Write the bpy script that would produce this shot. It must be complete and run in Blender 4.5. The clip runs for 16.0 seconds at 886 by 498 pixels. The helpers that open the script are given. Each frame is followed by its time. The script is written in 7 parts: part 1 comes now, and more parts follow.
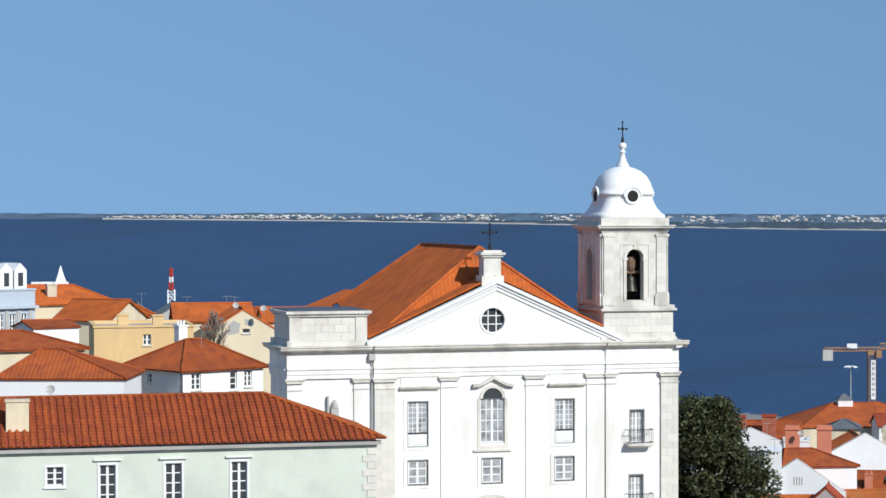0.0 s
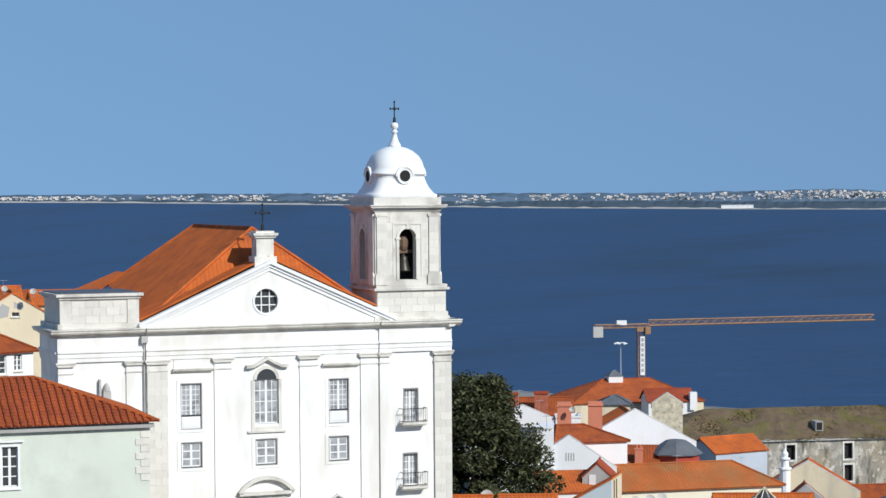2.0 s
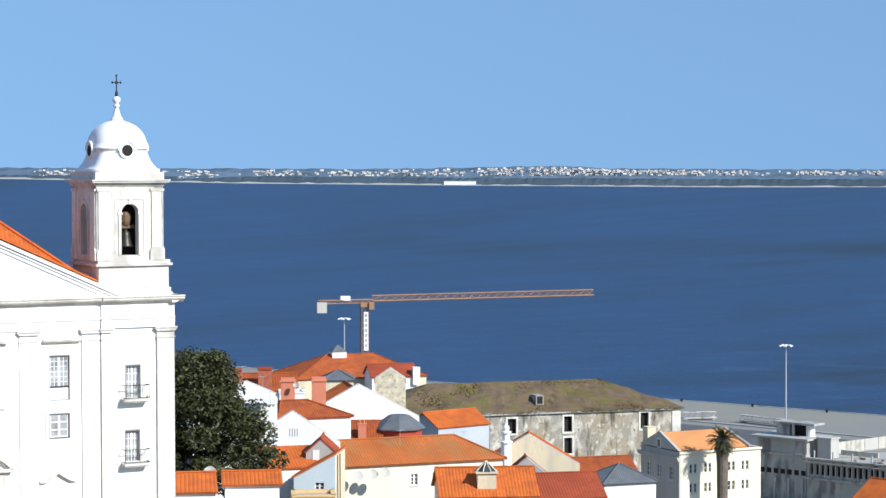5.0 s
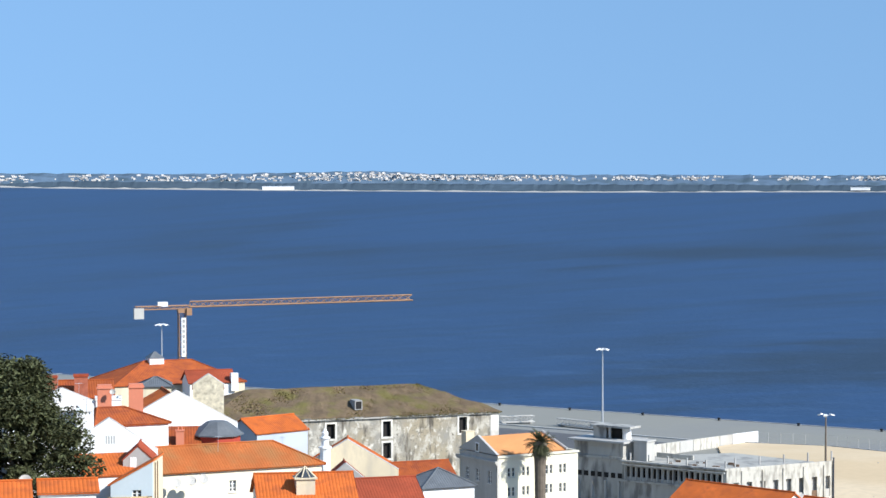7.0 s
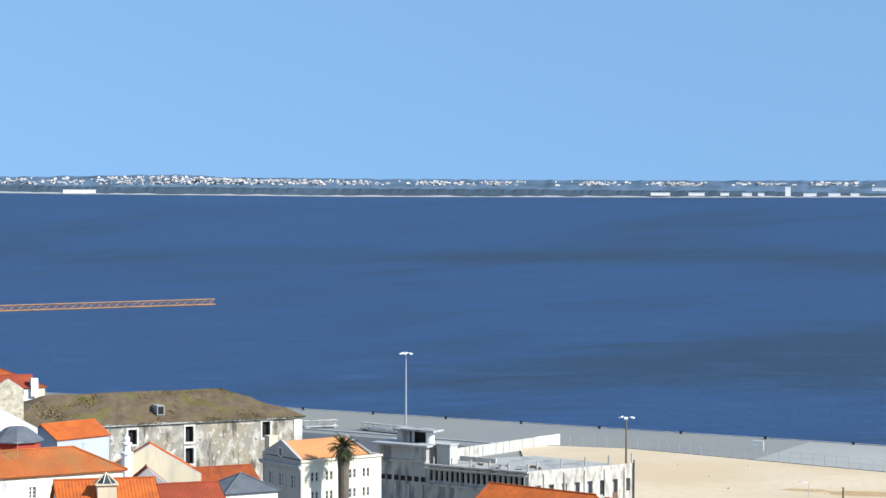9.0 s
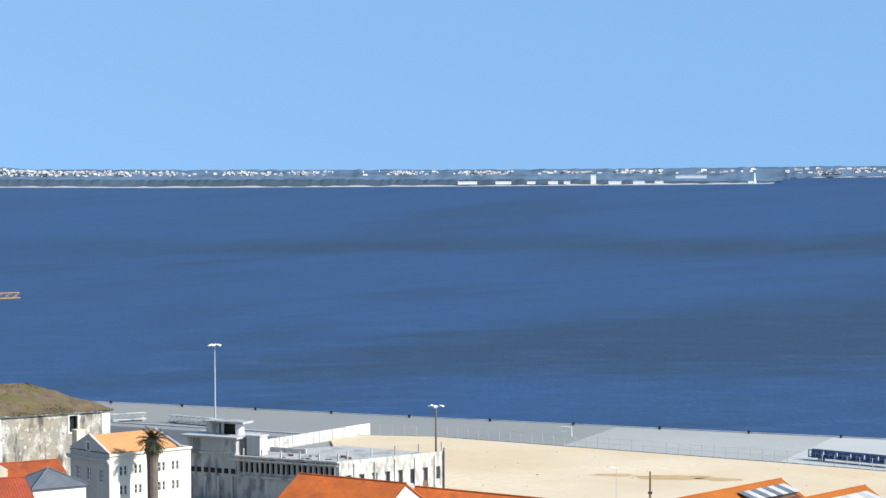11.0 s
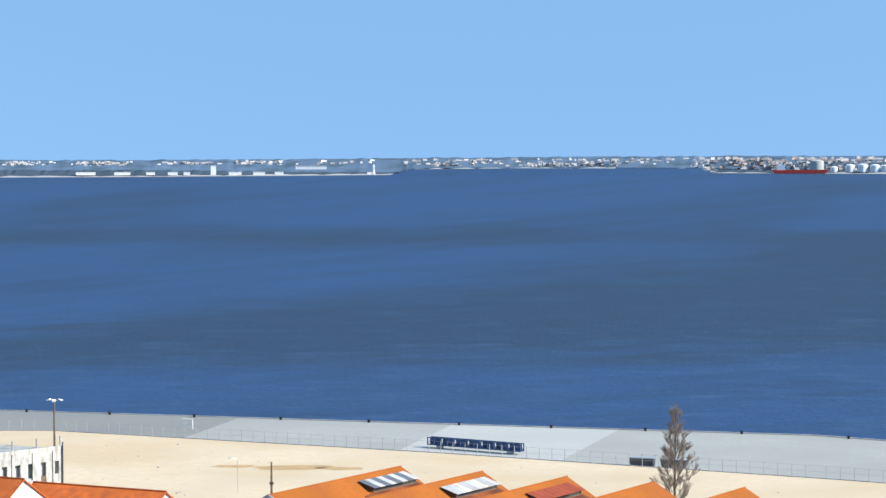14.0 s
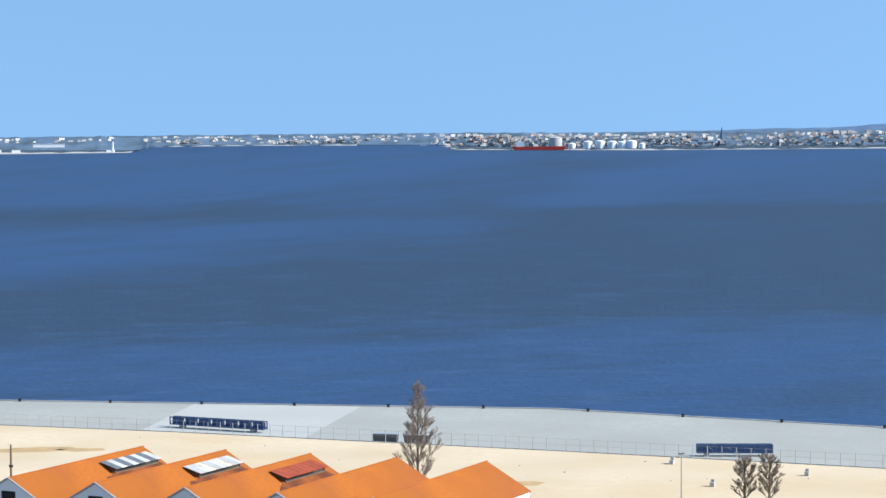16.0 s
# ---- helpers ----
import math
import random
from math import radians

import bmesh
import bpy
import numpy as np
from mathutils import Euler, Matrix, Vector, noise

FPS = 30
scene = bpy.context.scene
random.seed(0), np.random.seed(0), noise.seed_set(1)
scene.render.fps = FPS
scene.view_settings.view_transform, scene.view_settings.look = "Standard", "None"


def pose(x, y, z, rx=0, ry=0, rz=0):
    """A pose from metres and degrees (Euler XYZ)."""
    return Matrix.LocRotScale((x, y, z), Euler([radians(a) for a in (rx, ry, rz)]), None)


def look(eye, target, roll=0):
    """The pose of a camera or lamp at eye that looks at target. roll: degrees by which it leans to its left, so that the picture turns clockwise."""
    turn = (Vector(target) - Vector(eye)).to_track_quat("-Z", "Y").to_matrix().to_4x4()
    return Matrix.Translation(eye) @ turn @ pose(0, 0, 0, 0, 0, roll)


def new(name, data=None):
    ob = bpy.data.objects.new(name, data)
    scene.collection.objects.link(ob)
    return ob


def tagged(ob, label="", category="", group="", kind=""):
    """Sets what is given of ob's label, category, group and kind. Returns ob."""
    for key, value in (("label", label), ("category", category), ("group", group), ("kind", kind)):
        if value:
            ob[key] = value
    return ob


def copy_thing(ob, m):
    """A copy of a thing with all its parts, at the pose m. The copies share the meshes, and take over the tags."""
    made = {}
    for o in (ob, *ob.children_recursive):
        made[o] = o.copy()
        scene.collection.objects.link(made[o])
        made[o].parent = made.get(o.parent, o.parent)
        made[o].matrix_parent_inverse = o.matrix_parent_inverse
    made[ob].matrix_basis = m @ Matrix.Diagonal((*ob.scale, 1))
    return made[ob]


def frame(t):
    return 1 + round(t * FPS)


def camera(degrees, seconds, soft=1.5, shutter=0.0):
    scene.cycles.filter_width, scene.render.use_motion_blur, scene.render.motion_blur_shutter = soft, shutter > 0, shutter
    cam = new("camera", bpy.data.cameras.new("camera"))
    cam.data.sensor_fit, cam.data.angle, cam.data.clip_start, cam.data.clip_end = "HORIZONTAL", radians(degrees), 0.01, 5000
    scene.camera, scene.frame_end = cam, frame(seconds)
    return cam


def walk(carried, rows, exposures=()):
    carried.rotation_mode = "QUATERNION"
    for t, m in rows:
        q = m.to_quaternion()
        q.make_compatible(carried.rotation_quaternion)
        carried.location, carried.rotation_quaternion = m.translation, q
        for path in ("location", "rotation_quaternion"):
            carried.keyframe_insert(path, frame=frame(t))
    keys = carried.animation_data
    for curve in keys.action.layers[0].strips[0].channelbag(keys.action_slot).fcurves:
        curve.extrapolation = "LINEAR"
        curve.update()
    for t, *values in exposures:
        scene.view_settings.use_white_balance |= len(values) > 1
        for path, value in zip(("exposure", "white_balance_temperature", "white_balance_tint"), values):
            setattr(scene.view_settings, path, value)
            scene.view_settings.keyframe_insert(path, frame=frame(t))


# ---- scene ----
# camera on a terrace high on the hill, turning to the right where it stands
cam = camera(22.016, 16.0, soft=1.5)
EYE = (0.0, 0.0, 70.0)
TURNS = [
    (0, 89.063, 0.097, -0.002),
    (0.5, 89.075, 0.030, -1.745),
    (1, 88.937, 0.435, -3.672),
    (1.5, 88.674, 0.512, -4.822),
    (2, 88.538, 0.426, -5.719),
    (2.5, 88.380, 0.412, -7.149),
    (3, 88.194, 0.361, -8.644),
    (3.5, 88.129, 0.151, -9.830),
    (4, 88.124, 0.286, -10.736),
    (4.2, 88.071, 0.287, -11.117),
    (6.5, 87.845, -0.035, -15.851),
    (7, 88.016, 0.071, -17.216),
    (7.5, 88.254, -0.105, -18.939),
    (8, 88.314, -0.196, -20.571),
    (8.2, 88.261, -0.167, -21.048),
    (10.3, 87.909, 0.150, -24.730),
    (10.5, 87.842, 0.281, -25.537),
    (11, 87.867, 0.225, -26.985),
    (11.5, 87.772, 0.160, -28.273),
    (12, 87.715, -0.202, -29.859),
    (12.5, 87.776, -0.260, -30.962),
    (13, 87.744, -0.308, -32.735),
    (13.5, 87.735, -0.104, -34.461),
    (14, 87.614, 0.078, -36.514),
    (14.5, 87.592, 0.041, -38.403),
    (15, 87.650, 0.062, -40.161),
    (15.5, 87.346, -0.030, -41.653),
    (16, 87.027, 0.204, -43.011),
]
walk(cam, [(t, pose(*EYE, rx, ry, rz)) for t, rx, ry, rz in TURNS],
     exposures=[(0.0, -0.12, 6080, 10), (1.0, -0.17, 6080, 10), (2.0, -0.16, 6080, 10), (4.2, 0.18, 6080, 10), (5.4, 0.36, 6060, 10), (6.5, 0.46, 6020, 10), (8.2, 0.47, 6000, 10), (11.0, 0.58, 6020, 10), (14.0, 0.60, 6010, 10), (16.0, 0.62, 6000, 10)])

# ---------------------------------------------------------------- light
SUN_AZ, SUN_EL = 141.0, 33.5          # clockwise from +y, and height, in degrees
world = bpy.data.worlds.new("sky")
scene.world = world
world.use_nodes = True
wn = world.node_tree.nodes
wl = world.node_tree.links
sky = wn.new("ShaderNodeTexSky")
sky.sky_type = "NISHITA"
sky.sun_disc = False
sky.sun_elevation = radians(SUN_EL)
sky.sun_rotation = radians(SUN_AZ)
sky.air_density, sky.dust_density, sky.ozone_density, sky.altitude = 1.0, 0.0, 1.2, 0
bg = wn["Background"]
bg.inputs["Strength"].default_value = 0.125
# the clear air over the river: the band above the horizon is as blue as the sky higher up
wt = wn.new("ShaderNodeTexCoord")
wa = wn.new("ShaderNodeVectorMath")
wa.operation = "MULTIPLY_ADD"
wa.inputs[1].default_value = (1, 1, 0.35)
wa.inputs[2].default_value = (0, 0, 0.30)
wl.new(wt.outputs["Generated"], wa.inputs[0])
wl.new(wa.outputs["Vector"], sky.inputs["Vector"])
wm = wn.new("ShaderNodeMix")
wm.data_type, wm.blend_type = "RGBA", "MULTIPLY"
wm.inputs["Factor"].default_value = 1.0
wm.inputs["B"].default_value = (0.955, 1.06, 1.065, 1)
wl.new(sky.outputs["Color"], wm.inputs["A"])
wl.new(wm.outputs["Result"], bg.inputs["Color"])
sun = new("sun", bpy.data.lights.new("sun", "SUN"))
sun.data.energy, sun.data.angle, sun.data.color = 5.0, radians(0.53), (1.0, 0.94, 0.83)
sx, sy = math.sin(radians(SUN_AZ)), math.cos(radians(SUN_AZ))
sun.matrix_world = look((sx * 300, sy * 300, 300 * math.tan(radians(SUN_EL))), (0, 0, 0))


# ---------------------------------------------------------------- materials
def mat(name, color, rough=0.8, var=0.18, big=0.25, fine=3.0, bump=0.25, metal=0.0, spec=0.3,
        stain=None, stain_scale=0.12, stain_amount=0.5, stretch=(1, 1, 1), pieces=0.0, islands=0.0):
    """A surface with two scales of variation, grain relief and, where given, stains."""
    m = bpy.data.materials.new(name)
    m.use_nodes = True
    n, l = m.node_tree.nodes, m.node_tree.links
    b = n["Principled BSDF"]
    b.inputs["Roughness"].default_value = rough
    b.inputs["Metallic"].default_value = metal
    b.inputs["Specular IOR Level"].default_value = spec
    tc, mp = n.new("ShaderNodeTexCoord"), n.new("ShaderNodeMapping")
    mp.inputs["Scale"].default_value = stretch
    l.new(tc.outputs["Object"], mp.inputs["Vector"])

    def noise_node(scale, detail):
        t = n.new("ShaderNodeTexNoise")
        t.inputs["Scale"].default_value, t.inputs["Detail"].default_value = scale, detail
        l.new(mp.outputs["Vector"], t.inputs["Vector"])
        return t.outputs["Fac"]

    def blend(fac, a, c, kind="MIX"):
        x = n.new("ShaderNodeMix")
        x.data_type, x.blend_type = "RGBA", kind
        for sock, v in ((x.inputs["Factor"], fac), (x.inputs["A"], a), (x.inputs["B"], c)):
            if isinstance(v, bpy.types.NodeSocket):
                l.new(v, sock)
            else:
                sock.default_value = v
        return x.outputs["Result"]

    def ramp(fac, lo, hi):
        r = n.new("ShaderNodeMapRange")
        r.inputs["From Min"].default_value, r.inputs["From Max"].default_value = lo, hi
        l.new(fac, r.inputs["Value"])
        return r.outputs["Result"]

    dark = tuple(max(0, c * (1 - var)) for c in color) + (1,)
    light = tuple(min(1, c * (1 + var)) for c in color) + (1,)
    col = blend(ramp(noise_node(big, 4), 0.3, 0.7), dark, light)
    grain = noise_node(fine, 6)
    col = blend(ramp(grain, 0.35, 0.75), col, tuple(min(1, c * (1 - var * 0.6)) for c in color) + (1,))
    if stain:
        mask = ramp(noise_node(stain_scale, 8), 0.47, 0.64)
        mm = n.new("ShaderNodeMath")
        mm.operation = "MULTIPLY"
        mm.inputs[1].default_value = stain_amount
        l.new(mask, mm.inputs[0])
        col = blend(mm.outputs[0], col, tuple(stain) + (1,))
    if pieces or islands:
        src = n.new("ShaderNodeObjectInfo").outputs["Random"] if pieces else n.new("ShaderNodeNewGeometry").outputs["Random Per Island"]
        amount = pieces or islands
        r = n.new("ShaderNodeMapRange")
        r.inputs["To Min"].default_value, r.inputs["To Max"].default_value = 1 - amount, 1 + amount
        l.new(src, r.inputs["Value"])
        hv = n.new("ShaderNodeHueSaturation")
        l.new(col, hv.inputs["Color"])
        l.new(r.outputs["Result"], hv.inputs["Value"])
        col = hv.outputs["Color"]
    l.new(col, b.inputs["Base Color"])
    if bump:
        bp = n.new("ShaderNodeBump")
        bp.inputs["Strength"].default_value, bp.inputs["Distance"].default_value = bump, 0.05
        l.new(grain, bp.inputs["Height"])
        l.new(bp.outputs["Normal"], b.inputs["Normal"])
    return m


PLASTER = mat("white_plaster", (0.84, 0.83, 0.80), var=0.05, big=0.15, bump=0.1, stain=(0.60, 0.55, 0.46), stain_scale=0.45, stain_amount=0.45, stretch=(1, 1, 0.35))
WHITE = mat("whitewash", (0.80, 0.80, 0.79), var=0.04, bump=0.1, stain=(0.66, 0.64, 0.58), stain_scale=0.3, stain_amount=0.3, stretch=(1, 1, 0.4))
STONE = mat("pale_limestone", (0.69, 0.66, 0.59), var=0.10, big=0.5, fine=5, bump=0.25, stain=(0.34, 0.31, 0.27), stain_scale=0.7, stain_amount=0.5, stretch=(1, 1, 0.6), pieces=0.07)
OCHRESTONE = mat("rubble_stone", (0.66, 0.59, 0.44), var=0.25, big=0.9, fine=2.5, bump=0.4, stain=(0.25, 0.22, 0.17), stain_scale=1.1, stain_amount=0.6)
GREENWALL = mat("pale_green_plaster", (0.62, 0.66, 0.57), var=0.06, big=0.2, bump=0.1, stain=(0.45, 0.46, 0.40), stain_scale=0.3, stain_amount=0.4)
YELLOW = mat("ochre_plaster", (0.72, 0.50, 0.24), var=0.10, bump=0.1, stain=(0.55, 0.38, 0.20), stain_scale=0.3, stain_amount=0.5, stretch=(1, 1, 0.4))
CREAM = mat("cream_plaster", (0.70, 0.60, 0.42), var=0.10, bump=0.1, stain=(0.45, 0.40, 0.32), stain_scale=0.35, stain_amount=0.6, stretch=(1, 1, 0.4))
PALEYELLOW = mat("pale_yellow_plaster", (0.78, 0.72, 0.56), var=0.05, bump=0.1, stain=(0.6, 0.55, 0.45), stain_amount=0.3)
# pale wall with the blue of skylight mixed into its colour
SKYLITBLUE = mat("skylit_blue_plaster", (0.60, 0.68, 0.72), var=0.06, bump=0.1)
BLUEGREY = mat("blue_grey_plaster", (0.45, 0.50, 0.56), var=0.08, bump=0.1, stain=(0.3, 0.32, 0.35), stain_amount=0.4)
GREYPLASTER = mat("grey_plaster", (0.42, 0.41, 0.39), var=0.12, bump=0.2, stain=(0.22, 0.21, 0.2), stain_amount=0.5)
REDWALL = mat("dark_red_plaster", (0.42, 0.06, 0.035), var=0.12, bump=0.1)
TILE = mat("orange_roof_tile", (0.50, 0.118, 0.020), rough=0.85, var=0.22, big=0.35, fine=2.5, bump=0.3, stain=(0.30, 0.072, 0.022), stain_scale=0.8, stain_amount=0.6, pieces=0.18)
REDTILE = mat("red_roof_tile", (0.35, 0.082, 0.019), rough=0.85, var=0.22, big=0.35, fine=2.5, bump=0.3, stain=(0.21, 0.048, 0.022), stain_scale=0.9, stain_amount=0.65, pieces=0.18)
OLDTILE = mat("mossy_roof_tile", (0.42, 0.12, 0.03), rough=0.9, var=0.25, big=0.3, fine=2.5, bump=0.3, stain=(0.30, 0.14, 0.05), stain_scale=0.25, stain_amount=0.8)
SHEDTILE = mat("shed_roof_tile", (0.36, 0.105, 0.011), rough=0.9, var=0.16, big=0.08, fine=1.5, bump=0.2, stain=(0.27, 0.075, 0.02), stain_scale=0.10, stain_amount=0.6)
BROWNTILE = mat("dark_roof_tile", (0.30, 0.06, 0.025), rough=0.9, var=0.25, big=0.3, fine=2.5, bump=0.3)
SALMON = mat("salmon_render", (0.62, 0.22, 0.13), var=0.12, bump=0.15)
BRICK = mat("red_brick", (0.36, 0.12, 0.07), var=0.3, big=1.5, fine=6, bump=0.4)
SLATE = mat("grey_slate", (0.13, 0.14, 0.15), rough=0.5, var=0.2, big=0.8, fine=4, bump=0.3)
CONCRETE = mat("raw_concrete", (0.45, 0.435, 0.395), var=0.2, big=0.5, fine=2, bump=0.3, stain=(0.11, 0.105, 0.10), stain_scale=0.55, stain_amount=0.75, stretch=(1, 1, 0.3))
PALECONCRETE = mat("pale_concrete", (0.47, 0.455, 0.42), var=0.10, big=0.2, fine=2, bump=0.2, stain=(0.36, 0.34, 0.31), stain_scale=0.25, stain_amount=0.6, stretch=(1, 1, 0.3))
FRAME = mat("white_painted_wood", (0.78, 0.78, 0.76), rough=0.5, var=0.04, bump=0.05)
DARKFRAME = mat("dark_stone_frame", (0.33, 0.32, 0.30), var=0.15, bump=0.2)
IRON = mat("black_iron", (0.03, 0.03, 0.032), rough=0.5, var=0.2, bump=0.1, metal=0.6)
BRONZE = mat("dark_bronze", (0.055, 0.052, 0.045), rough=0.45, var=0.25, bump=0.2, metal=0.7)
WOOD = mat("weathered_wood", (0.17, 0.11, 0.07), var=0.3, big=1.0, fine=6, bump=0.3)
POSTGREY = mat("dull_grey_post", (0.24, 0.24, 0.24), var=0.1, bump=0.05)
STEEL = mat("galvanised_steel", (0.50, 0.51, 0.52), rough=0.45, var=0.1, bump=0.05, metal=0.5)
DARKSTEEL = mat("dark_painted_steel", (0.08, 0.085, 0.10), rough=0.5, var=0.15, bump=0.05)
BLUESTEEL = mat("navy_painted_steel", (0.055, 0.095, 0.19), rough=0.45, var=0.2, bump=0.1)
CRANEPAINT = mat("faded_orange_paint", (0.36, 0.205, 0.11), rough=0.5, var=0.2, bump=0.05, stain=(0.2, 0.12, 0.08), stain_amount=0.5)
REDPAINT = mat("red_paint", (0.50, 0.05, 0.03), rough=0.5, var=0.1, bump=0.05)
ROOFSLAB = mat("grey_roof_screed", (0.44, 0.42, 0.37), var=0.18, big=0.3, fine=1.5, bump=0.2, stain=(0.20, 0.195, 0.18), stain_scale=0.3, stain_amount=0.75)
GRIMY = mat("grimy_whitewash", (0.54, 0.515, 0.45), var=0.12, big=0.5, fine=2, bump=0.2, stain=(0.17, 0.15, 0.125), stain_scale=1.0, stain_amount=0.55, stretch=(1, 1, 0.35))
SOOT = mat("sooty_roof_tile", (0.22, 0.062, 0.016), rough=0.95, var=0.45, big=0.3, fine=1.5, bump=0.3, stain=(0.09, 0.03, 0.016), stain_scale=0.25, stain_amount=0.9)
WIREGREY = mat("thin_grey_wire", (0.36, 0.36, 0.35), var=0.1, bump=0.0)
DAMP = mat("damp_sand", (0.49, 0.325, 0.15), rough=0.9, var=0.25, big=0.2, fine=0.8, bump=0.2)
DARKROAD = mat("dark_asphalt", (0.11, 0.11, 0.112), rough=0.85, var=0.2, big=0.05, fine=0.8, bump=0.2)
SAND = mat("pale_sand", (0.62, 0.49, 0.32), rough=0.95, var=0.10, big=0.03, fine=0.6, bump=0.3, stain=(0.52, 0.36, 0.18), stain_scale=0.028, stain_amount=0.4, stretch=(1, 1, 1))
ASPHALT = mat("grey_quay_paving", (0.251, 0.244, 0.210), rough=0.85, var=0.08, big=0.02, fine=0.7, bump=0.2, stain=(0.20, 0.20, 0.197), stain_scale=0.02, stain_amount=0.6)
PALEPAVE = mat("pale_quay_paving", (0.353, 0.345, 0.30), rough=0.85, var=0.12, big=0.03, fine=0.7, bump=0.2)
NEWPAVE = mat("whitish_quay_paving", (0.43, 0.42, 0.375), rough=0.85, var=0.06, big=0.05, fine=0.7, bump=0.2)
EARTH = mat("hillside_earth", (0.17, 0.14, 0.10), rough=0.95, var=0.3, big=0.05, fine=0.8, bump=0.4)
GRASSROOF = mat("dry_grass_roof", (0.150, 0.105, 0.062), rough=0.95, var=0.32, big=0.6, fine=2.2, bump=0.8, stain=(0.130, 0.118, 0.028), stain_scale=0.22, stain_amount=0.7)
GRASSBLADE = mat("grass_blades", (0.25, 0.205, 0.085), rough=0.9, var=0.3, bump=0.0, islands=0.45)
LEAF = mat("dark_pine_foliage", (0.066, 0.074, 0.030), rough=0.75, var=0.35, big=0.6, fine=2, bump=0.0, islands=0.5)
PALMLEAF = mat("palm_frond", (0.05, 0.055, 0.022), rough=0.7, var=0.3, bump=0.0, islands=0.4)
BARK = mat("grey_bark", (0.16, 0.13, 0.10), rough=0.95, var=0.3, big=1, fine=6, bump=0.6)
TWIG = mat("bare_twigs", (0.30, 0.245, 0.20), rough=0.95, var=0.25, bump=0.0)
# far woods, land and hills: blue air haze is mixed into the base colour
HAZEGREEN = mat("far_woods", (0.070, 0.098, 0.125), rough=1.0, var=0.22, big=0.006, fine=0.05, bump=0.0, spec=0.0)
HAZELAND = mat("far_land", (0.115, 0.165, 0.225), rough=1.0, var=0.16, big=0.012, fine=0.06, bump=0.0, spec=0.0, stain=(0.065, 0.095, 0.115), stain_scale=0.02, stain_amount=0.8)
HAZEHILL = mat("far_hills", (0.12, 0.18, 0.27), rough=1.0, var=0.12, big=0.003, fine=0.02, bump=0.0, spec=0.0)
FARBEACH = mat("far_beach", (0.42, 0.40, 0.36), rough=1.0, var=0.15, big=0.01, bump=0.0)
FARWALL = mat("far_white_walls", (0.47, 0.445, 0.42), rough=1.0, var=0.1, bump=0.0, islands=0.4)
FARRED = mat("far_red_roofs", (0.42, 0.32, 0.28), rough=1.0, var=0.1, bump=0.0, islands=0.3)


def glass_mat(name, color, rough):
    m = bpy.data.materials.new(name)
    m.use_nodes = True
    b = m.node_tree.nodes["Principled BSDF"]
    b.inputs["Base Color"].default_value = (*color, 1)
    b.inputs["Roughness"].default_value = rough
    b.inputs["Specular IOR Level"].default_value = 0.6
    return m


GLASS = glass_mat("window_glass", (0.05, 0.055, 0.06), 0.12)
CURTAIN = mat("glass_with_curtain", (0.40, 0.41, 0.42), rough=0.25, var=0.25, big=0.8, fine=3, bump=0.0, spec=0.6, stain=(0.12, 0.12, 0.13), stain_scale=1.2, stain_amount=0.7)
VOID = mat("dark_interior", (0.02, 0.018, 0.017), var=0.2, bump=0.0)


def oldwall_mat():
    """Bare, blotched lime plaster over rubble: pale flakes, grey cement, ochre earth, dark runs of water."""
    m = bpy.data.materials.new("blotched_old_plaster")
    m.use_nodes = True
    n, l = m.node_tree.nodes, m.node_tree.links
    b = n["Principled BSDF"]
    b.inputs["Roughness"].default_value = 0.9
    b.inputs["Specular IOR Level"].default_value = 0.2
    tc = n.new("ShaderNodeTexCoord")

    def patch(scale, detail, lo, hi, stretch=(1, 1, 1), shift=0.0):
        mp = n.new("ShaderNodeMapping")
        mp.inputs["Scale"].default_value = stretch
        mp.inputs["Location"].default_value = (shift, shift, shift)
        l.new(tc.outputs["Object"], mp.inputs["Vector"])
        t = n.new("ShaderNodeTexNoise")
        t.inputs["Scale"].default_value, t.inputs["Detail"].default_value, t.inputs["Roughness"].default_value = scale, detail, 0.62
        l.new(mp.outputs["Vector"], t.inputs["Vector"])
        r = n.new("ShaderNodeMapRange")
        r.inputs["From Min"].default_value, r.inputs["From Max"].default_value = lo, hi
        l.new(t.outputs["Fac"], r.inputs["Value"])
        return r.outputs["Result"], t.outputs["Fac"]
    col = None
    for scale, lo, hi, stretch, shift, colour in ((0.10, 0.46, 0.60, (1, 1, 1), 3.0, (0.33, 0.285, 0.205)), (0.42, 0.50, 0.62, (1, 1, 0.8), 9.0, (0.49, 0.455, 0.385)),
                                                  (0.9, 0.55, 0.64, (1, 1, 0.7), 17.0, (0.60, 0.565, 0.49)), (0.55, 0.53, 0.64, (1, 1, 0.22), 29.0, (0.115, 0.10, 0.08)),
                                                  (1.7, 0.57, 0.70, (1, 1, 0.9), 41.0, (0.14, 0.125, 0.10))):
        fac, raw = patch(scale, 9, lo, hi, stretch, shift)
        x = n.new("ShaderNodeMix")
        x.data_type = "RGBA"
        l.new(fac, x.inputs["Factor"])
        if col is None:
            x.inputs["A"].default_value = (0.285, 0.27, 0.235, 1)
        else:
            l.new(col, x.inputs["A"])
        x.inputs["B"].default_value = (*colour, 1)
        col = x.outputs["Result"]
    l.new(col, b.inputs["Base Color"])
    bp = n.new("ShaderNodeBump")
    bp.inputs["Strength"].default_value, bp.inputs["Distance"].default_value = 0.5, 0.12
    l.new(raw, bp.inputs["Height"])
    l.new(bp.outputs["Normal"], b.inputs["Normal"])
    return m


OLDSTONE = oldwall_mat()


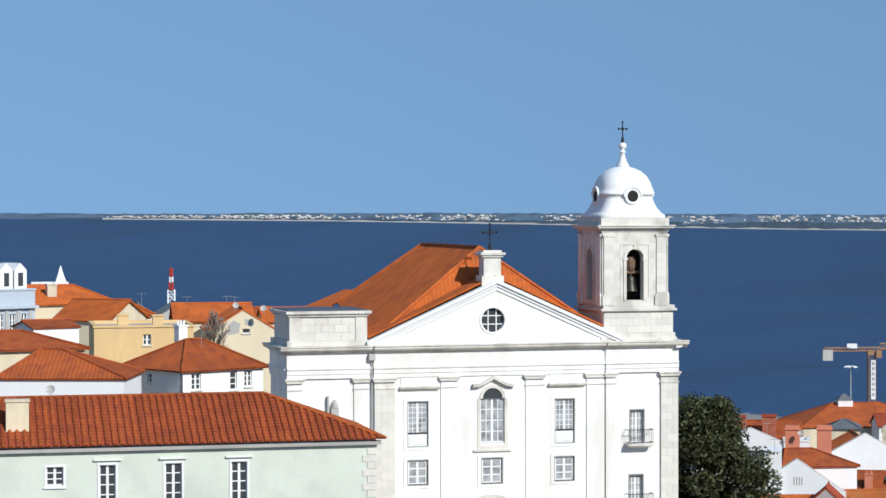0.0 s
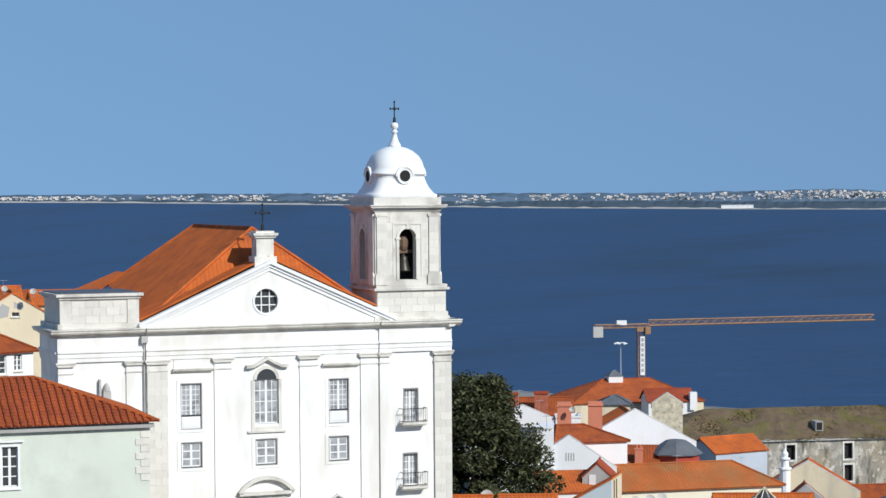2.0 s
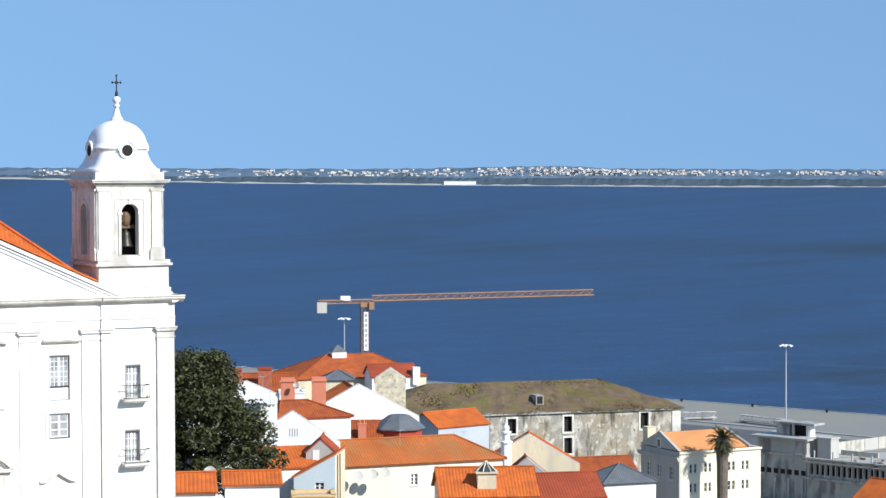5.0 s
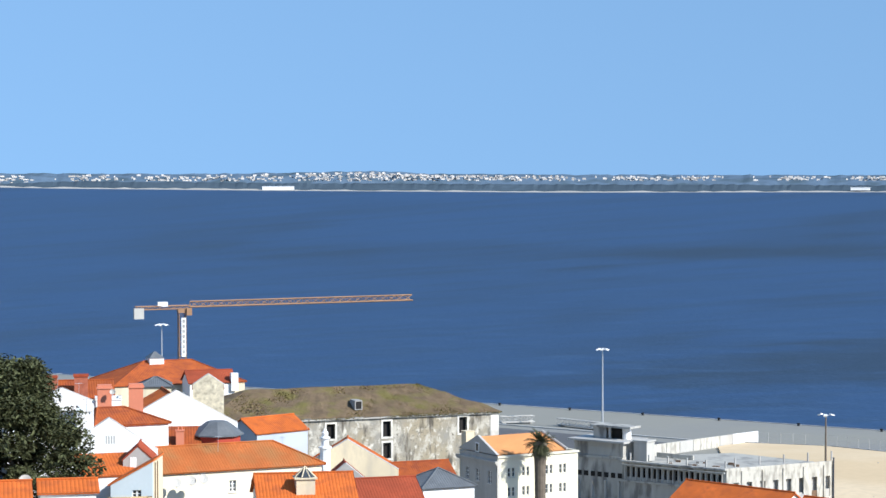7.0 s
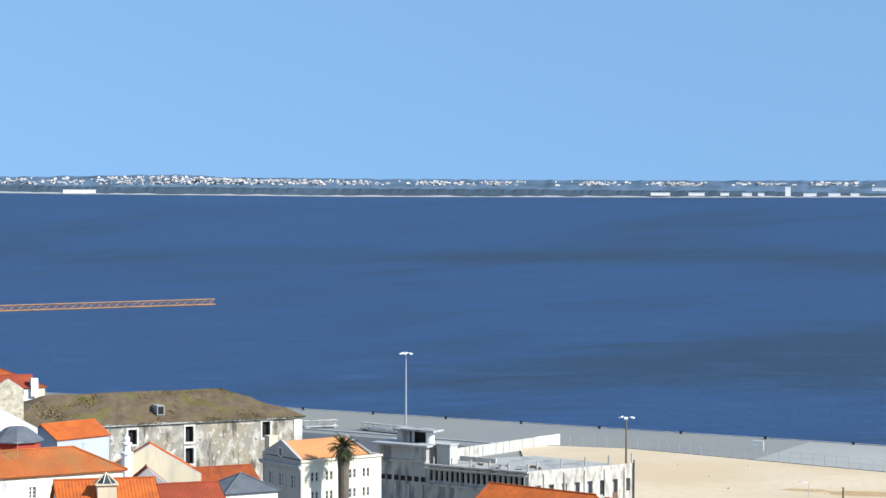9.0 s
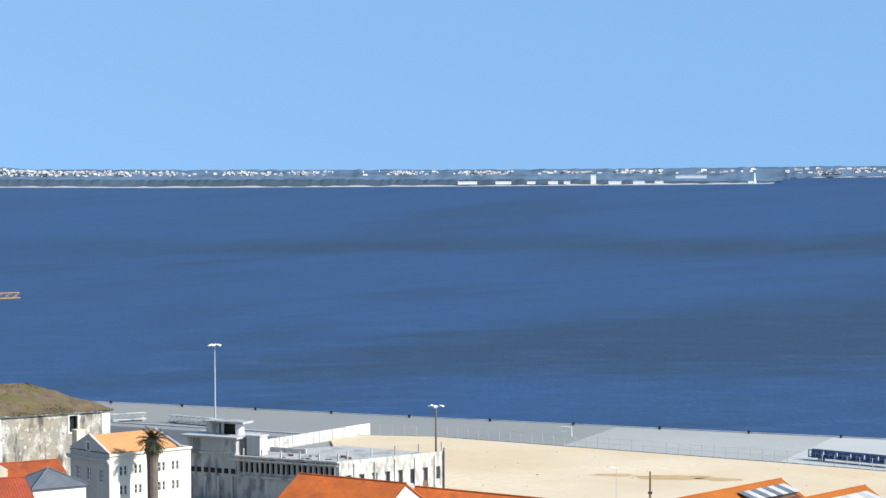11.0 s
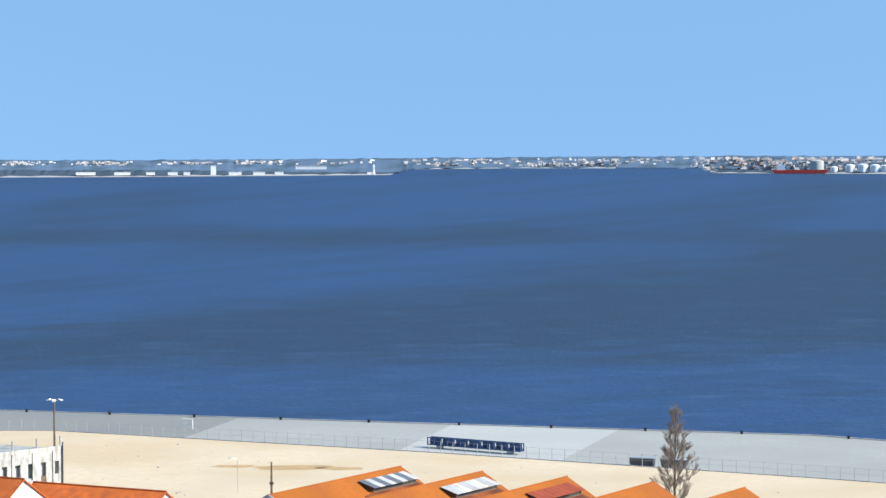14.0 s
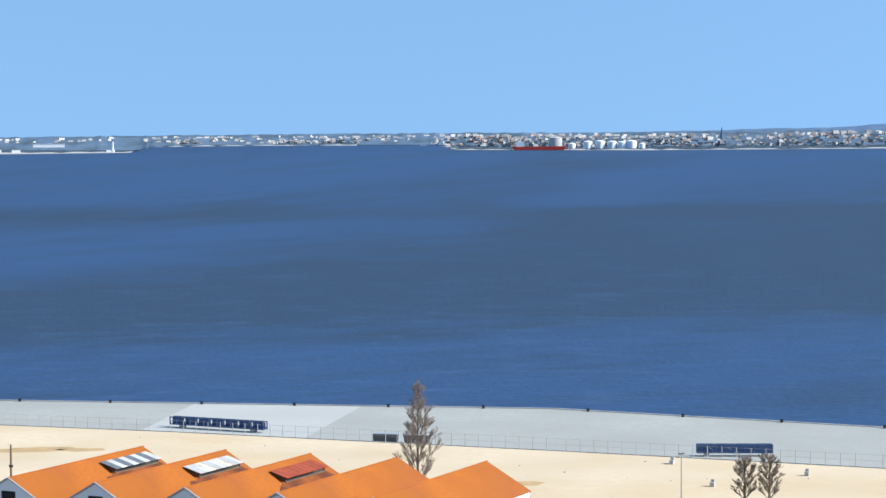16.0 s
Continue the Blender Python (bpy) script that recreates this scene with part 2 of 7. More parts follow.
def water_mat():
    """Deep blue river: broad calm lanes across it, a long dark wind lane, and fine streaks of ruffled water."""
    m = bpy.data.materials.new("river_water")
    m.use_nodes = True
    n, l = m.node_tree.nodes, m.node_tree.links
    b = n["Principled BSDF"]
    tc, sep = n.new("ShaderNodeTexCoord"), n.new("ShaderNodeSeparateXYZ")
    l.new(tc.outputs["Object"], sep.inputs["Vector"])

    def calc(op, *args):
        t = n.new("ShaderNodeMath")
        t.operation = op
        for sock, v in zip(t.inputs, args):
            if isinstance(v, bpy.types.NodeSocket):
                l.new(v, sock)
            else:
                sock.default_value = v
        return t.outputs[0]

    def vec(*args):
        t = n.new("ShaderNodeCombineXYZ")
        for sock, v in zip(t.inputs, args):
            l.new(v, sock)
        return t.outputs["Vector"]

    def nz(scale, detail, v, rough=0.5):
        t = n.new("ShaderNodeTexNoise")
        t.inputs["Scale"].default_value, t.inputs["Detail"].default_value, t.inputs["Roughness"].default_value = scale, detail, rough
        l.new(v, t.inputs["Vector"])
        return t.outputs["Fac"]

    def span(v, lo, hi, top=1.0):
        t = n.new("ShaderNodeMapRange")
        t.interpolation_type = "SMOOTHSTEP"
        t.inputs["From Min"].default_value, t.inputs["From Max"].default_value, t.inputs["To Max"].default_value = lo, hi, top
        l.new(v, t.inputs["Value"])
        return t.outputs["Result"]
    x, y = sep.outputs["X"], sep.outputs["Y"]
    bearing = calc("ARCTAN2", x, y)
    near = calc("DIVIDE", 1000.0, calc("SQRT", calc("ADD", calc("MULTIPLY", x, x), calc("MULTIPLY", y, y))))
    slant = calc("MULTIPLY_ADD", bearing, 0.9, near)
    soft = nz(1.0, 6, vec(calc("MULTIPLY", bearing, 7.0), calc("MULTIPLY", slant, 5.0)))
    warp = calc("MULTIPLY", calc("SUBTRACT", nz(1.0, 5, vec(calc("MULTIPLY", bearing, 11.0), calc("MULTIPLY", near, 9.0)), 0.6), 0.5), 0.34)
    # the long dark lane, broader towards the west, and a faint one farther out
    off = calc("ABSOLUTE", calc("ADD", calc("SUBTRACT", slant, 1.64), warp))
    width = span(bearing, 0.2, 0.95, 0.50)
    lane = calc("SUBTRACT", 1.0, calc("DIVIDE", off, calc("ADD", width, 0.05)))
    lane = calc("MULTIPLY", span(lane, 0.0, 0.85), span(bearing, 0.10, 0.6, 1.0))
    off2 = calc("ABSOLUTE", calc("ADD", calc("SUBTRACT", near, 0.55), calc("MULTIPLY", warp, 0.35)))
    lane2 = calc("MULTIPLY", span(calc("SUBTRACT", 1.0, calc("DIVIDE", off2, 0.075)), 0.0, 0.9), span(bearing, 0.0, 0.5, 0.55))
    thin = nz(1.0, 6, vec(calc("MULTIPLY", bearing, 9.0), calc("MULTIPLY", slant, 34.0)), 0.6)
    dark = calc("ADD", calc("ADD", lane, lane2), calc("ADD", span(soft, 0.47, 0.72, 0.5), span(thin, 0.42, 0.70, 0.42)))
    r = n.new("ShaderNodeValToRGB")
    r.color_ramp.elements[0].position, r.color_ramp.elements[0].color = 0.0, (0.0230, 0.0565, 0.129, 1)
    r.color_ramp.elements[1].position, r.color_ramp.elements[1].color = 1.0, (0.0195, 0.0355, 0.062, 1)
    l.new(dark, r.inputs["Fac"])
    streak = nz(1.0, 7, vec(calc("MULTIPLY", bearing, 30.0), calc("MULTIPLY", near, 42.0)), 0.62)
    fine = nz(1.0, 4, vec(calc("MULTIPLY", bearing, 120.0), calc("MULTIPLY", near, 150.0)), 0.6)
    gleam = calc("MULTIPLY", span(streak, 0.47, 0.80, 0.55), span(near, 0.3, 1.5))
    ruffle = calc("MULTIPLY", span(fine, 0.50, 0.78, 0.75), span(near, 0.7, 1.9))
    mix = n.new("ShaderNodeMix")
    mix.data_type = "RGBA"
    l.new(calc("ADD", gleam, ruffle), mix.inputs["Factor"])
    l.new(r.outputs["Color"], mix.inputs["A"])
    mix.inputs["B"].default_value = (0.055, 0.108, 0.205, 1)
    l.new(mix.outputs["Result"], b.inputs["Base Color"])
    b.inputs["Roughness"].default_value = 0.5
    b.inputs["Specular IOR Level"].default_value = 0.16
    bp = n.new("ShaderNodeBump")
    bp.inputs["Strength"].default_value, bp.inputs["Distance"].default_value = 0.5, 0.6
    l.new(nz(0.45, 8, tc.outputs["Object"]), bp.inputs["Height"])
    l.new(bp.outputs["Normal"], b.inputs["Normal"])
    return m


WATER = water_mat()


# ---------------------------------------------------------------- mesh helpers
BASE = {}


def thing(name, x, y, z, yaw, label, category, group="", kind=""):
    """An Empty at the base of a thing; its parts are given heights in the world."""
    ob = new(name)
    ob.empty_display_size = 0.3
    ob.matrix_world = pose(x, y, z, 0, 0, yaw)
    BASE[ob.name] = z
    return tagged(ob, label, category, group, kind)


def part(name, bm, material, parent=None, label="", m=None, root=None, smooth=False, lift=True):
    """Links a bmesh as one mesh object under a thing or a part."""
    if m is not None:
        bm.transform(m)
    top = parent
    while top is not None and top.parent is not None:
        top = top.parent
    if top is not None and lift:
        bm.transform(Matrix.Translation((0, 0, -BASE.get(top.name, 0.0))))
    bm.normal_update()
    me = bpy.data.meshes.new(name)
    bm.to_mesh(me)
    bm.free()
    for mm in (material if isinstance(material, (list, tuple)) else (material,)):
        me.materials.append(mm)
    if smooth:
        me.polygons.foreach_set("use_smooth", [True] * len(me.polygons))
    ob = new(name, me)
    if parent is not None:
        ob.parent = parent
    if label:
        ob["label"] = label
    return ob


def box(bm, x0, y0, z0, x1, y1, z1):
    v = [bm.verts.new((x, y, z)) for z in (z0, z1) for y in (y0, y1) for x in (x0, x1)]
    for f in ((0, 2, 3, 1), (4, 5, 7, 6), (0, 1, 5, 4), (2, 6, 7, 3), (0, 4, 6, 2), (1, 3, 7, 5)):
        bm.faces.new([v[i] for i in f])
    return bm


def prism(bm, pts, d0, d1, axis="y"):
    """A closed outline, extruded. axis y: outline in x, z; axis x: outline in y, z; axis z: outline in x, y."""
    put = {"y": lambda a, c, d: (a, d, c), "x": lambda a, c, d: (d, a, c), "z": lambda a, c, d: (a, c, d)}[axis]
    lo = [bm.verts.new(put(a, c, d0)) for a, c in pts]
    hi = [bm.verts.new(put(a, c, d1)) for a, c in pts]
    n = len(pts)
    fs = [bm.faces.new(lo), bm.faces.new(hi[::-1])]
    for i in range(n):
        fs.append(bm.faces.new((lo[i], hi[i], hi[(i + 1) % n], lo[(i + 1) % n])))
    bmesh.ops.recalc_face_normals(bm, faces=fs)
    return bm


def lathe(bm, x, y, profile, n=16, power=None):
    """Rings of radius r at height z, closed at both ends; power squares the ring off."""
    rings = []
    for k, (r, z) in enumerate(profile):
        ring = []
        p = power[k] if power else 2.0
        for i in range(n):
            a = 2 * math.pi * (i + 0.5) / n
            c, s = math.cos(a), math.sin(a)
            q = (abs(c) ** p + abs(s) ** p) ** (-1 / p)
            ring.append(bm.verts.new((x + r * q * c, y + r * q * s, z)))
        rings.append(ring)
    for a, b in zip(rings, rings[1:]):
        for i in range(n):
            bm.faces.new((a[i], a[(i + 1) % n], b[(i + 1) % n], b[i]))
    bm.faces.new(rings[0][::-1])
    bm.faces.new(rings[-1])
    return bm


def rod(bm, a, b, r0, r1=None, n=6):
    """A straight round bar between two points."""
    a, b = Vector(a), Vector(b)
    r1 = r0 if r1 is None else r1
    q = (b - a).to_track_quat("Z", "Y")
    ra, rb = [], []
    for i in range(n):
        t = 2 * math.pi * i / n
        o = q @ Vector((math.cos(t), math.sin(t), 0))
        ra.append(bm.verts.new(a + o * r0))
        rb.append(bm.verts.new(b + o * r1))
    for i in range(n):
        bm.faces.new((ra[i], ra[(i + 1) % n], rb[(i + 1) % n], rb[i]))
    bm.faces.new(ra[::-1])
    bm.faces.new(rb)
    return bm


def wall(bm, u0, u1, z0, z1, holes=(), y0=0.0, y1=0.4):
    """A wall from u0 to u1 and z0 to z1, with openings (ua, ub, za, zb) right through it."""
    us = sorted({round(q, 3) for q in (u0, u1, *[min(max(h[i], u0), u1) for h in holes for i in (0, 1)])})
    zs = sorted({round(q, 3) for q in (z0, z1, *[min(max(h[i], z0), z1) for h in holes for i in (2, 3)])})
    solid = {}
    for i in range(len(us) - 1):
        for j in range(len(zs) - 1):
            cu, cz = (us[i] + us[i + 1]) / 2, (zs[j] + zs[j + 1]) / 2
            solid[i, j] = not any(h[0] < cu < h[1] and h[2] < cz < h[3] for h in holes)
    cache = {}

    def v(u, y, z):
        k = (round(u, 4), round(y, 4), round(z, 4))
        if k not in cache:
            cache[k] = bm.verts.new((u, y, z))
        return cache[k]
    for (i, j), s in solid.items():
        if not s:
            continue
        a, b, c, d = us[i], us[i + 1], zs[j], zs[j + 1]
        bm.faces.new((v(a, y0, c), v(b, y0, c), v(b, y0, d), v(a, y0, d)))
        bm.faces.new((v(a, y1, c), v(a, y1, d), v(b, y1, d), v(b, y1, c)))
        if not solid.get((i - 1, j)):
            bm.faces.new((v(a, y0, c), v(a, y0, d), v(a, y1, d), v(a, y1, c)))
        if not solid.get((i + 1, j)):
            bm.faces.new((v(b, y0, c), v(b, y1, c), v(b, y1, d), v(b, y0, d)))
        if not solid.get((i, j - 1)):
            bm.faces.new((v(a, y0, c), v(a, y1, c), v(b, y1, c), v(b, y0, c)))
        if not solid.get((i, j + 1)):
            bm.faces.new((v(a, y0, d), v(b, y0, d), v(b, y1, d), v(a, y1, d)))
    return bm


def tile_face(bm, a, b, c, d, pitch=0.34, h=0.036, thick=0.14):
    """A slope of channel tiles: eave from a to b, ridge from d (over a) to c (over b), rolls running down it."""
    a, b, c, d = Vector(a), Vector(b), Vector(c), Vector(d)
    e = b - a
    L = e.length
    e.normalize()
    n = e.cross((d - a) if (d - a).length > 0.01 else (c - a)).normalized()
    if n.z < 0:
        n = -n
    g = n.cross(e)
    if g.z < 0:
        g = -g
    ds, dg, cs, cg = (d - a).dot(e), (d - a).dot(g), (c - a).dot(e), (c - a).dot(g)

    def top(s):
        if s < ds:
            return dg * s / ds
        if s > cs:
            return cg * (L - s) / max(L - cs, 1e-6)
        return dg + (cg - dg) * (s - ds) / max(cs - ds, 1e-6)
    count = max(2, round(L / pitch))
    cols = []
    for k in range(count * 4 + 1):
        s = L * k / (count * 4)
        lift = (0, 0.75, 1.0, 0.75)[k % 4] * h
        t = max(top(s), 0.02)
        cols.append((bm.verts.new(a + e * s + n * lift), bm.verts.new(a + e * s + g * t + n * lift)))
    for p, q in zip(cols, cols[1:]):
        f = bm.faces.new((p[0], q[0], q[1], p[1]))
        if f.normal.dot(n) < 0:
            f.normal_flip()
    low = [bm.verts.new(p - n * thick) for p in (a, b, c, d)]
    bm.faces.new(low[::-1])
    up = [bm.verts.new(p - n * 0.005) for p in (a, b, c, d)]
    for i in range(4):
        if (low[i].co - low[(i + 1) % 4].co).length > 0.01:
            bm.faces.new((low[i], low[(i + 1) % 4], up[(i + 1) % 4], up[i]))
    return bm


def ridge_cap(bm, a, b, r=0.13):
    return rod(bm, a, b, r, r, 6)


def window(parent, face, u, z, w, h, cols=2, rows=3, frame=None, pane=None, surround=None, y=0.14, sill=True, bar=0.075, label=""):
    """A casement let into an opening: its frame with bars, glass, surround and sill."""
    fr = max(bar, 0.06)
    bm = bmesh.new()
    box(bm, u, y, z, u + w, y + 0.08, z + fr)
    box(bm, u, y, z + h - fr, u + w, y + 0.08, z + h)
    box(bm, u, y, z + fr, u + fr, y + 0.08, z + h - fr)
    box(bm, u + w - fr, y, z + fr, u + w, y + 0.08, z + h - fr)
    for i in range(1, cols):
        c = u + w * i / cols
        k = 0.09 if i * 2 == cols else bar / 2
        box(bm, c - k, y + 0.005, z + fr, c + k, y + 0.075, z + h - fr)
    for j in range(1, rows):
        c = z + h * j / rows
        box(bm, u + fr, y + 0.01, c - bar / 2, u + w - fr, y + 0.07, c + bar / 2)
    f = part("window", bm, frame or FRAME, parent, label, m=face)
    bm = bmesh.new()
    box(bm, u + fr, y + 0.03, z + fr, u + w - fr, y + 0.045, z + h - fr)
    part("pane", bm, pane or GLASS, f, m=face)
    if surround:
        s = surround[1]
        bm = bmesh.new()
        box(bm, u - s, -0.05, z - s, u, 0.12, z + h + s)
        box(bm, u + w, -0.05, z - s, u + w + s, 0.12, z + h + s)
        box(bm, u, -0.05, z + h, u + w, 0.12, z + h + s)
        box(bm, u, -0.05, z - s, u + w, 0.12, z)
        part("surround", bm, surround[0], f, m=face)
    if sill:
        bm = bmesh.new()
        s = surround[1] if surround else 0.05
        box(bm, u - s - 0.06, -0.12, z - s - 0.09, u + w + s + 0.06, -0.052, z - s + 0.02)
        part("sill", bm, surround[0] if surround else STONE, f, m=face)
    return f


def ground_z(x, y):
    """The hillside: steep down to the waterfront, and staying high towards the first part of the turn."""
    r, az = math.hypot(x, y), math.degrees(math.atan2(x, y))
    right = np.interp(r, (0, 6, 40, 100, 175, 230, 300, 335, 360), (68.3, 68.0, 57, 49, 43, 33, 14, 5, 2.6))
    if az > 12:
        low = np.interp(r, (0, 6, 40, 100, 175, 230, 300, 335, 360), (68.3, 68.0, 57, 46, 33, 23, 9, 4, 2.6))
        right += (low - right) * min((az - 12) / 8, 1)
    left = np.interp(r, (0, 6, 40, 100, 175, 260, 420, 520, 600), (68.3, 68.0, 57, 49, 45, 45, 44, 20, -6))
    behind = np.interp(r, (0, 6, 40, 300, 600), (68.3, 68.3, 68, 75, 60))
    k = min(max((az + 1) / 9, 0), 1)
    z = left + (right - left) * k * k * (3 - 2 * k)
    q = min(max((abs(az - 20) - 75) / 25, 0), 1)
    return float(z + (behind - z) * q)


def house(name, label, x, y, yaw, L, W, ze, zr, wallmat, roofmat, kind="gable_x", hip=3.0, wins=(), over=0.35,
          category="house", pitch=0.34, base=None, left=None, right=None, group="", surround=None, thick=0.35, parapet=0.0, rows=False):
    """A house on the rectangle 0..L by 0..W. kind: gable_x (ridge along the front), gable_y (gable to the front), hip, flat, shed.
    wins: (face, u, z, w, h, cols, rows) with face f, l, r."""
    cx = x + math.cos(radians(yaw)) * L / 2 - math.sin(radians(yaw)) * W / 2
    cy = y + math.sin(radians(yaw)) * L / 2 + math.cos(radians(yaw)) * W / 2
    z0 = base if base is not None else min(ground_z(cx, cy), ze - 4) - 1.0
    ob = thing(name, x, y, z0, yaw, label, category, group)
    faces = {"f": (Matrix.Identity(4), L, wallmat),
             "b": (pose(L, W, 0, 0, 0, 180), L, wallmat),
             "l": (pose(0, W - 0.002, 0, 0, 0, -90), W, left or wallmat),
             "r": (pose(L, 0.002, 0, 0, 0, 90), W, right or wallmat)}
    for k, (m, length, material) in faces.items():
        bm = bmesh.new()
        holes = [(w[1], w[1] + w[3], w[2], w[2] + w[4]) for w in wins if w[0] == k]
        wall(bm, 0, length, z0, ze, holes, 0, thick)
        if (kind == "gable_x" and k in "lr") or (kind == "gable_y" and k in "fb"):
            prism(bm, [(0, ze), (length, ze), (length / 2, zr)], 0.0, thick)
            if parapet and k == "f":
                prism(bm, [(0, ze), (length / 2, zr), (length, ze), (length, ze + parapet), (length / 2, zr + parapet), (0, ze + parapet)], 0.0, thick)
        if kind == "flat":
            box(bm, -0.08, -0.1, ze, length + 0.08, thick, ze + 0.22)
        wob = part("wall", bm, material, ob, m=m)
        if parapet and k == "f":
            for s in (0, length):
                bm = bmesh.new()
                rod(bm, (s, thick / 2, ze + parapet + 0.02), (length / 2, thick / 2, zr + parapet + 0.02), 0.13, n=4)
                part("coping", bm, GREYPLASTER, wob)
        for w in wins:
            if w[0] == k:
                window(ob, m, w[1], w[2], w[3], w[4], w[5] if len(w) > 5 else 2, w[6] if len(w) > 6 else 3, surround=surround)
    o = over

    def slope(*pts):
        bm = bmesh.new()
        tile_face(bm, *pts, pitch)
        part("roof_slope", bm, roofmat, ob)

    def cap(*pairs, r=0.12):
        for s, t in pairs:
            bm = bmesh.new()
            ridge_cap(bm, Vector(s) + Vector((0, 0, 0.06)), Vector(t) + Vector((0, 0, 0.06)), r)
            part("ridge_tiles", bm, roofmat, ob)
    if kind == "gable_x":
        e = ze - o * (zr - ze) / (W / 2) + 0.06
        slope((-o, -o, e), (L + o, -o, e), (L + o, W / 2, zr + 0.06), (-o, W / 2, zr + 0.06))
        slope((L + o, W + o, e), (-o, W + o, e), (-o, W / 2, zr + 0.06), (L + o, W / 2, zr + 0.06))
        cap(((-o, W / 2, zr + 0.05), (L + o, W / 2, zr + 0.05)))
    elif kind == "gable_y":
        e = ze - o * (zr - ze) / (L / 2) + 0.06
        y0 = thick + 0.005 if parapet else -o * 0.3
        slope((-o, W + o, e), (-o, y0, e), (L / 2, y0, zr + 0.06), (L / 2, W + o, zr + 0.06))
        slope((L + o, y0, e), (L + o, W + o, e), (L / 2, W + o, zr + 0.06), (L / 2, y0, zr + 0.06))
        cap(((L / 2, y0, zr + 0.05), (L / 2, W + o, zr + 0.05)))
    elif kind == "hip":
        e = ze + 0.05
        a, b, c, d = (-o, -o, e), (L + o, -o, e), (L + o, W + o, e), (-o, W + o, e)
        h0 = hip if isinstance(hip, tuple) else (hip, hip)
        p, q = (h0[0], W / 2, zr), (L - h0[1], W / 2, zr)
        slope(c, d, p, q)
        slope(d, a, p, p)
        if not rows:
            slope(a, b, q, p)
            slope(b, c, q, q)
        cap((a, p), (d, p), (b, q), (c, q), (p, q))
    elif kind == "flat":
        bm = bmesh.new()
        box(bm, thick, thick, ze - 0.4, L - thick, W - thick, ze - 0.1)
        part("roof", bm, roofmat, ob)
    elif kind == "shed":
        slope((-o, -o, ze), (L + o, -o, ze), (L + o, W, zr), (-o, W, zr))
    return ob


def tile_rows(parent, a, b, c, d, pitch, material, course=0.42):
    """A slope laid row by row: every row a run of overlapping round tiles from the eave up."""
    a, b, c, d = Vector(a), Vector(b), Vector(c), Vector(d)
    e = b - a
    L = e.length
    e.normalize()
    n = e.cross(d - a).normalized()
    n = -n if n.z < 0 else n
    g = n.cross(e)
    g = -g if g.z < 0 else g
    ds, dg, cs, cg = (d - a).dot(e), (d - a).dot(g), (c - a).dot(e), (c - a).dot(g)
    bm = bmesh.new()
    bm.faces.new([bm.verts.new(p - n * 0.02) for p in ((a, b, c, d) if (c - d).length > 0.1 else (a, b, c))])
    part("roof_bed", bm, BROWNTILE, parent)
    rng = random.Random(7)
    for k in range(int(L / pitch)):
        s = (k + 0.5) * pitch
        top = dg * s / ds if s < ds else (cg * (L - s) / max(L - cs, 1e-6) if s > cs else dg + (cg - dg) * (s - ds) / max(cs - ds, 1e-6))
        bm = bmesh.new()
        m = max(1, round(top / course))
        for j in range(m):
            g0, g1 = top * j / m, top * (j + 1) / m + 0.03
            w0, w1 = pitch * 0.36 + rng.uniform(-0.01, 0.01), pitch * 0.29
            sh = rng.uniform(-0.015, 0.015)
            lo, hi = [], []
            for q in range(5):
                t = math.pi * q / 4
                lo.append(bm.verts.new(a + e * (s + sh - w0 * math.cos(t)) + g * g0 + n * (0.03 + w0 * 0.75 * math.sin(t))))
                hi.append(bm.verts.new(a + e * (s + sh - w1 * math.cos(t)) + g * g1 + n * (0.0 + w1 * 0.75 * math.sin(t))))
            for q in range(4):
                bm.faces.new((lo[q], lo[q + 1], hi[q + 1], hi[q]))
            bm.faces.new(lo)
        bmesh.ops.recalc_face_normals(bm, faces=bm.faces)
        part("roof_strip", bm, material, parent)


def ashlar(parent, m, u0, u1, z0, z1, bw, bh, material, proud=0.025, gap=0.016, name="stone_block"):
    """Courses of dressed blocks in running bond, each a piece of its own."""
    made = {}
    rows = max(1, round((z1 - z0) / bh))
    h = (z1 - z0) / rows
    top = parent
    while top.parent is not None:
        top = top.parent
    lift = -BASE.get(top.name, 0.0)
    for r in range(rows):
        u = u0
        k = 0
        while u < u1 - 0.05:
            w = bw * (0.5 if (k == 0 and r % 2) else 1.0)
            w = min(w, u1 - u)
            if u1 - u - w < bw * 0.25:
                w = u1 - u
            key = round(w, 2)
            if key not in made:
                bm = bmesh.new()
                box(bm, gap / 2, -proud, gap / 2, w - gap / 2, 0.05, h - gap / 2)
                me = bpy.data.meshes.new(name)
                bm.to_mesh(me)
                bm.free()
                me.materials.append(material)
                made[key] = me
            ob = new(name, made[key])
            ob.parent = parent
            ob.matrix_local = Matrix.Translation((0, 0, lift)) @ m @ Matrix.Translation((u, 0, z0 + r * h))
            u += w
            k += 1


def dish(x, y, z, az, size=0.5):
    ob = thing("satellite_dish", x, y, z - 0.6, az, "pale satellite dish on a short bracket", "satellite dish", "satellite dishes")
    bm = bmesh.new()
    lathe(bm, 0, 0, [(0.04, -0.10), (size * 0.5, -0.06), (size, 0.06), (size, 0.09), (size * 0.5, -0.02), (0.04, -0.06)], 16)
    part("reflector", bm, PALECONCRETE, ob, m=pose(0, 0, 0.6, 62, 0, 0), lift=False)
    bm = bmesh.new()
    rod(bm, (0, 0.05, 0), (0, 0.05, 0.6), 0.03)
    rod(bm, (0, 0.0, 0.35), (0, -size, 0.75), 0.015, n=4)
    part("bracket", bm, STEEL, ob, lift=False)
    return ob


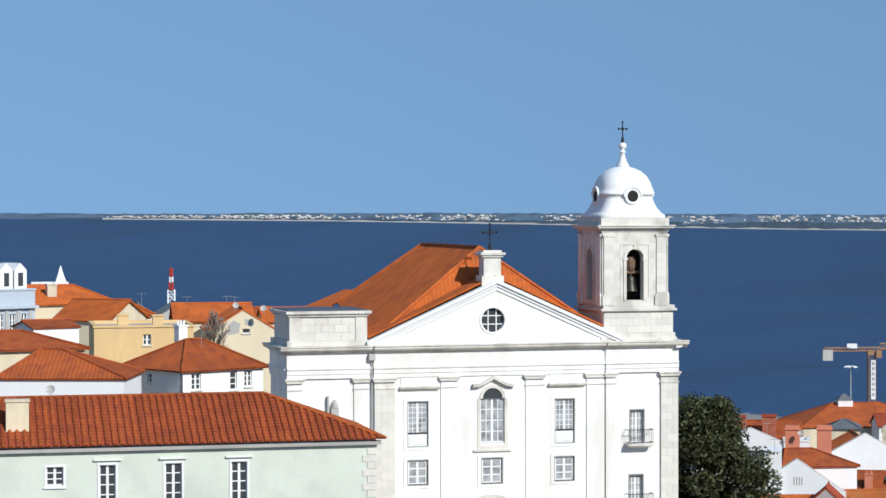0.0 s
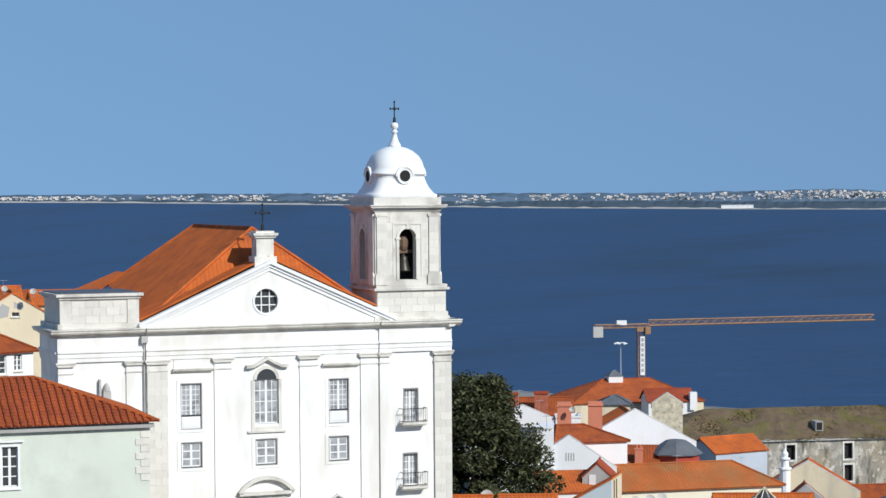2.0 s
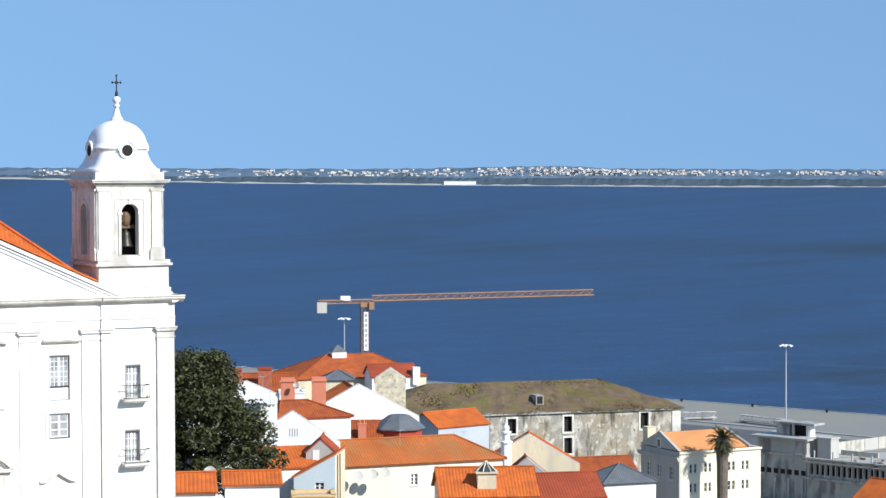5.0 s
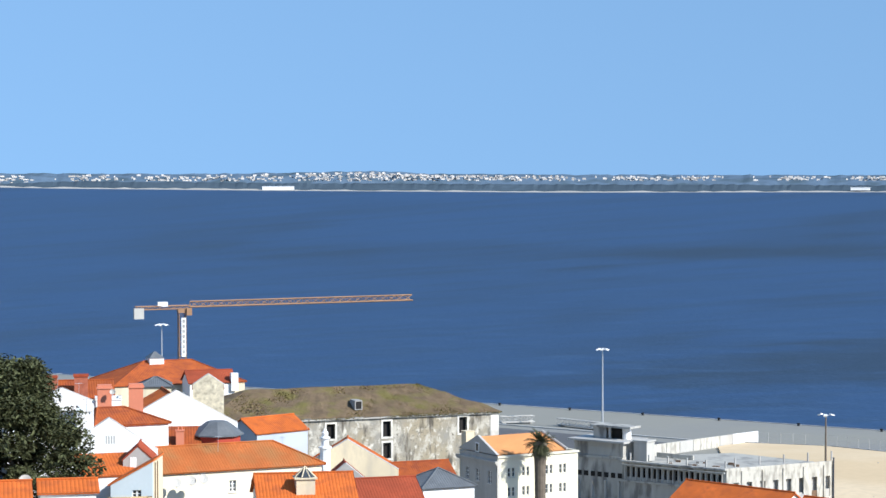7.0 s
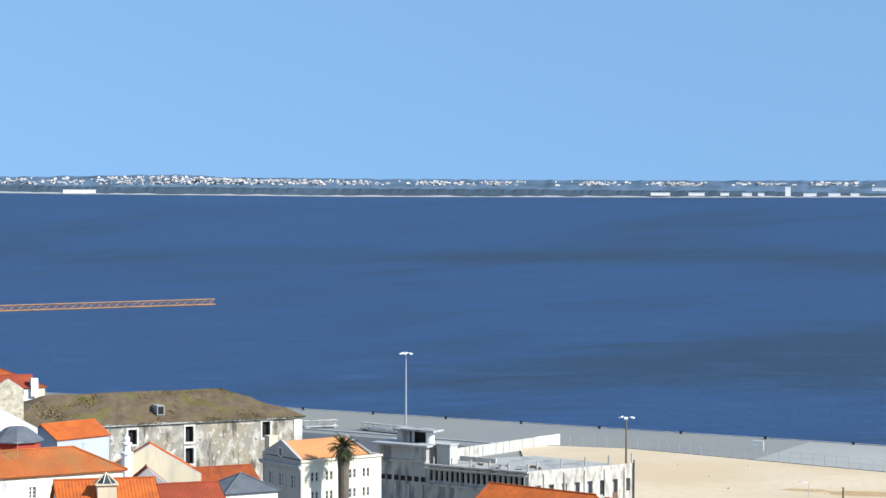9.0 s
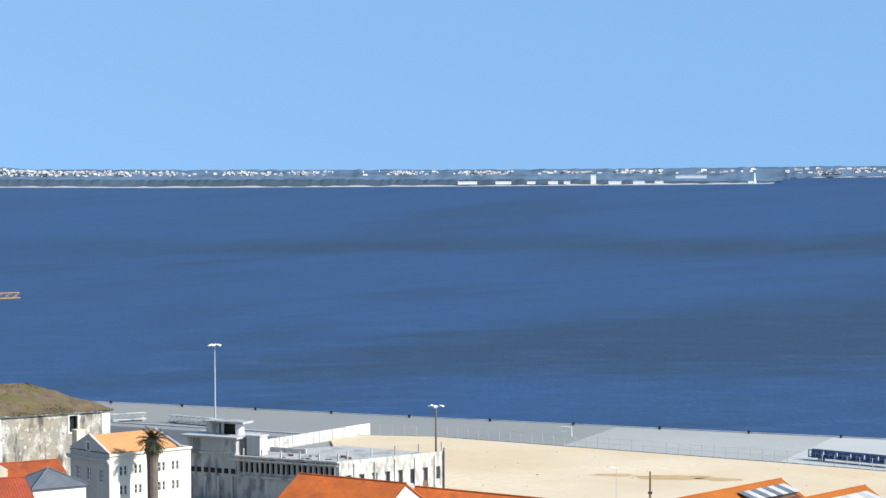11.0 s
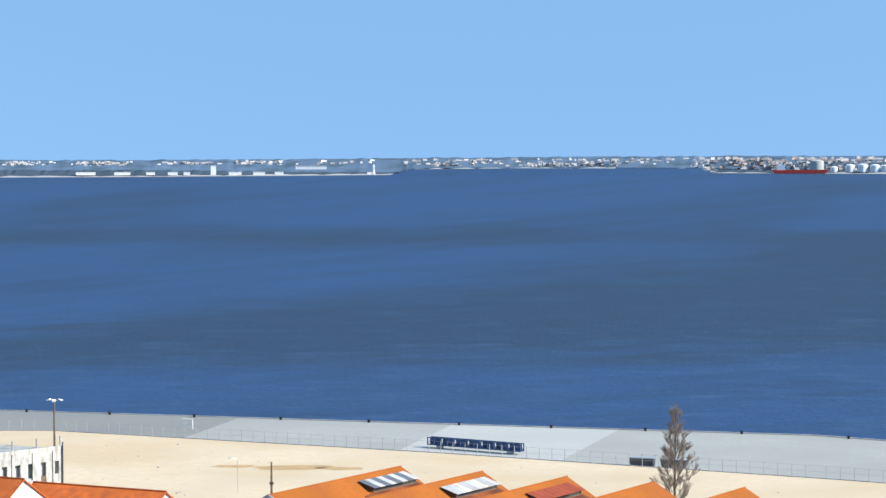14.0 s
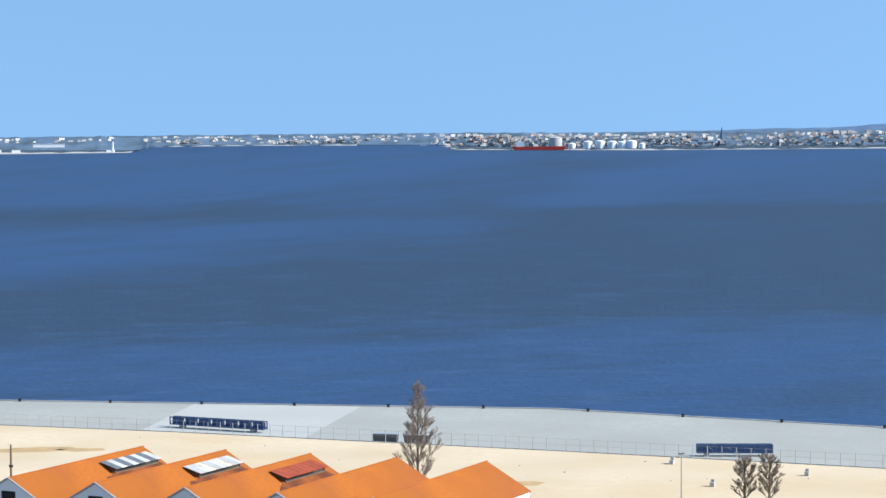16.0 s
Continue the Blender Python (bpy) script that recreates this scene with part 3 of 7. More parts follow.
def chimney(parent, x, y, z0, z1, w, d, material, cap=None, pots=0):
    bm = bmesh.new()
    box(bm, x, y, z0, x + w, y + d, z1)
    ob = part("chimney", bm, material, parent)
    bm = bmesh.new()
    box(bm, x - 0.08, y - 0.08, z1, x + w + 0.08, y + d + 0.08, z1 + 0.14)
    for i in range(pots):
        c = x + w * (i + 0.5) / pots
        lathe(bm, c, y + d / 2, [(0.11, z1 + 0.13), (0.09, z1 + 0.5)], 8)
    part("cap", bm, cap or material, ob)
    return ob

# ---------------------------------------------------------------- ground, water, quay
def sheet(name, material, radii, azimuths, height, label):
    bm = bmesh.new()
    grid = []
    for r in radii:
        grid.append([bm.verts.new((r * math.sin(radians(a)), r * math.cos(radians(a)), height(r, a))) for a in azimuths])
    for p, q in zip(grid, grid[1:]):
        for i in range(len(azimuths) - 1):
            bm.faces.new((p[i], p[i + 1], q[i + 1], q[i]))
    bmesh.ops.remove_doubles(bm, verts=bm.verts, dist=0.01)
    bmesh.ops.recalc_face_normals(bm, faces=bm.faces)
    ob = part(name, bm, material, smooth=True)
    if ob.data.polygons[0].normal.z < 0:
        ob.data.flip_normals()
    return tagged(ob, label, name, kind="structure")


EDGE = ((40, 819), (388, 378), (440, 236), (500, 60))          # the quay's edge on the water


def shore_px(az):
    """Fall of the far waterline below the level, per thousand."""
    return float(np.interp(az, (-60, -12, -8, -2.6, 2.5, 7.5, 13, 20, 28, 33, 35.3, 35.7, 38.5, 42.9, 43.4, 48, 54, 90),
                           (2.2, 2.6, 2.9, 3.9, 5.5, 7.5, 8.7, 9.7, 9.6, 9.2, 8.9, 6.6, 6.2, 6.4, 8.3, 8.7, 8.2, 8.0)))


SHORE = 4300.0


def ground_height(r, a):
    x, y = r * math.sin(radians(a)), r * math.cos(radians(a))
    z = ground_z(x, y)
    if a > 5 and a < 100:
        z = min(z, 2.6) if r > 355 else z
        z = min(z, -7.0) if r > 430 else z
    if r > 640:
        z = min(z, -7.0)
    return z


AZ_ALL = [a for a in range(-180, -30, 10)] + [-30 + 1.5 * k for k in range(74)] + [90, 100, 110, 120, 135, 150, 165, 180]
sheet("ground", EARTH, [0.001, 6, 20, 40, 70, 100, 140, 175, 200, 230, 265, 300, 335, 370, 400, 440, 500, 560, 600, 640, 700, 1200, 2500, 4990],
      AZ_ALL, ground_height, "brown hillside earth running down to the river")


def water_height(r, a):
    """The river falls away towards the far shore; between the spit and the town it runs on into a bay."""
    drop = 8.9 - 0.6 * (a - 35.3) / 8.1 if 35.3 < a < 43.4 else shore_px(a)
    far = 70.0 - drop * 0.001 * SHORE
    if r > SHORE + 1:
        return level(shore_px(a), r)
    k = min(max((r - 1000) / (SHORE - 1000), 0), 1)
    return far * k ** 1.35


def level(px, r):
    """Height at distance r of a line that lies px thousandths below the level."""
    return 70 - px * 0.001 * r


sheet("water", WATER, [440, 520, 600, 700, 850, 1000, 1200, 1450, 1750, 2100, 2500, 2900, 3300, 3700, 4000, 4200, SHORE + 60, 4520],
      [-60 + 0.3 * k for k in range(501)], water_height, "wide deep-blue river ruffled by wind streaks")

bm = bmesh.new()
INNER = ((330, 95), (255, 180), (195, 262), (160, 310), (125, 345), (95, 400), (60, 520), (20, 790))
prism(bm, [*EDGE, *INNER], -7.0, 3.6, "z")
tagged(part("pavement", bm, ASPHALT), "grey paved quay along the water's edge", "quay", kind="structure")
bm = bmesh.new()
prism(bm, [(298, 489.5), (386.5, 377.5), (438, 240), (495, 70), (440, 70), (405.8, 161.5), (364.6, 265), (337.6, 324.5), (297.5, 406.5), (266.8, 463)], 3.5, 3.62, "z")
tagged(part("pavement", bm, PALEPAVE), "pale grey quay paving", "quay", kind="structure")
bm = bmesh.new()
prism(bm, [(332.6, 446), (358.2, 413.3), (312, 379), (293.8, 414)], 3.5, 3.628, "z")
tagged(part("pavement", bm, NEWPAVE), "newer whitish slab of quay paving", "quay", kind="structure")
bm = bmesh.new()
for (ax, ay), (bx, by) in zip(EDGE, EDGE[1:]):
    l = math.hypot(bx - ax, by - ay)
    nx, ny = (by - ay) / l, -(bx - ax) / l
    if nx < 0:
        nx, ny = -nx, -ny
    prism(bm, [(ax, ay), (bx, by), (bx + nx * 0.7, by + ny * 0.7), (ax + nx * 0.7, ay + ny * 0.7)], -7, 3.75, "z")
tagged(part("kerb", bm, GREYPLASTER), "dark stone kerb along the edge of the quay", "kerb", kind="structure")
bm = bmesh.new()
SANDPTS = [(223, 498), (232, 503.5), (248, 491), (296, 405.5), (336, 323.5), (363, 264), (405, 160), (340, 110), (262, 190), (205, 265), (178, 320), (190, 375), (206, 415), (212, 470)]
prism(bm, SANDPTS, 3.4, 4.0, "z")
tagged(part("sand_lot", bm, SAND), "bare pale sand lot behind the quay fence", "sand", kind="structure")

# bollards along the edge
bm = bmesh.new()
lathe(bm, 0, 0, [(0.42, 3.6), (0.34, 3.7), (0.28, 4.0), (0.45, 4.1), (0.45, 4.28), (0.2, 4.4)], 10)
first = None
for k in range(19):
    x, y = 206 + 11.55 * k * 1.24, 608 - 14.6 * k * 1.24
    if k > 12:
        x, y = 388 + (k - 12.6) * 8.2, 378 - (k - 12.6) * 22.4
    x, y = x - 1.2, y - 0.8
    if first is None:
        first = tagged(part("bollard", bm, IRON), "black iron mooring bollard on the quay edge", "bollard", "bollards")
        first.location = (x, y, 0)
    else:
        copy_thing(first, pose(x, y, 0))

# ---------------------------------------------------------------- the far shore
def far_strip(name, material, az0, az1, step, r0, r1, low, high, label, seed):
    """A long low bank: rises from its foot at r0 to an uneven crest at r1."""
    rng = random.Random(seed)
    bm = bmesh.new()
    rows = []
    a = az0
    while a <= az1 + 1e-6:
        s, c = math.sin(radians(a)), math.cos(radians(a))
        h = high(a) + rng.uniform(-1, 1) * 1.2
        l = low(a)
        rows.append([bm.verts.new((r * s, r * c, z)) for r, z in ((r0, l - 6), (r0, l), ((r0 + r1) / 2, l + (h - l) * 0.75), (r1, h), (r1 + 40, l - 6))])
        a += step
    for p, q in zip(rows, rows[1:]):
        for i in range(4):
            bm.faces.new((p[i], p[i + 1], q[i + 1], q[i]))
    bmesh.ops.recalc_face_normals(bm, faces=bm.faces)
    return tagged(part(name, bm, material), label, "shore", kind="structure")


def interp(xs, ys):
    return lambda a: float(np.interp(a, xs, ys))


SKY_X = (-60, -12, -8, -2.6, 2.5, 10.6, 13, 15.5, 17, 20.4, 24, 28, 33, 35, 38.6, 44, 49, 51.7, 53.6, 60)
hill = interp(SKY_X, (-1, 0.0, 0.7, 0.4, 0.7, 1.6, 1.1, 0.4, 1.6, 2.1, 2.2, 2.4, 2.1, 1.7, 1.4, 0.9, 0.9, 0.2, 0.0, 0.0))
# hills, land and woods get their haze from the bluish colours alone
far_strip("far_hills", HAZEHILL, -30, 75, 0.35, 4700, 4850, lambda a: level(8, 4700),
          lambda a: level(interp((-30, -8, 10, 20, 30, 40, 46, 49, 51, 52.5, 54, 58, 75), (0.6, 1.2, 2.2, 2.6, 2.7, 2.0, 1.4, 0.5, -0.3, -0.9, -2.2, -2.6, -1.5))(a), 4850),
          "hills far behind the river, with blue haze in their colour", 1)
far_strip("far_land", HAZELAND, -30, 75, 0.16, 4480, 4640, lambda a: level(min(shore_px(a) * 0.955, 8.0), 4480),
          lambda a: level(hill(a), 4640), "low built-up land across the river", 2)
far_strip("far_woods", HAZEGREEN, 5.5, 35.4, 0.10, 4335, 4440, lambda a: level(shore_px(a) - 0.35, 4335),
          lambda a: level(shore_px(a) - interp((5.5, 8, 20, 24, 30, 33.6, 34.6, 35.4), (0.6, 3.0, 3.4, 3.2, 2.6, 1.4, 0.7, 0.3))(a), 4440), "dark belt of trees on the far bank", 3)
far_strip("far_woods", HAZEGREEN, -9.5, 6, 0.10, 4345, 4440, lambda a: level(shore_px(a) - 0.3, 4345),
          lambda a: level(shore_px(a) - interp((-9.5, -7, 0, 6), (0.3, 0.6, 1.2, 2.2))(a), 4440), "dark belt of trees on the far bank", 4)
far_strip("far_woods", HAZEGREEN, 43.4, 75, 0.10, 4400, 4470, lambda a: level(shore_px(a) - 0.3, 4400),
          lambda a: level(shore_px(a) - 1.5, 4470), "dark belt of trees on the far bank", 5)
far_strip("far_beach", FARBEACH, 35.6, 41.0, 0.25, 4385, 4400, lambda a: level(shore_px(a) + 0.05, 4385),
          lambda a: level(shore_px(a) - 0.22, 4400), "pale beach inside the bay", 9)
far_strip("far_beach", FARBEACH, -8.5, 35.4, 0.25, 4290, 4334, lambda a: level(shore_px(a) + 0.05, 4290),
          lambda a: level(shore_px(a) - 0.32, 4334), "pale sandy beach on the far bank", 6)
far_strip("far_beach", FARBEACH, 43.2, 75, 0.25, 4290, 4334, lambda a: level(shore_px(a) + 0.05, 4290),
          lambda a: level(shore_px(a) - 0.3, 4334), "pale shore of the far town", 7)


def far_town(name, count, az, span, r, material, size, label, seed):
    """Small blocks at every angle, some with a lower wing, strewn over the slope of the far bank."""
    rng = random.Random(seed)
    bm = bmesh.new()
    for _ in range(count):
        a = az(rng)
        lo, hi = span(a)
        p = lo + (hi - lo) * rng.random()
        rr = r + rng.uniform(-8, 8)
        w, h = rng.uniform(*size[0]), rng.uniform(*size[1])
        z = level(p, rr)
        s, c = math.sin(radians(a)), math.cos(radians(a))
        m = Matrix.Translation((rr * s, rr * c, z)) @ Matrix.Rotation(-radians(a) + rng.uniform(0.1, 0.8), 4, "Z")
        start = len(bm.verts)
        box(bm, -w / 2, -w * 0.12, -1.2, w / 2, w * 0.12, h)
        if rng.random() < 0.4:
            box(bm, w / 2, -w * 0.1, -1.2, w * rng.uniform(0.8, 1.2), w * 0.1, h * rng.uniform(0.4, 0.8))
        bm.verts.ensure_lookup_table()
        for v in bm.verts[start:]:
            v.co = m @ v.co
    return tagged(part(name, bm, material), label, "town", kind="stuff")


def clump(centres, spread):
    return lambda rng: rng.choice(centres) + rng.gauss(0, spread)


far_town("far_town", 620, clump((-7.5, -6.5, -5.4, -4.6, -4, -3, -1, 0.4, 1, 3, 3.6, 5, 6.5), 0.35), lambda a: (shore_px(a) - 0.4, max(hill(a) + 0.9, 1.2)), 4462, FARWALL, ((2, 8), (0.6, 2.0)), "white houses strewn along the far bank", 11)
far_town("far_town", 800, clump((8.5, 10, 11.5, 12.5, 14, 15, 15.6, 16.4, 17.2, 18, 18.8, 20, 22, 23.5, 26, 28), 0.35), lambda a: (4.6, hill(a) + 0.7), 4462, FARWALL, ((2, 8), (0.7, 2.6)), "white town on the low hills across the river", 12)
far_town("far_town", 190, clump((30, 31.4, 32, 34, 36, 37.1, 37.5, 39.4, 40.5, 40.9, 42), 0.4), lambda a: (4.4, hill(a) + 0.9), 4462, FARWALL, ((3, 11), (0.8, 3)), "pale houses on the far bank", 13)
far_town("far_town", 120, clump((36.6, 38.9, 39.6, 40.3), 0.25), lambda a: (5.3, 4.2), 4470, FARWALL, ((3, 10), (1, 3)), "white village inside the bay", 16)
far_town("far_town", 520, clump((43.5, 44.3, 45, 45.6, 46.5, 47.5, 48.3, 49.5, 51, 52, 53, 54), 0.5), lambda a: (7.0, hill(a) + 1.2), 4455, FARWALL, ((4, 13), (1.5, 5)), "pale crowded town across the river", 14)
far_town("far_roofs", 150, clump((43.5, 44.5, 46, 47, 49, 51, 52.5, 53.5), 0.6), lambda a: (7.2, hill(a) + 1.4), 4450, FARRED, ((4, 12), (0.8, 2)), "reddish roofs of the far town", 15)


def far_box(name, az, px, w, h, d, material, label, category, r=4325.0):
    bm = bmesh.new()
    box(bm, -w / 2, 0, 0, w / 2, d, h)
    box(bm, -w / 2 - 0.5, -0.5, h, w / 2 + 0.5, d + 0.5, h + 0.6)
    ob = tagged(part(name, bm, material), label, category)
    ob.matrix_world = pose(r * math.sin(radians(az)), r * math.cos(radians(az)), level(px, r), 0, 0, -az)
    return ob


far_box("waterfront_shed", 13.08, 8.55, 60, 6.0, 20, WHITE, "long white shed on the far beach", "shed", 4300)
for k, (a, w) in enumerate(((27.6, 36), (28.5, 30), (29.2, 16), (29.75, 18), (30.1, 12), (31.3, 24), (31.9, 22), (32.4, 16))):
    far_box("barracks_block", a, 8.95, w, 5.0, 12, WHITE, "white low block among trees on the far bank", "building")
far_box("water_tower", 30.76, 8.95, 10, 17, 10, WHITE, "white tower among trees on the far bank", "tower")
far_box("barracks_block", 33.2, 6.6, 60, 6, 12, WHITE, "long white hangar on the far bank", "building", 4440)
bm = bmesh.new()
lathe(bm, 0, 0, [(3.0, -2), (3.0, 4), (2.0, 4.2), (1.5, 14), (2.2, 14.2), (2.2, 15), (1.2, 15.2), (1.2, 18), (0.2, 19.5)], 12)
box(bm, -12, -3, -2, -3.2, 3, 4)
lh = tagged(part("lighthouse", bm, WHITE), "small white lighthouse on the sand spit", "lighthouse")
lh.matrix_world = pose(4310 * math.sin(radians(34.77)), 4310 * math.cos(radians(34.77)), level(8.8, 4310), 0, 0, -34.77)
for k, (a, rad, h) in enumerate(((45.83, 13, 21), (46.25, 7, 9), (46.64, 9, 13), (46.95, 9, 14), (47.25, 9, 13), (47.5, 9, 12), (47.74, 10, 14), (48.0, 6, 9))):
    bm = bmesh.new()
    lathe(bm, 0, 0, [(rad, 0), (rad, h), (rad * 0.6, h + 1.5), (0.3, h + 2)], 20)
    t_ob = tagged(part("storage_tank", bm, WHITE if k else PALECONCRETE, smooth=False), "large pale round storage tank on the far shore", "tank", "far storage tanks")
    t_ob.matrix_world = pose(4400 * math.sin(radians(a)), 4400 * math.cos(radians(a)), level(8.0, 4400))
bm = bmesh.new()
prism(bm, [(-45, 0), (48, 0), (55, 7), (-50, 6)], -6, 6)
ship = thing("cargo_ship", 4295 * math.sin(radians(45.4)), 4295 * math.cos(radians(45.4)), level(8.55, 4295), -45.4, "red-hulled cargo ship moored off the far town", "ship")
part("hull", bm, REDPAINT, ship, lift=False)
bm = bmesh.new()
box(bm, -42, -5, 6, -26, 5, 15)
box(bm, -38, -3, 15, -32, 3, 18)
part("bridge", bm, WHITE, ship, lift=False)
bm = bmesh.new()
lathe(bm, 0, 0, [(8, 0), (6, 10), (3, 18), (1.5, 30), (0.3, 36)], 10)
sp = tagged(part("far_tower", bm, HAZELAND), "dark slender tower in the far town", "tower")
sp.matrix_world = pose(4460 * math.sin(radians(49.98)), 4460 * math.cos(radians(49.98)), level(6.8, 4460))

# ---------------------------------------------------------------- the white church
church = thing("church", -5.36, 174.92, 42.0, 15.9, "white baroque church with limestone trim, bell tower and orange tiled roof", "church")
FACE = Matrix.Identity(4)


def moulding(name, u0, u1, profile, material, parent, m=None, returns=True):
    """A profile of (out, z) run along the wall from u0 to u1."""
    bm = bmesh.new()
    pts = [(-o, z) for o, z in profile] + [(0.3, profile[-1][1]), (0.3, profile[0][1])]
    prism(bm, pts, u0, u1, "x")
    return part(name, bm, material, parent, m=m)


WINS = [(2.74, 51.85, 1.58, 3.45), (14.73, 51.80, 1.57, 3.43), (2.73, 48.87, 1.58, 1.89), (8.70, 48.79, 1.66, 1.96), (14.70, 48.81, 1.59, 1.88)]
bm = bmesh.new()
holes = [(u, u + w, z, z + h) for u, z, w, h in WINS] + [(8.57, 10.55, 51.97, 55.45), (8.12, 10.56, 42.0, 45.64)]
wall(bm, 0.0, 18.85, 42.0, 57.9, holes, 0, 0.8)
part("facade_wall", bm, PLASTER, church)
bm = bmesh.new()
wall(bm, 18.853, 24.98, 42.0, 57.9, [(21.0, 22.14, 51.63, 54.23), (20.92, 22.06, 46.63, 49.15)], -0.06, 0.8)
part("tower_wall", bm, PLASTER, church)
bm = bmesh.new()
box(bm, 24.2, 0.802, 42.0, 24.98, 7.0, 59.5)
box(bm, 0.0, 0.802, 42.0, 0.8, 26.0, 60.2)
box(bm, 18.9, 0.802, 42.0, 19.7, 26.0, 60.2)
box(bm, 0.8, 25.2, 42.0, 18.9, 26.0, 60.2)
part("nave_wall", bm, PLASTER, church)
bm = bmesh.new()
wall(bm, -6.7, -0.003, 42.0, 57.9, [], 0.25, 0.9)
part("wing_wall", bm, PLASTER, church)
bm = bmesh.new()
wall(bm, 0, 6.35, 42.0, 57.9, [(2.9, 3.9, 53.2, 55.6), (2.9, 3.7, 57.2, 57.88)], 0, 0.6)
part("wing_wall", bm, PLASTER, church, m=pose(-6.7, 6.6, 0, 0, 0, -90))
bm = bmesh.new()
box(bm, 2.8, 0.35, 53.1, 4.0, 0.4, 55.7)
part("wing_window", bm, VOID, church, m=pose(-6.7, 6.6, 0, 0, 0, -90))
bm = bmesh.new()
box(bm, 2.8, 0.35, 57.1, 3.8, 0.4, 57.95)
part("wing_window", bm, VOID, church, m=pose(-6.7, 6.6, 0, 0, 0, -90))

# windows of the front
for u, z, w, h in WINS:
    tall = h > 3
    if tall:
        window(church, FACE, u + 0.04, z + 1.0, w - 0.08, h - 1.04, 4, 6, pane=CURTAIN, surround=None, sill=False, y=0.13, bar=0.045)
        bm = bmesh.new()
        box(bm, u, 0.1, z, u + w, 0.35, z + 0.95)
        box(bm, u + 0.15, 0.07, z + 0.15, u + w - 0.15, 0.1, z + 0.8)
        ap = part("apron", bm, WHITE, church)
        bm = bmesh.new()
        rod(bm, (u, 0.05, z + 1.05), (u + w, 0.05, z + 1.05), 0.03)
        rod(bm, (u, 0.05, z + 0.98), (u + w, 0.05, z + 0.98), 0.015)
        part("rail", bm, IRON, ap)
    else:
        window(church, FACE, u + 0.04, z + 0.04, w - 0.08, h - 0.08, 2, 3, pane=CURTAIN, surround=None, sill=False, y=0.13, bar=0.10)
    bm = bmesh.new()
    for a, b, c, d in ((u - 0.07, z - 0.07, u, z + h + 0.07), (u + w, z - 0.07, u + w + 0.07, z + h + 0.07), (u, z + h, u + w, z + h + 0.07), (u, z - 0.07, u + w, z)):
        box(bm, a, -0.03, b, c, 0.28, d)
    part("jamb", bm, DARKFRAME, church)
    bm = bmesh.new()
    for a, b, c, d in ((u - 0.35, z - 0.28, u - 0.07, z + h + 0.3), (u + w + 0.07, z - 0.28, u + w + 0.35, z + h + 0.3), (u - 0.07, z + h + 0.07, u + w + 0.07, z + h + 0.3), (u - 0.07, z - 0.28, u + w + 0.07, z - 0.07)):
        box(bm, a, -0.045, b, c, 0.1, d)
    part("surround", bm, PLASTER, church)
# the arched middle window
window(church, FACE, 8.60, 52.0, 1.92, 3.42, 4, 4, pane=CURTAIN, surround=None, sill=False, y=0.13, bar=0.07)
bm = bmesh.new()
cu, cz, rr = 9.56, 55.45, 0.80
pts = [(cu + rr * math.cos(math.pi * k / 14), cz + rr * math.sin(math.pi * k / 14)) for k in range(15)]
prism(bm, pts, -0.02, 0.02)
part("fanlight", bm, GLASS, church)
bm = bmesh.new()
for k in range(14):
    a0, a1 = math.pi * k / 14, math.pi * (k + 1) / 14
    q = [(cu + r * math.cos(a), cz + r * math.sin(a)) for r, a in ((rr, a0), (rr + 0.25, a0), (rr + 0.25, a1), (rr, a1))]
    prism(bm, q, -0.10, 0.05)
box(bm, 8.32, -0.05, 51.75, 8.57, 0.1, 55.45)
box(bm, 10.55, -0.05, 51.75, 10.80, 0.1, 55.45)
box(bm, 8.0, -0.16, 51.30, 11.1, 0.1, 51.45)
box(bm, 8.32, -0.06, 51.45, 10.80, 0.1, 51.75)
part("surround", bm, STONE, church)
# hood moulds
def swan(bm, u0, u1, z, rise, th, out):
    """A hood mould with a gentle swan-neck top."""
    n = 16
    top = []
    for k in range(n + 1):
        t = k / n
        s = 1 - abs(2 * t - 1)
        top.append((u0 + (u1 - u0) * t, z + rise * (max(0, s - 0.28) / 0.72) ** 1.15))
    for p, q in zip(top, top[1:]):
        prism(bm, [p, q, (q[0], q[1] + th), (p[0], p[1] + th)], -out, 0.1)


bm = bmesh.new()
swan(bm, 7.9, 11.3, 56.35, 0.62, 0.24, 0.35)
part("hood_mould", bm, STONE, church)
for u0, u1 in ((2.05, 5.15), (14.15, 17.1)):
    moulding("hood_mould", u0, u1, [(0.10, 56.18), (0.30, 56.34), (0.34, 56.46), (0.34, 56.52)], STONE, church)
    bm = bmesh.new()
    box(bm, u0 + 0.1, -0.05, 56.52, u1 - 0.1, 0.1, 57.2)
    part("panel", bm, PLASTER, church)
# main door with segmental pediment, side doors with swan hoods
bm = bmesh.new()
box(bm, 8.12, 0.45, 42, 10.56, 0.5, 45.64)
part("church_door", bm, VOID, church)
bm = bmesh.new()
for k in range(16):
    a0, a1 = radians(33 + 114 * k / 16), radians(33 + 114 * (k + 1) / 16)
    c = (9.45, 45.25)
    q = [(c[0] + r * math.cos(a), c[1] + r * math.sin(a) * 0.98) for r, a in ((2.45, a0), (2.75, a0), (2.75, a1), (2.45, a1))]
    prism(bm, q, -0.45, 0.1)
box(bm, 7.25, -0.45, 46.45, 11.6, 0.1, 46.72)
box(bm, 7.6, -0.12, 45.64, 11.1, 0.1, 46.45)
box(bm, 7.6, -0.12, 42.0, 8.12, 0.1, 45.64)
box(bm, 10.56, -0.12, 42.0, 11.1, 0.1, 45.64)
part("door_surround", bm, STONE, church)
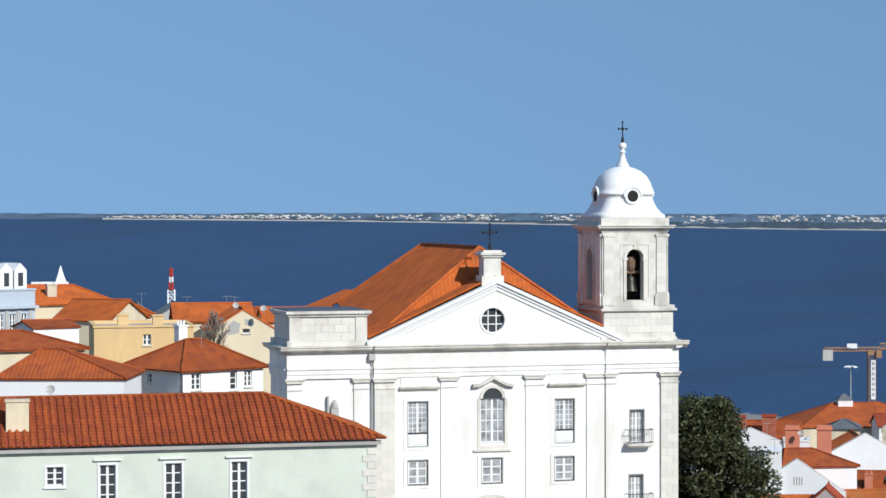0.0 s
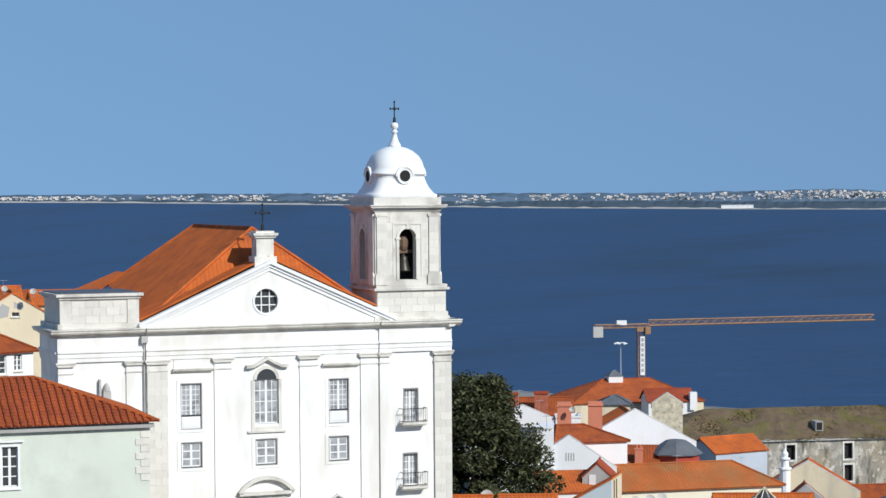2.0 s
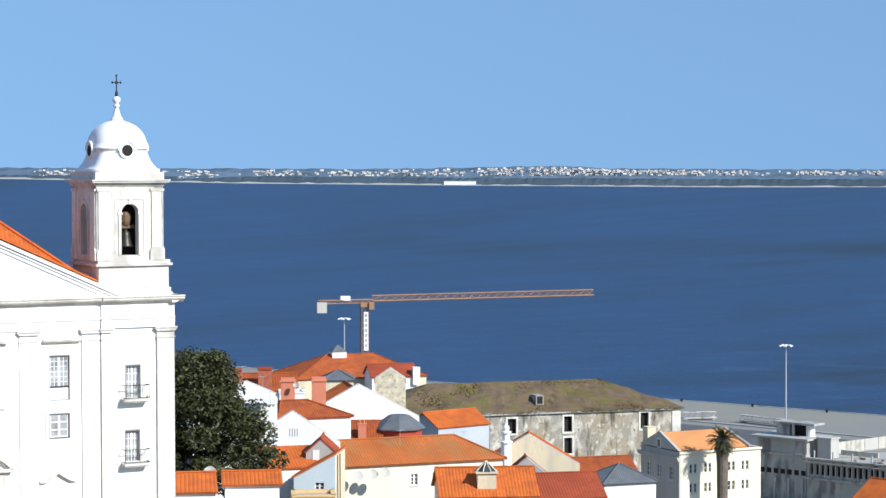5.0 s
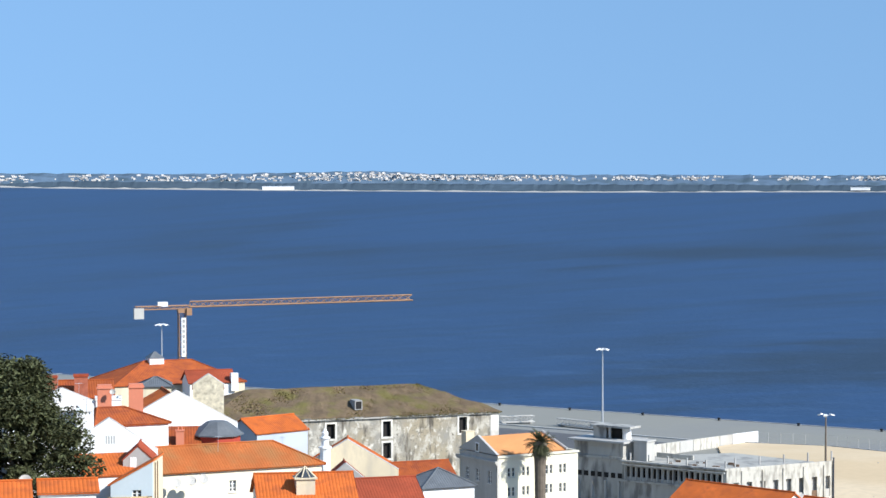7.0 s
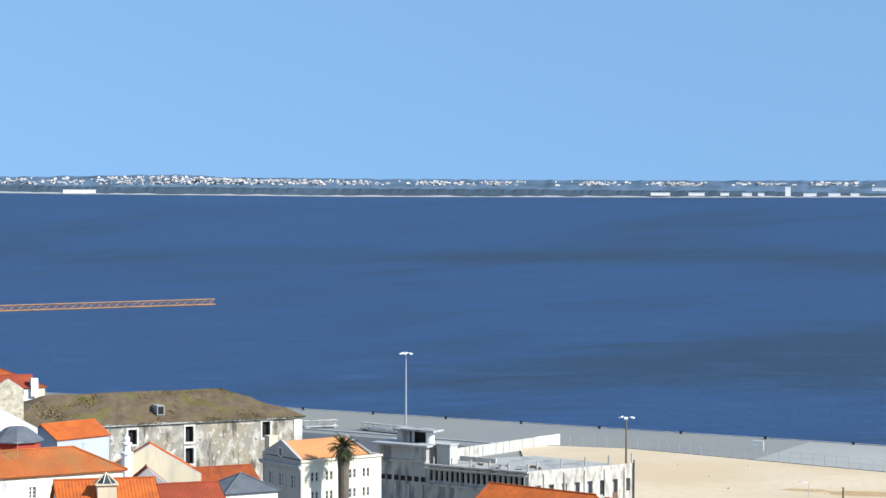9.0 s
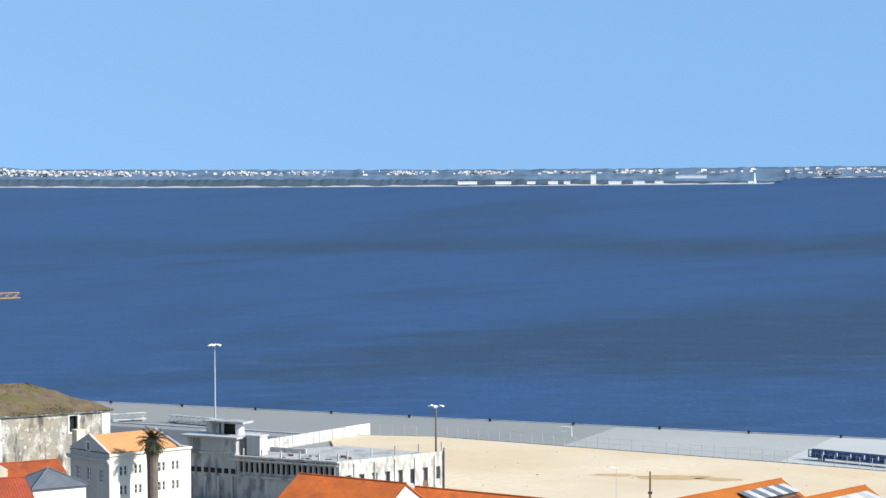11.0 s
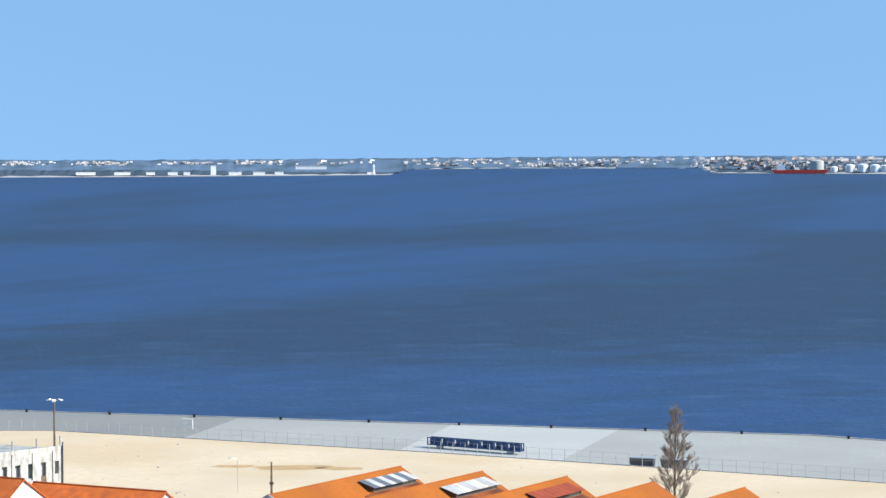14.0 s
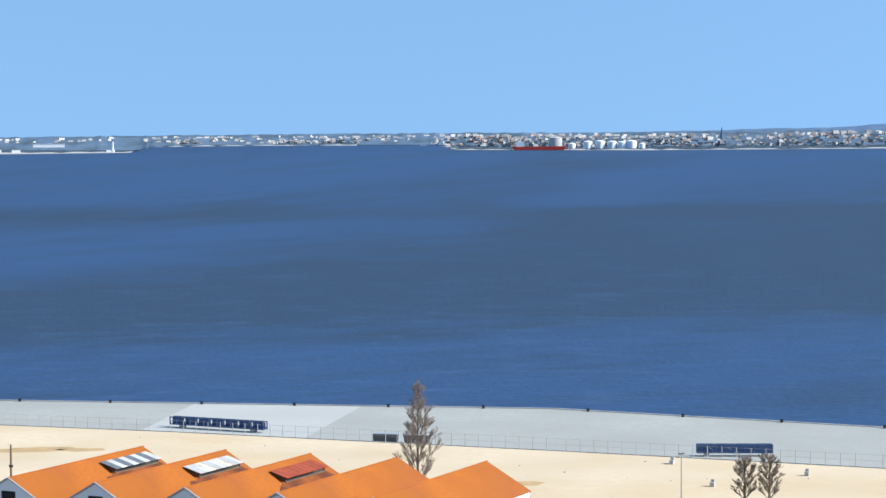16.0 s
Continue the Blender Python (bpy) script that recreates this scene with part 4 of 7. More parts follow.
for c in (3.4, 15.3):
    bm = bmesh.new()
    swan(bm, c - 1.5, c + 1.5, 45.40, 0.65, 0.16, 0.3)
    part("hood_mould", bm, STONE, church)
# balconies of the tower bay
for z in (51.43, 46.33):
    u0, u1 = 20.55, 22.70
    u, w, h = (21.0, 1.14, 2.60) if z > 50 else (20.92, 1.14, 2.52)
    bm = bmesh.new()
    box(bm, u0, -0.85, z, u1, 0.1, z + 0.18)
    box(bm, u0 + 0.1, -0.75, z - 0.1, u1 - 0.1, 0.1, z)
    bal = part("balcony", bm, STONE, church)
    bm = bmesh.new()
    for zz in (z + 0.28, z + 1.28):
        rod(bm, (u0 + 0.04, -0.8, zz), (u1 - 0.04, -0.8, zz), 0.03)
        for uu in (u0 + 0.04, u1 - 0.04):
            rod(bm, (uu, -0.8, zz), (uu, -0.05, zz), 0.03)
    for k in range(15):
        uu = u0 + 0.04 + (u1 - u0 - 0.08) * k / 14
        rod(bm, (uu, -0.8, z + 0.18), (uu, -0.8, z + 1.28), 0.016, n=4)
    part("railing", bm, IRON, bal)
    window(church, FACE, u + 0.03, z + 0.2, w - 0.06, h - 0.03, 4, 4, pane=CURTAIN, surround=None, sill=False, y=0.2, bar=0.07)
    bm = bmesh.new()
    box(bm, u - 0.08, -0.10, z + 0.2, u, 0.1, z + 0.2 + h + 0.08)
    box(bm, u + w, -0.10, z + 0.2, u + w + 0.08, 0.1, z + 0.2 + h + 0.08)
    box(bm, u, -0.10, z + 0.2 + h, u + w, 0.1, z + 0.2 + h + 0.08)
    part("jamb", bm, DARKFRAME, church)

# pilasters with capitals
for u0, u1, out in ((0.05, 1.65, 0.14), (5.36, 6.73, 0.10), (12.27, 13.76, 0.10), (17.33, 18.80, 0.12), (18.90, 19.71, 0.22), (23.54, 25.02, 0.22), (-6.75, -5.6, 0.0), (-1.5, -0.03, 0.0)):
    y = 0.25 if u0 < -0.01 else 0.0
    out = out or 0.12
    bm = bmesh.new()
    box(bm, u0, y - out, 42, u1, y + 0.1, 56.9)
    pil = part("pilaster", bm, STONE if u0 > 20 or u0 == 0.05 else PLASTER, church)
    bm = bmesh.new()
    box(bm, u0 - 0.06, y - out - 0.06, 56.35, u1 + 0.06, y + 0.1, 56.45)
    prism(bm, [(u0 - 0.02, 56.9), (u1 + 0.02, 56.9), (u1 + 0.2, 57.12), (u0 - 0.2, 57.12)], y - out - 0.16, y + 0.1)
    box(bm, u0 - 0.2, y - out - 0.22, 57.12, u1 + 0.2, y + 0.1, 57.24)
    part("capital", bm, STONE, pil)

# entablature and cornice
ARCH = [(0.10, 57.24), (0.10, 57.55), (0.16, 57.57), (0.16, 57.86), (0.24, 57.95), (0.24, 58.05), (0.08, 58.10), (0.08, 59.15)]
CORN = [(0.08, 59.15), (0.22, 59.22), (0.30, 59.32), (0.55, 59.40), (0.62, 59.50), (0.62, 59.58), (0.70, 59.66), (0.70, 59.74)]
moulding("entablature", 0.0, 18.87, ARCH, PLASTER, church)
moulding("cornice", -0.05, 18.87, CORN, STONE, church)
moulding("entablature", 18.88, 25.05, [(o + 0.14, z) for o, z in ARCH], PLASTER, church)
moulding("cornice", 18.88, 25.75, [(o + 0.14, z) for o, z in CORN], STONE, church)
moulding("entablature", -6.78, -0.06, [(o - 0.18, z) for o, z in ARCH], PLASTER, church)
moulding("cornice", -7.35, -0.06, [(o - 0.16, z) for o, z in CORN], STONE, church)
WL = pose(-6.7, 6.6, 0, 0, 0, -90)
moulding("entablature", 0, 6.3, ARCH, PLASTER, church, m=WL)
moulding("cornice", 0, 6.6, CORN, STONE, church, m=WL)
moulding("entablature", 0, 6.9, ARCH, PLASTER, church, m=pose(24.98, 0.1, 0, 0, 0, 90))
moulding("cornice", -0.7, 6.9, CORN, STONE, church, m=pose(24.98, 0.1, 0, 0, 0, 90))

# parapet block over the wing
bm = bmesh.new()
box(bm, -6.75, 0.05, 59.75, -0.25, 6.4, 60.15)
box(bm, -6.45, 0.25, 60.15, -0.55, 6.2, 62.0)
for a in (-6.55, -1.35):
    box(bm, a, 0.17, 60.15, a + 0.9, 0.6, 62.0)
box(bm, -6.65, 0.05, 62.0, -0.35, 6.4, 62.2)
box(bm, -6.85, -0.12, 62.2, -0.15, 6.6, 62.42)
part("parapet_block", bm, STONE, church)
bm = bmesh.new()
box(bm, -6.6, 0.15, 62.42, -0.4, 6.35, 62.5)
part("wing_roof", bm, DARKSTEEL, church)

# pediment
APEX = (9.9, 64.35)
bm = bmesh.new()
OC, ORAD = (9.62, 61.55), 0.95
tri = [(0.35, 59.72), (19.45, 59.72), APEX]
ring_in, ring_out = [], []
for k in range(36):
    a = 2 * math.pi * k / 36
    c, s = math.cos(a), math.sin(a)
    best = 1e9
    for (ax, az), (bx, bz) in zip(tri, tri[1:] + tri[:1]):
        nx, nz = bz - az, -(bx - ax)
        den = c * nx + s * nz
        if den > 1e-6:
            best = min(best, ((ax - OC[0]) * nx + (az - OC[1]) * nz) / den)
    ring_in.append((OC[0] + ORAD * c, OC[1] + ORAD * s))
    ring_out.append((OC[0] + best * c, OC[1] + best * s))
vi = [bm.verts.new((u, 0.0, z)) for u, z in ring_in]
vo = [bm.verts.new((u, 0.0, z)) for u, z in ring_out]
vb = [bm.verts.new((u, 0.5, z)) for u, z in ring_in]
for k in range(36):
    j = (k + 1) % 36
    bm.faces.new((vi[k], vo[k], vo[j], vi[j]))
    bm.faces.new((vi[k], vi[j], vb[j], vb[k]))
part("tympanum", bm, PLASTER, church)
for pts in ([(0.35, 59.72), (4.4, 59.72), (4.4, 61.68)], [(19.45, 59.72), (15.4, 59.72), (15.4, 61.68)], [(9.9, 64.35), (7.6, 63.25), (12.2, 63.25)]):
    part("tympanum_corner", prism(bmesh.new(), pts, 0.003, 0.3), PLASTER, church)
bm = bmesh.new()
for k in range(24):
    a0, a1 = 2 * math.pi * k / 24, 2 * math.pi * (k + 1) / 24
    prism(bm, [(OC[0] + r * math.cos(a), OC[1] + r * math.sin(a)) for r, a in ((ORAD, a0), (ORAD + 0.16, a0), (ORAD + 0.16, a1), (ORAD, a1))], -0.06, 0.05)
ocu = part("oculus", bm, PLASTER, church)
bm = bmesh.new()
lathe(bm, 0, 0, [(ORAD, 0.3), (ORAD, 0.32)], 32)
part("pane", bm, GLASS, ocu, m=Matrix.Translation((OC[0], 0, OC[1])) @ Matrix.Rotation(radians(-90), 4, "X"), lift=True)
bm = bmesh.new()
for d in (-0.33, 0.33):
    s = math.sqrt(ORAD ** 2 - d ** 2)
    box(bm, OC[0] + d - 0.04, 0.22, OC[1] - s, OC[0] + d + 0.04, 0.28, OC[1] + s)
    box(bm, OC[0] - s, 0.215, OC[1] + d - 0.04, OC[0] + s, 0.275, OC[1] + d + 0.04)
part("bars", bm, FRAME, ocu)
for side in (0, 1):
    bm = bmesh.new()
    u_end = -0.55 if side == 0 else 20.35
    for o, lo_, hi_ in ((0.10, -0.72, -0.42), (0.20, -0.42, -0.18), (0.34, -0.18, 0.10)):
        a, b = (u_end, 59.95), (9.9, 64.6)
        prism(bm, [(a[0], a[1] + lo_), (b[0], b[1] + lo_), (b[0], b[1] + hi_), (a[0], a[1] + hi_)], -o, 0.3)
    part("raking_cornice", bm, WHITE, church)
# pedestal and iron cross on the apex
bm = bmesh.new()
box(bm, 8.75, 0.1, 64.2, 10.55, 1.7, 65.0)
box(bm, 8.95, 0.25, 65.0, 10.35, 1.55, 66.45)
box(bm, 8.8, 0.1, 66.45, 10.5, 1.7, 66.62)
box(bm, 8.65, -0.02, 66.62, 10.65, 1.82, 66.82)
box(bm, 8.9, 0.2, 66.82, 10.4, 1.6, 66.98)
part("cross_pedestal", bm, STONE, church)


def iron_cross(u, v, z0, z1, arm):
    bm = bmesh.new()
    h = z1 - z0
    lathe(bm, u, v, [(0.14, z0), (0.1, z0 + h * 0.25), (0.05, z0 + h * 0.3), (0.045, z1)], 8)
    za = z0 + h * 0.68
    rod(bm, (u - arm, v, za), (u + arm, v, za), 0.045)
    for p in ((u - arm, v, za), (u + arm, v, za), (u, v, z1)):
        lathe(bm, p[0], p[1], [(0.03, p[2] - 0.1), (0.10, p[2]), (0.03, p[2] + 0.1)], 8)
    for s in (-1, 1):
        rod(bm, (u + s * arm * 0.45, v, za), (u, v, za + arm * 0.45), 0.025, n=4)
        rod(bm, (u + s * arm * 0.45, v, za), (u, v, za - arm * 0.45), 0.025, n=4)
    return part("cross", bm, IRON, church)


iron_cross(9.65, 0.9, 66.98, 69.05, 0.55)

# roofs
R0, R1 = (9.8, 4.3, 67.15), (9.8, 21.5, 67.15)
for pts in (((2.8, 24.0, 62.05), (0.3, 0.8, 60.2), R0, R1), ((19.3, 0.8, 60.2), (19.3, 26.2, 60.2), R1, R0), ((19.3, 26.2, 60.2), (2.8, 24.0, 62.05), R1, R1), ((0.3, 0.8, 60.2), (19.3, 0.8, 60.2), R0, R0)):
    part("roof_slope", tile_face(bmesh.new(), *pts, 0.36), TILE, church)
for p, q in (((2.8, 24.0, 62.1), R1), ((0.3, 0.8, 60.25), R0), ((19.3, 0.8, 60.25), R0), (R0, R1)):
    part("ridge_tiles", ridge_cap(bmesh.new(), Vector(p) + Vector((0, 0, 0.04)), Vector(q) + Vector((0, 0, 0.04)), 0.14), TILE, church)
bm = bmesh.new()
tile_face(bm, (-0.4, 4.0, 60.4), (-0.4, 0.2, 60.4), (9.9, 0.2, 65.05), (9.9, 4.0, 65.05), 0.36)
part("pediment_roof", bm, TILE, church)
bm = bmesh.new()
tile_face(bm, (20.2, 0.2, 60.4), (20.2, 4.0, 60.4), (9.9, 4.0, 65.05), (9.9, 0.2, 65.05), 0.36)
part("pediment_roof", bm, TILE, church)
bm = bmesh.new()
tile_face(bm, (1.2, 31.0, 61.4), (1.2, 24.6, 61.4), (5.2, 24.6, 63.0), (5.2, 31.0, 63.0), 0.36)
part("apse_roof", bm, TILE, church)
bm = bmesh.new()
box(bm, 1.5, 26.003, 42.0, 12, 30.7, 61.2)
part("apse_wall", bm, PLASTER, church)

# bell tower
U0, U1, V0, V1 = 18.68, 24.22, 0.1, 5.65
CU, CV = (U0 + U1) / 2, (V0 + V1) / 2
bm = bmesh.new()
box(bm, 18.55, -0.1, 59.75, 24.95, 6.5, 60.0)
box(bm, 18.70, 0.0, 60.0, 24.85, 6.3, 60.35)
box(bm, 18.85, 0.1, 60.35, 24.7, 6.2, 62.1)
box(bm, 18.55, -0.15, 62.1, 24.95, 6.4, 62.3)
box(bm, 18.75, 0.0, 62.3, 24.8, 6.2, 62.55)
part("tower_base", bm, STONE, church)
bm = bmesh.new()
prism(bm, [(16.9, 59.75), (18.9, 59.75), (18.9, 60.9), (18.3, 60.7), (17.8, 60.15), (17.2, 60.05)], 0.2, 0.8)
part("tower_scroll", bm, STONE, church)


def belfry_side(m):
    """One side of the belfry: a wall with a round-headed opening, in its own width of 5.5 m."""
    w = 5.54
    bm = bmesh.new()
    a, b, zb, zs = w / 2 - 0.72, w / 2 + 0.72, 62.95, 66.3
    wall(bm, 0.0, w, 62.55, 68.4, [(a, b, zb, 67.05)], 0, 0.7)
    n = 10
    for k in range(n):
        t0, t1 = math.pi * k / n, math.pi * (k + 1) / n
        p0, p1 = (w / 2 - 0.72 * math.cos(t0), zs + 0.72 * math.sin(t0)), (w / 2 - 0.72 * math.cos(t1), zs + 0.72 * math.sin(t1))
        prism(bm, [p0, p1, (p1[0], 67.05), (p0[0], 67.05)], 0.003, 0.7)
    side = part("belfry_wall", bm, STONE, church, m=m)
    bm = bmesh.new()
    for k in range(n):
        t0, t1 = math.pi * k / n, math.pi * (k + 1) / n
        prism(bm, [(w / 2 - r * math.cos(t), zs + r * math.sin(t)) for r, t in ((0.72, t0), (0.95, t0), (0.95, t1), (0.72, t1))], -0.07, 0.05)
    for s in (-1, 1):
        c = w / 2 + s * 0.84
        box(bm, c - 0.12, -0.07, zb, c + 0.12, 0.05, zs - 0.12)
        box(bm, c - 0.2, -0.12, zs - 0.14, c + 0.2, 0.05, zs + 0.02)
    box(bm, w / 2 - 0.13, -0.12, 66.98, w / 2 + 0.13, 0.05, 67.4)
    box(bm, w / 2 - 1.25, -0.05, 67.35, w / 2 + 1.25, 0.05, 67.5)
    for s in (-1, 1):
        c = w / 2 + s * 1.2
        box(bm, c - 0.06, -0.05, 63.2, c + 0.06, 0.05, 67.35)
    part("arch_surround", bm, STONE, side, m=m)
    for c in (0.55, w - 0.55):
        bm = bmesh.new()
        box(bm, c - 0.55, -0.16, 62.55, c + 0.55, 0.1, 63.3)
        prism(bm, [(c - 0.55, 63.3), (c + 0.55, 63.3), (c + 0.42, 63.55), (c - 0.42, 63.55)], -0.16, 0.1)
        box(bm, c - 0.42, -0.10, 63.5, c + 0.42, 0.1, 68.0)
        box(bm, c - 0.52, -0.16, 68.0, c + 0.52, 0.1, 68.2)
        part("corner_pilaster", bm, STONE, side, m=m)


belfry_side(pose(U0, V0, 0))
belfry_side(pose(U0, V1, 0, 0, 0, -90))
belfry_side(pose(U1, V1, 0, 0, 0, 180))
belfry_side(pose(U1, V0, 0, 0, 0, 90))
bm = bmesh.new()
for o, z0, z1 in ((0.08, 68.4, 68.55), (0.2, 68.55, 68.68), (0.42, 68.68, 68.82), (0.5, 68.82, 68.92), (0.1, 68.92, 69.5)):
    box(bm, U0 - o, V0 - o, z0, U1 + o, V1 + o, z1)
part("tower_cornice", bm, STONE, church)
bm = bmesh.new()
box(bm, U0 + 0.7, V0 + 0.7, 62.56, U1 - 0.7, V1 - 0.7, 62.9)
part("bell_floor", bm, WOOD, church)
# added near-black core that stands in for shade behind the belfry openings
bm = bmesh.new()
box(bm, CU - 1.3, CV - 1.3, 62.9, CU + 1.3, CV + 1.3, 68.3)
part("stair_shaft", bm, VOID, church)
# bells in the openings
for u, v in ((CU, V0 + 1.0), (U0 + 1.0, CV)):
    bm = bmesh.new()
    lathe(bm, u, v, [(0.62, 63.6), (0.60, 63.68), (0.47, 64.0), (0.38, 64.5), (0.34, 64.75), (0.15, 64.88), (0.12, 65.1)], 16)
    bell = part("bell", bm, BRONZE, church, "dark bronze church bell", smooth=True)
    bm = bmesh.new()
    if u == CU:
        box(bm, u - 0.72, v - 0.15, 65.05, u + 0.72, v + 0.15, 65.3)
    else:
        box(bm, u - 0.15, v - 0.72, 65.05, u + 0.15, v + 0.72, 65.3)
    lathe(bm, u, v, [(0.3, 65.3), (0.42, 65.6), (0.42, 66.1), (0.25, 66.4)], 8)
    part("headstock", bm, WOOD, bell)
# white dome
bm = bmesh.new()
prof = [(2.80, 69.45, 9), (2.80, 69.75, 9), (2.62, 69.8, 9), (2.48, 70.0, 8), (2.30, 70.3, 7), (2.17, 70.65, 6), (2.10, 71.0, 5), (2.10, 71.3, 4.5),
        (2.28, 71.34, 4), (2.28, 71.48, 4), (2.20, 71.52, 3.6), (2.18, 71.9, 3.2), (2.05, 72.4, 3), (1.80, 72.85, 2.8), (1.42, 73.22, 2.5), (0.95, 73.48, 2.2), (0.45, 73.62, 2), (0.32, 73.66, 2)]
lathe(bm, CU, CV, [(r, z) for r, z, p in prof], 40, [p for r, z, p in prof])
part("dome", bm, WHITE, church, smooth=True)
for k in range(4):
    m = Matrix.Translation((CU, CV, 0)) @ Matrix.Rotation(radians(90 * k), 4, "Z")
    bm = bmesh.new()
    for j in range(18):
        t0, t1 = radians(-180 + 360 * j / 18), radians(-180 + 360 * (j + 1) / 18)
        for r0, r1, out in ((0.46, 0.66, 2.34), (0.66, 0.80, 2.40)):
            if r1 > 0.7 and math.sin((t0 + t1) / 2) < -0.1:
                continue
            prism(bm, [(r * math.cos(t), 71.22 + r * math.sin(t)) for r, t in ((r0, t0), (r1, t0), (r1, t1), (r0, t1))], -out, -1.6)
    oc = part("dome_oculus", bm, WHITE, church, m=m)
    bm = bmesh.new()
    lathe(bm, 0, 0, [(0.47, 2.31), (0.47, 2.325)], 20)
    part("opening", bm, VOID, oc, m=m @ Matrix.Translation((0, 0, 71.22)) @ Matrix.Rotation(radians(90), 4, "X"), lift=True)
bm = bmesh.new()
lathe(bm, CU, CV, [(0.55, 73.55), (0.50, 73.75), (0.34, 74.0), (0.22, 74.4), (0.17, 74.7), (0.26, 74.75), (0.26, 74.85), (0.14, 74.92), (0.14, 75.0), (0.28, 75.1), (0.33, 75.28), (0.28, 75.45), (0.12, 75.55)], 16)
part("finial", bm, WHITE, church, smooth=True)
iron_cross(CU, CV, 75.5, 77.2, 0.34)

# dressed stone, block by block
tb = part("plinth_core", box(bmesh.new(), 18.9, 0.2, 60.4, 24.6, 6.0, 62.0), STONE, church)
ashlar(tb, pose(0, 0.1, 0), 18.86, 24.69, 60.37, 62.08, 0.97, 0.57, STONE)
ashlar(tb, pose(18.85, 6.2, 0, 0, 0, -90), 0.02, 6.08, 60.37, 62.08, 1.0, 0.57, STONE)
ashlar(tb, pose(0, 0.25, 0), -5.62, -1.38, 60.17, 61.98, 1.06, 0.6, STONE)
ashlar(tb, pose(-6.45, 6.2, 0, 0, 0, -90), 0.0, 5.5, 60.17, 61.98, 1.1, 0.6, STONE)
ashlar(tb, pose(0, -0.22, 0), 23.55, 25.0, 43.0, 56.3, 0.95, 0.58, STONE, 0.02)
ashlar(tb, pose(0, -0.14, 0), 0.06, 1.64, 43.0, 56.3, 1.05, 0.58, STONE, 0.02)
for m in (pose(U0, V0, 0), pose(U0, V1, 0, 0, 0, -90)):
    ashlar(tb, m, 1.0, 1.5, 63.3, 68.1, 0.5, 0.6, STONE, 0.02)
    ashlar(tb, m, 4.04, 4.54, 63.3, 68.1, 0.5, 0.6, STONE, 0.02)
    ashlar(tb, m @ pose(0, -0.1, 0), 0.14, 0.96, 63.58, 67.98, 0.82, 0.62, STONE, 0.015)
    ashlar(tb, m @ pose(0, -0.1, 0), 4.58, 5.40, 63.58, 67.98, 0.82, 0.62, STONE, 0.015)
# rain pipe at the corner and a small vent hut against the wing
bm = bmesh.new()
rod(bm, (-0.15, -0.05, 59.0), (-0.15, -0.05, 44.0), 0.06)
box(bm, -0.4, -0.3, 58.6, 0.1, 0.1, 59.1)
part("rain_pipe", bm, PALECONCRETE, church)
bm = bmesh.new()
box(bm, -3.35, -0.15, 53.0, -2.75, 0.25, 55.0)
box(bm, -3.65, -0.1, 53.2, -3.5, 0.2, 55.9)
lathe(bm, -3.05, 0.05, [(0.3, 55.0), (0.25, 55.3), (0.1, 55.6)], 8)
part("flue", bm, PALECONCRETE, church)

# ---------------------------------------------------------------- houses before and beside the church
SURW = (WHITE, 0.14)
green = house("green_house", "pale green plastered house with a long orange tiled hip roof", -44.7, 151.2, 13.0, 41.0, 10.0, 54.0, 56.95, GREENWALL, REDTILE,
              "hip", hip=(3, 7.3), over=0.6, pitch=0.5, surround=SURW, rows=True,
              wins=[("f", 18.05, 51.35, 1.15, 1.25, 2, 3), ("f", 21.65, 49.9, 1.1, 2.75, 2, 4), ("f", 26.15, 49.9, 1.15, 2.75, 2, 4), ("f", 30.75, 49.9, 1.1, 2.75, 2, 4)])
tile_rows(green, (-0.6, -0.6, 54.05), (41.6, -0.6, 54.05), (33.7, 5, 56.95), (3, 5, 56.95), 0.5, REDTILE)
tile_rows(green, (41.6, -0.6, 54.05), (41.6, 10.6, 54.05), (33.7, 5, 56.95), (33.7, 5, 56.95), 0.5, REDTILE)
chimney(green, 15.4, 1.2, 54.2, 57.0, 1.55, 1.0, CREAM)
for k in range(8):
    w = 0.95 if k % 2 else 0.6
    bm = bmesh.new()
    box(bm, 40.98 - w, -0.05, 49.9 + 0.5 * k, 41.05, 0.1, 50.36 + 0.5 * k)
    part("quoin", bm, STONE, green)
bm = bmesh.new()
box(bm, -0.3, -0.35, 53.62, 41.3, 0.0, 53.9)
part("eave_moulding", bm, GREYPLASTER, green)
for u in (21.65, 26.15, 30.75):
    bm = bmesh.new()
    box(bm, u - 0.4, -0.18, 52.95, u + 1.5, -0.052, 53.07)
    part("lintel", bm, WHITE, green)

hb = house("town_house", "cream house with a low red tiled hip roof", -41, 182.6, 23.8, 12.5, 9, 58.75, 60.1, CREAM, REDTILE, "hip", hip=(1, 4.2))
hc = house("town_house", "white house with a red tiled hip roof and satellite dish", -34.2, 174.6, -1.8, 9.8, 8, 57.2, 59.25, WHITE, REDTILE, "hip", hip=(2.6, 5.6), over=0.2)
hd = house("town_house", "tall ochre house with a flat parapet roof", -32.6, 212.5, 11.5, 9.3, 10, 59.2, 59.2, YELLOW, GREYPLASTER, "flat", wins=[("f", 4.55, 57.55, 0.75, 1.0, 2, 2), ("l", 6.0, 57.5, 0.5, 1.0, 1, 2)])
chimney(hd, 2.4, 3, 58.9, 60.2, 1.0, 0.9, YELLOW)
chimney(hd, 5.7, 3, 58.9, 60.1, 1.0, 0.9, YELLOW)
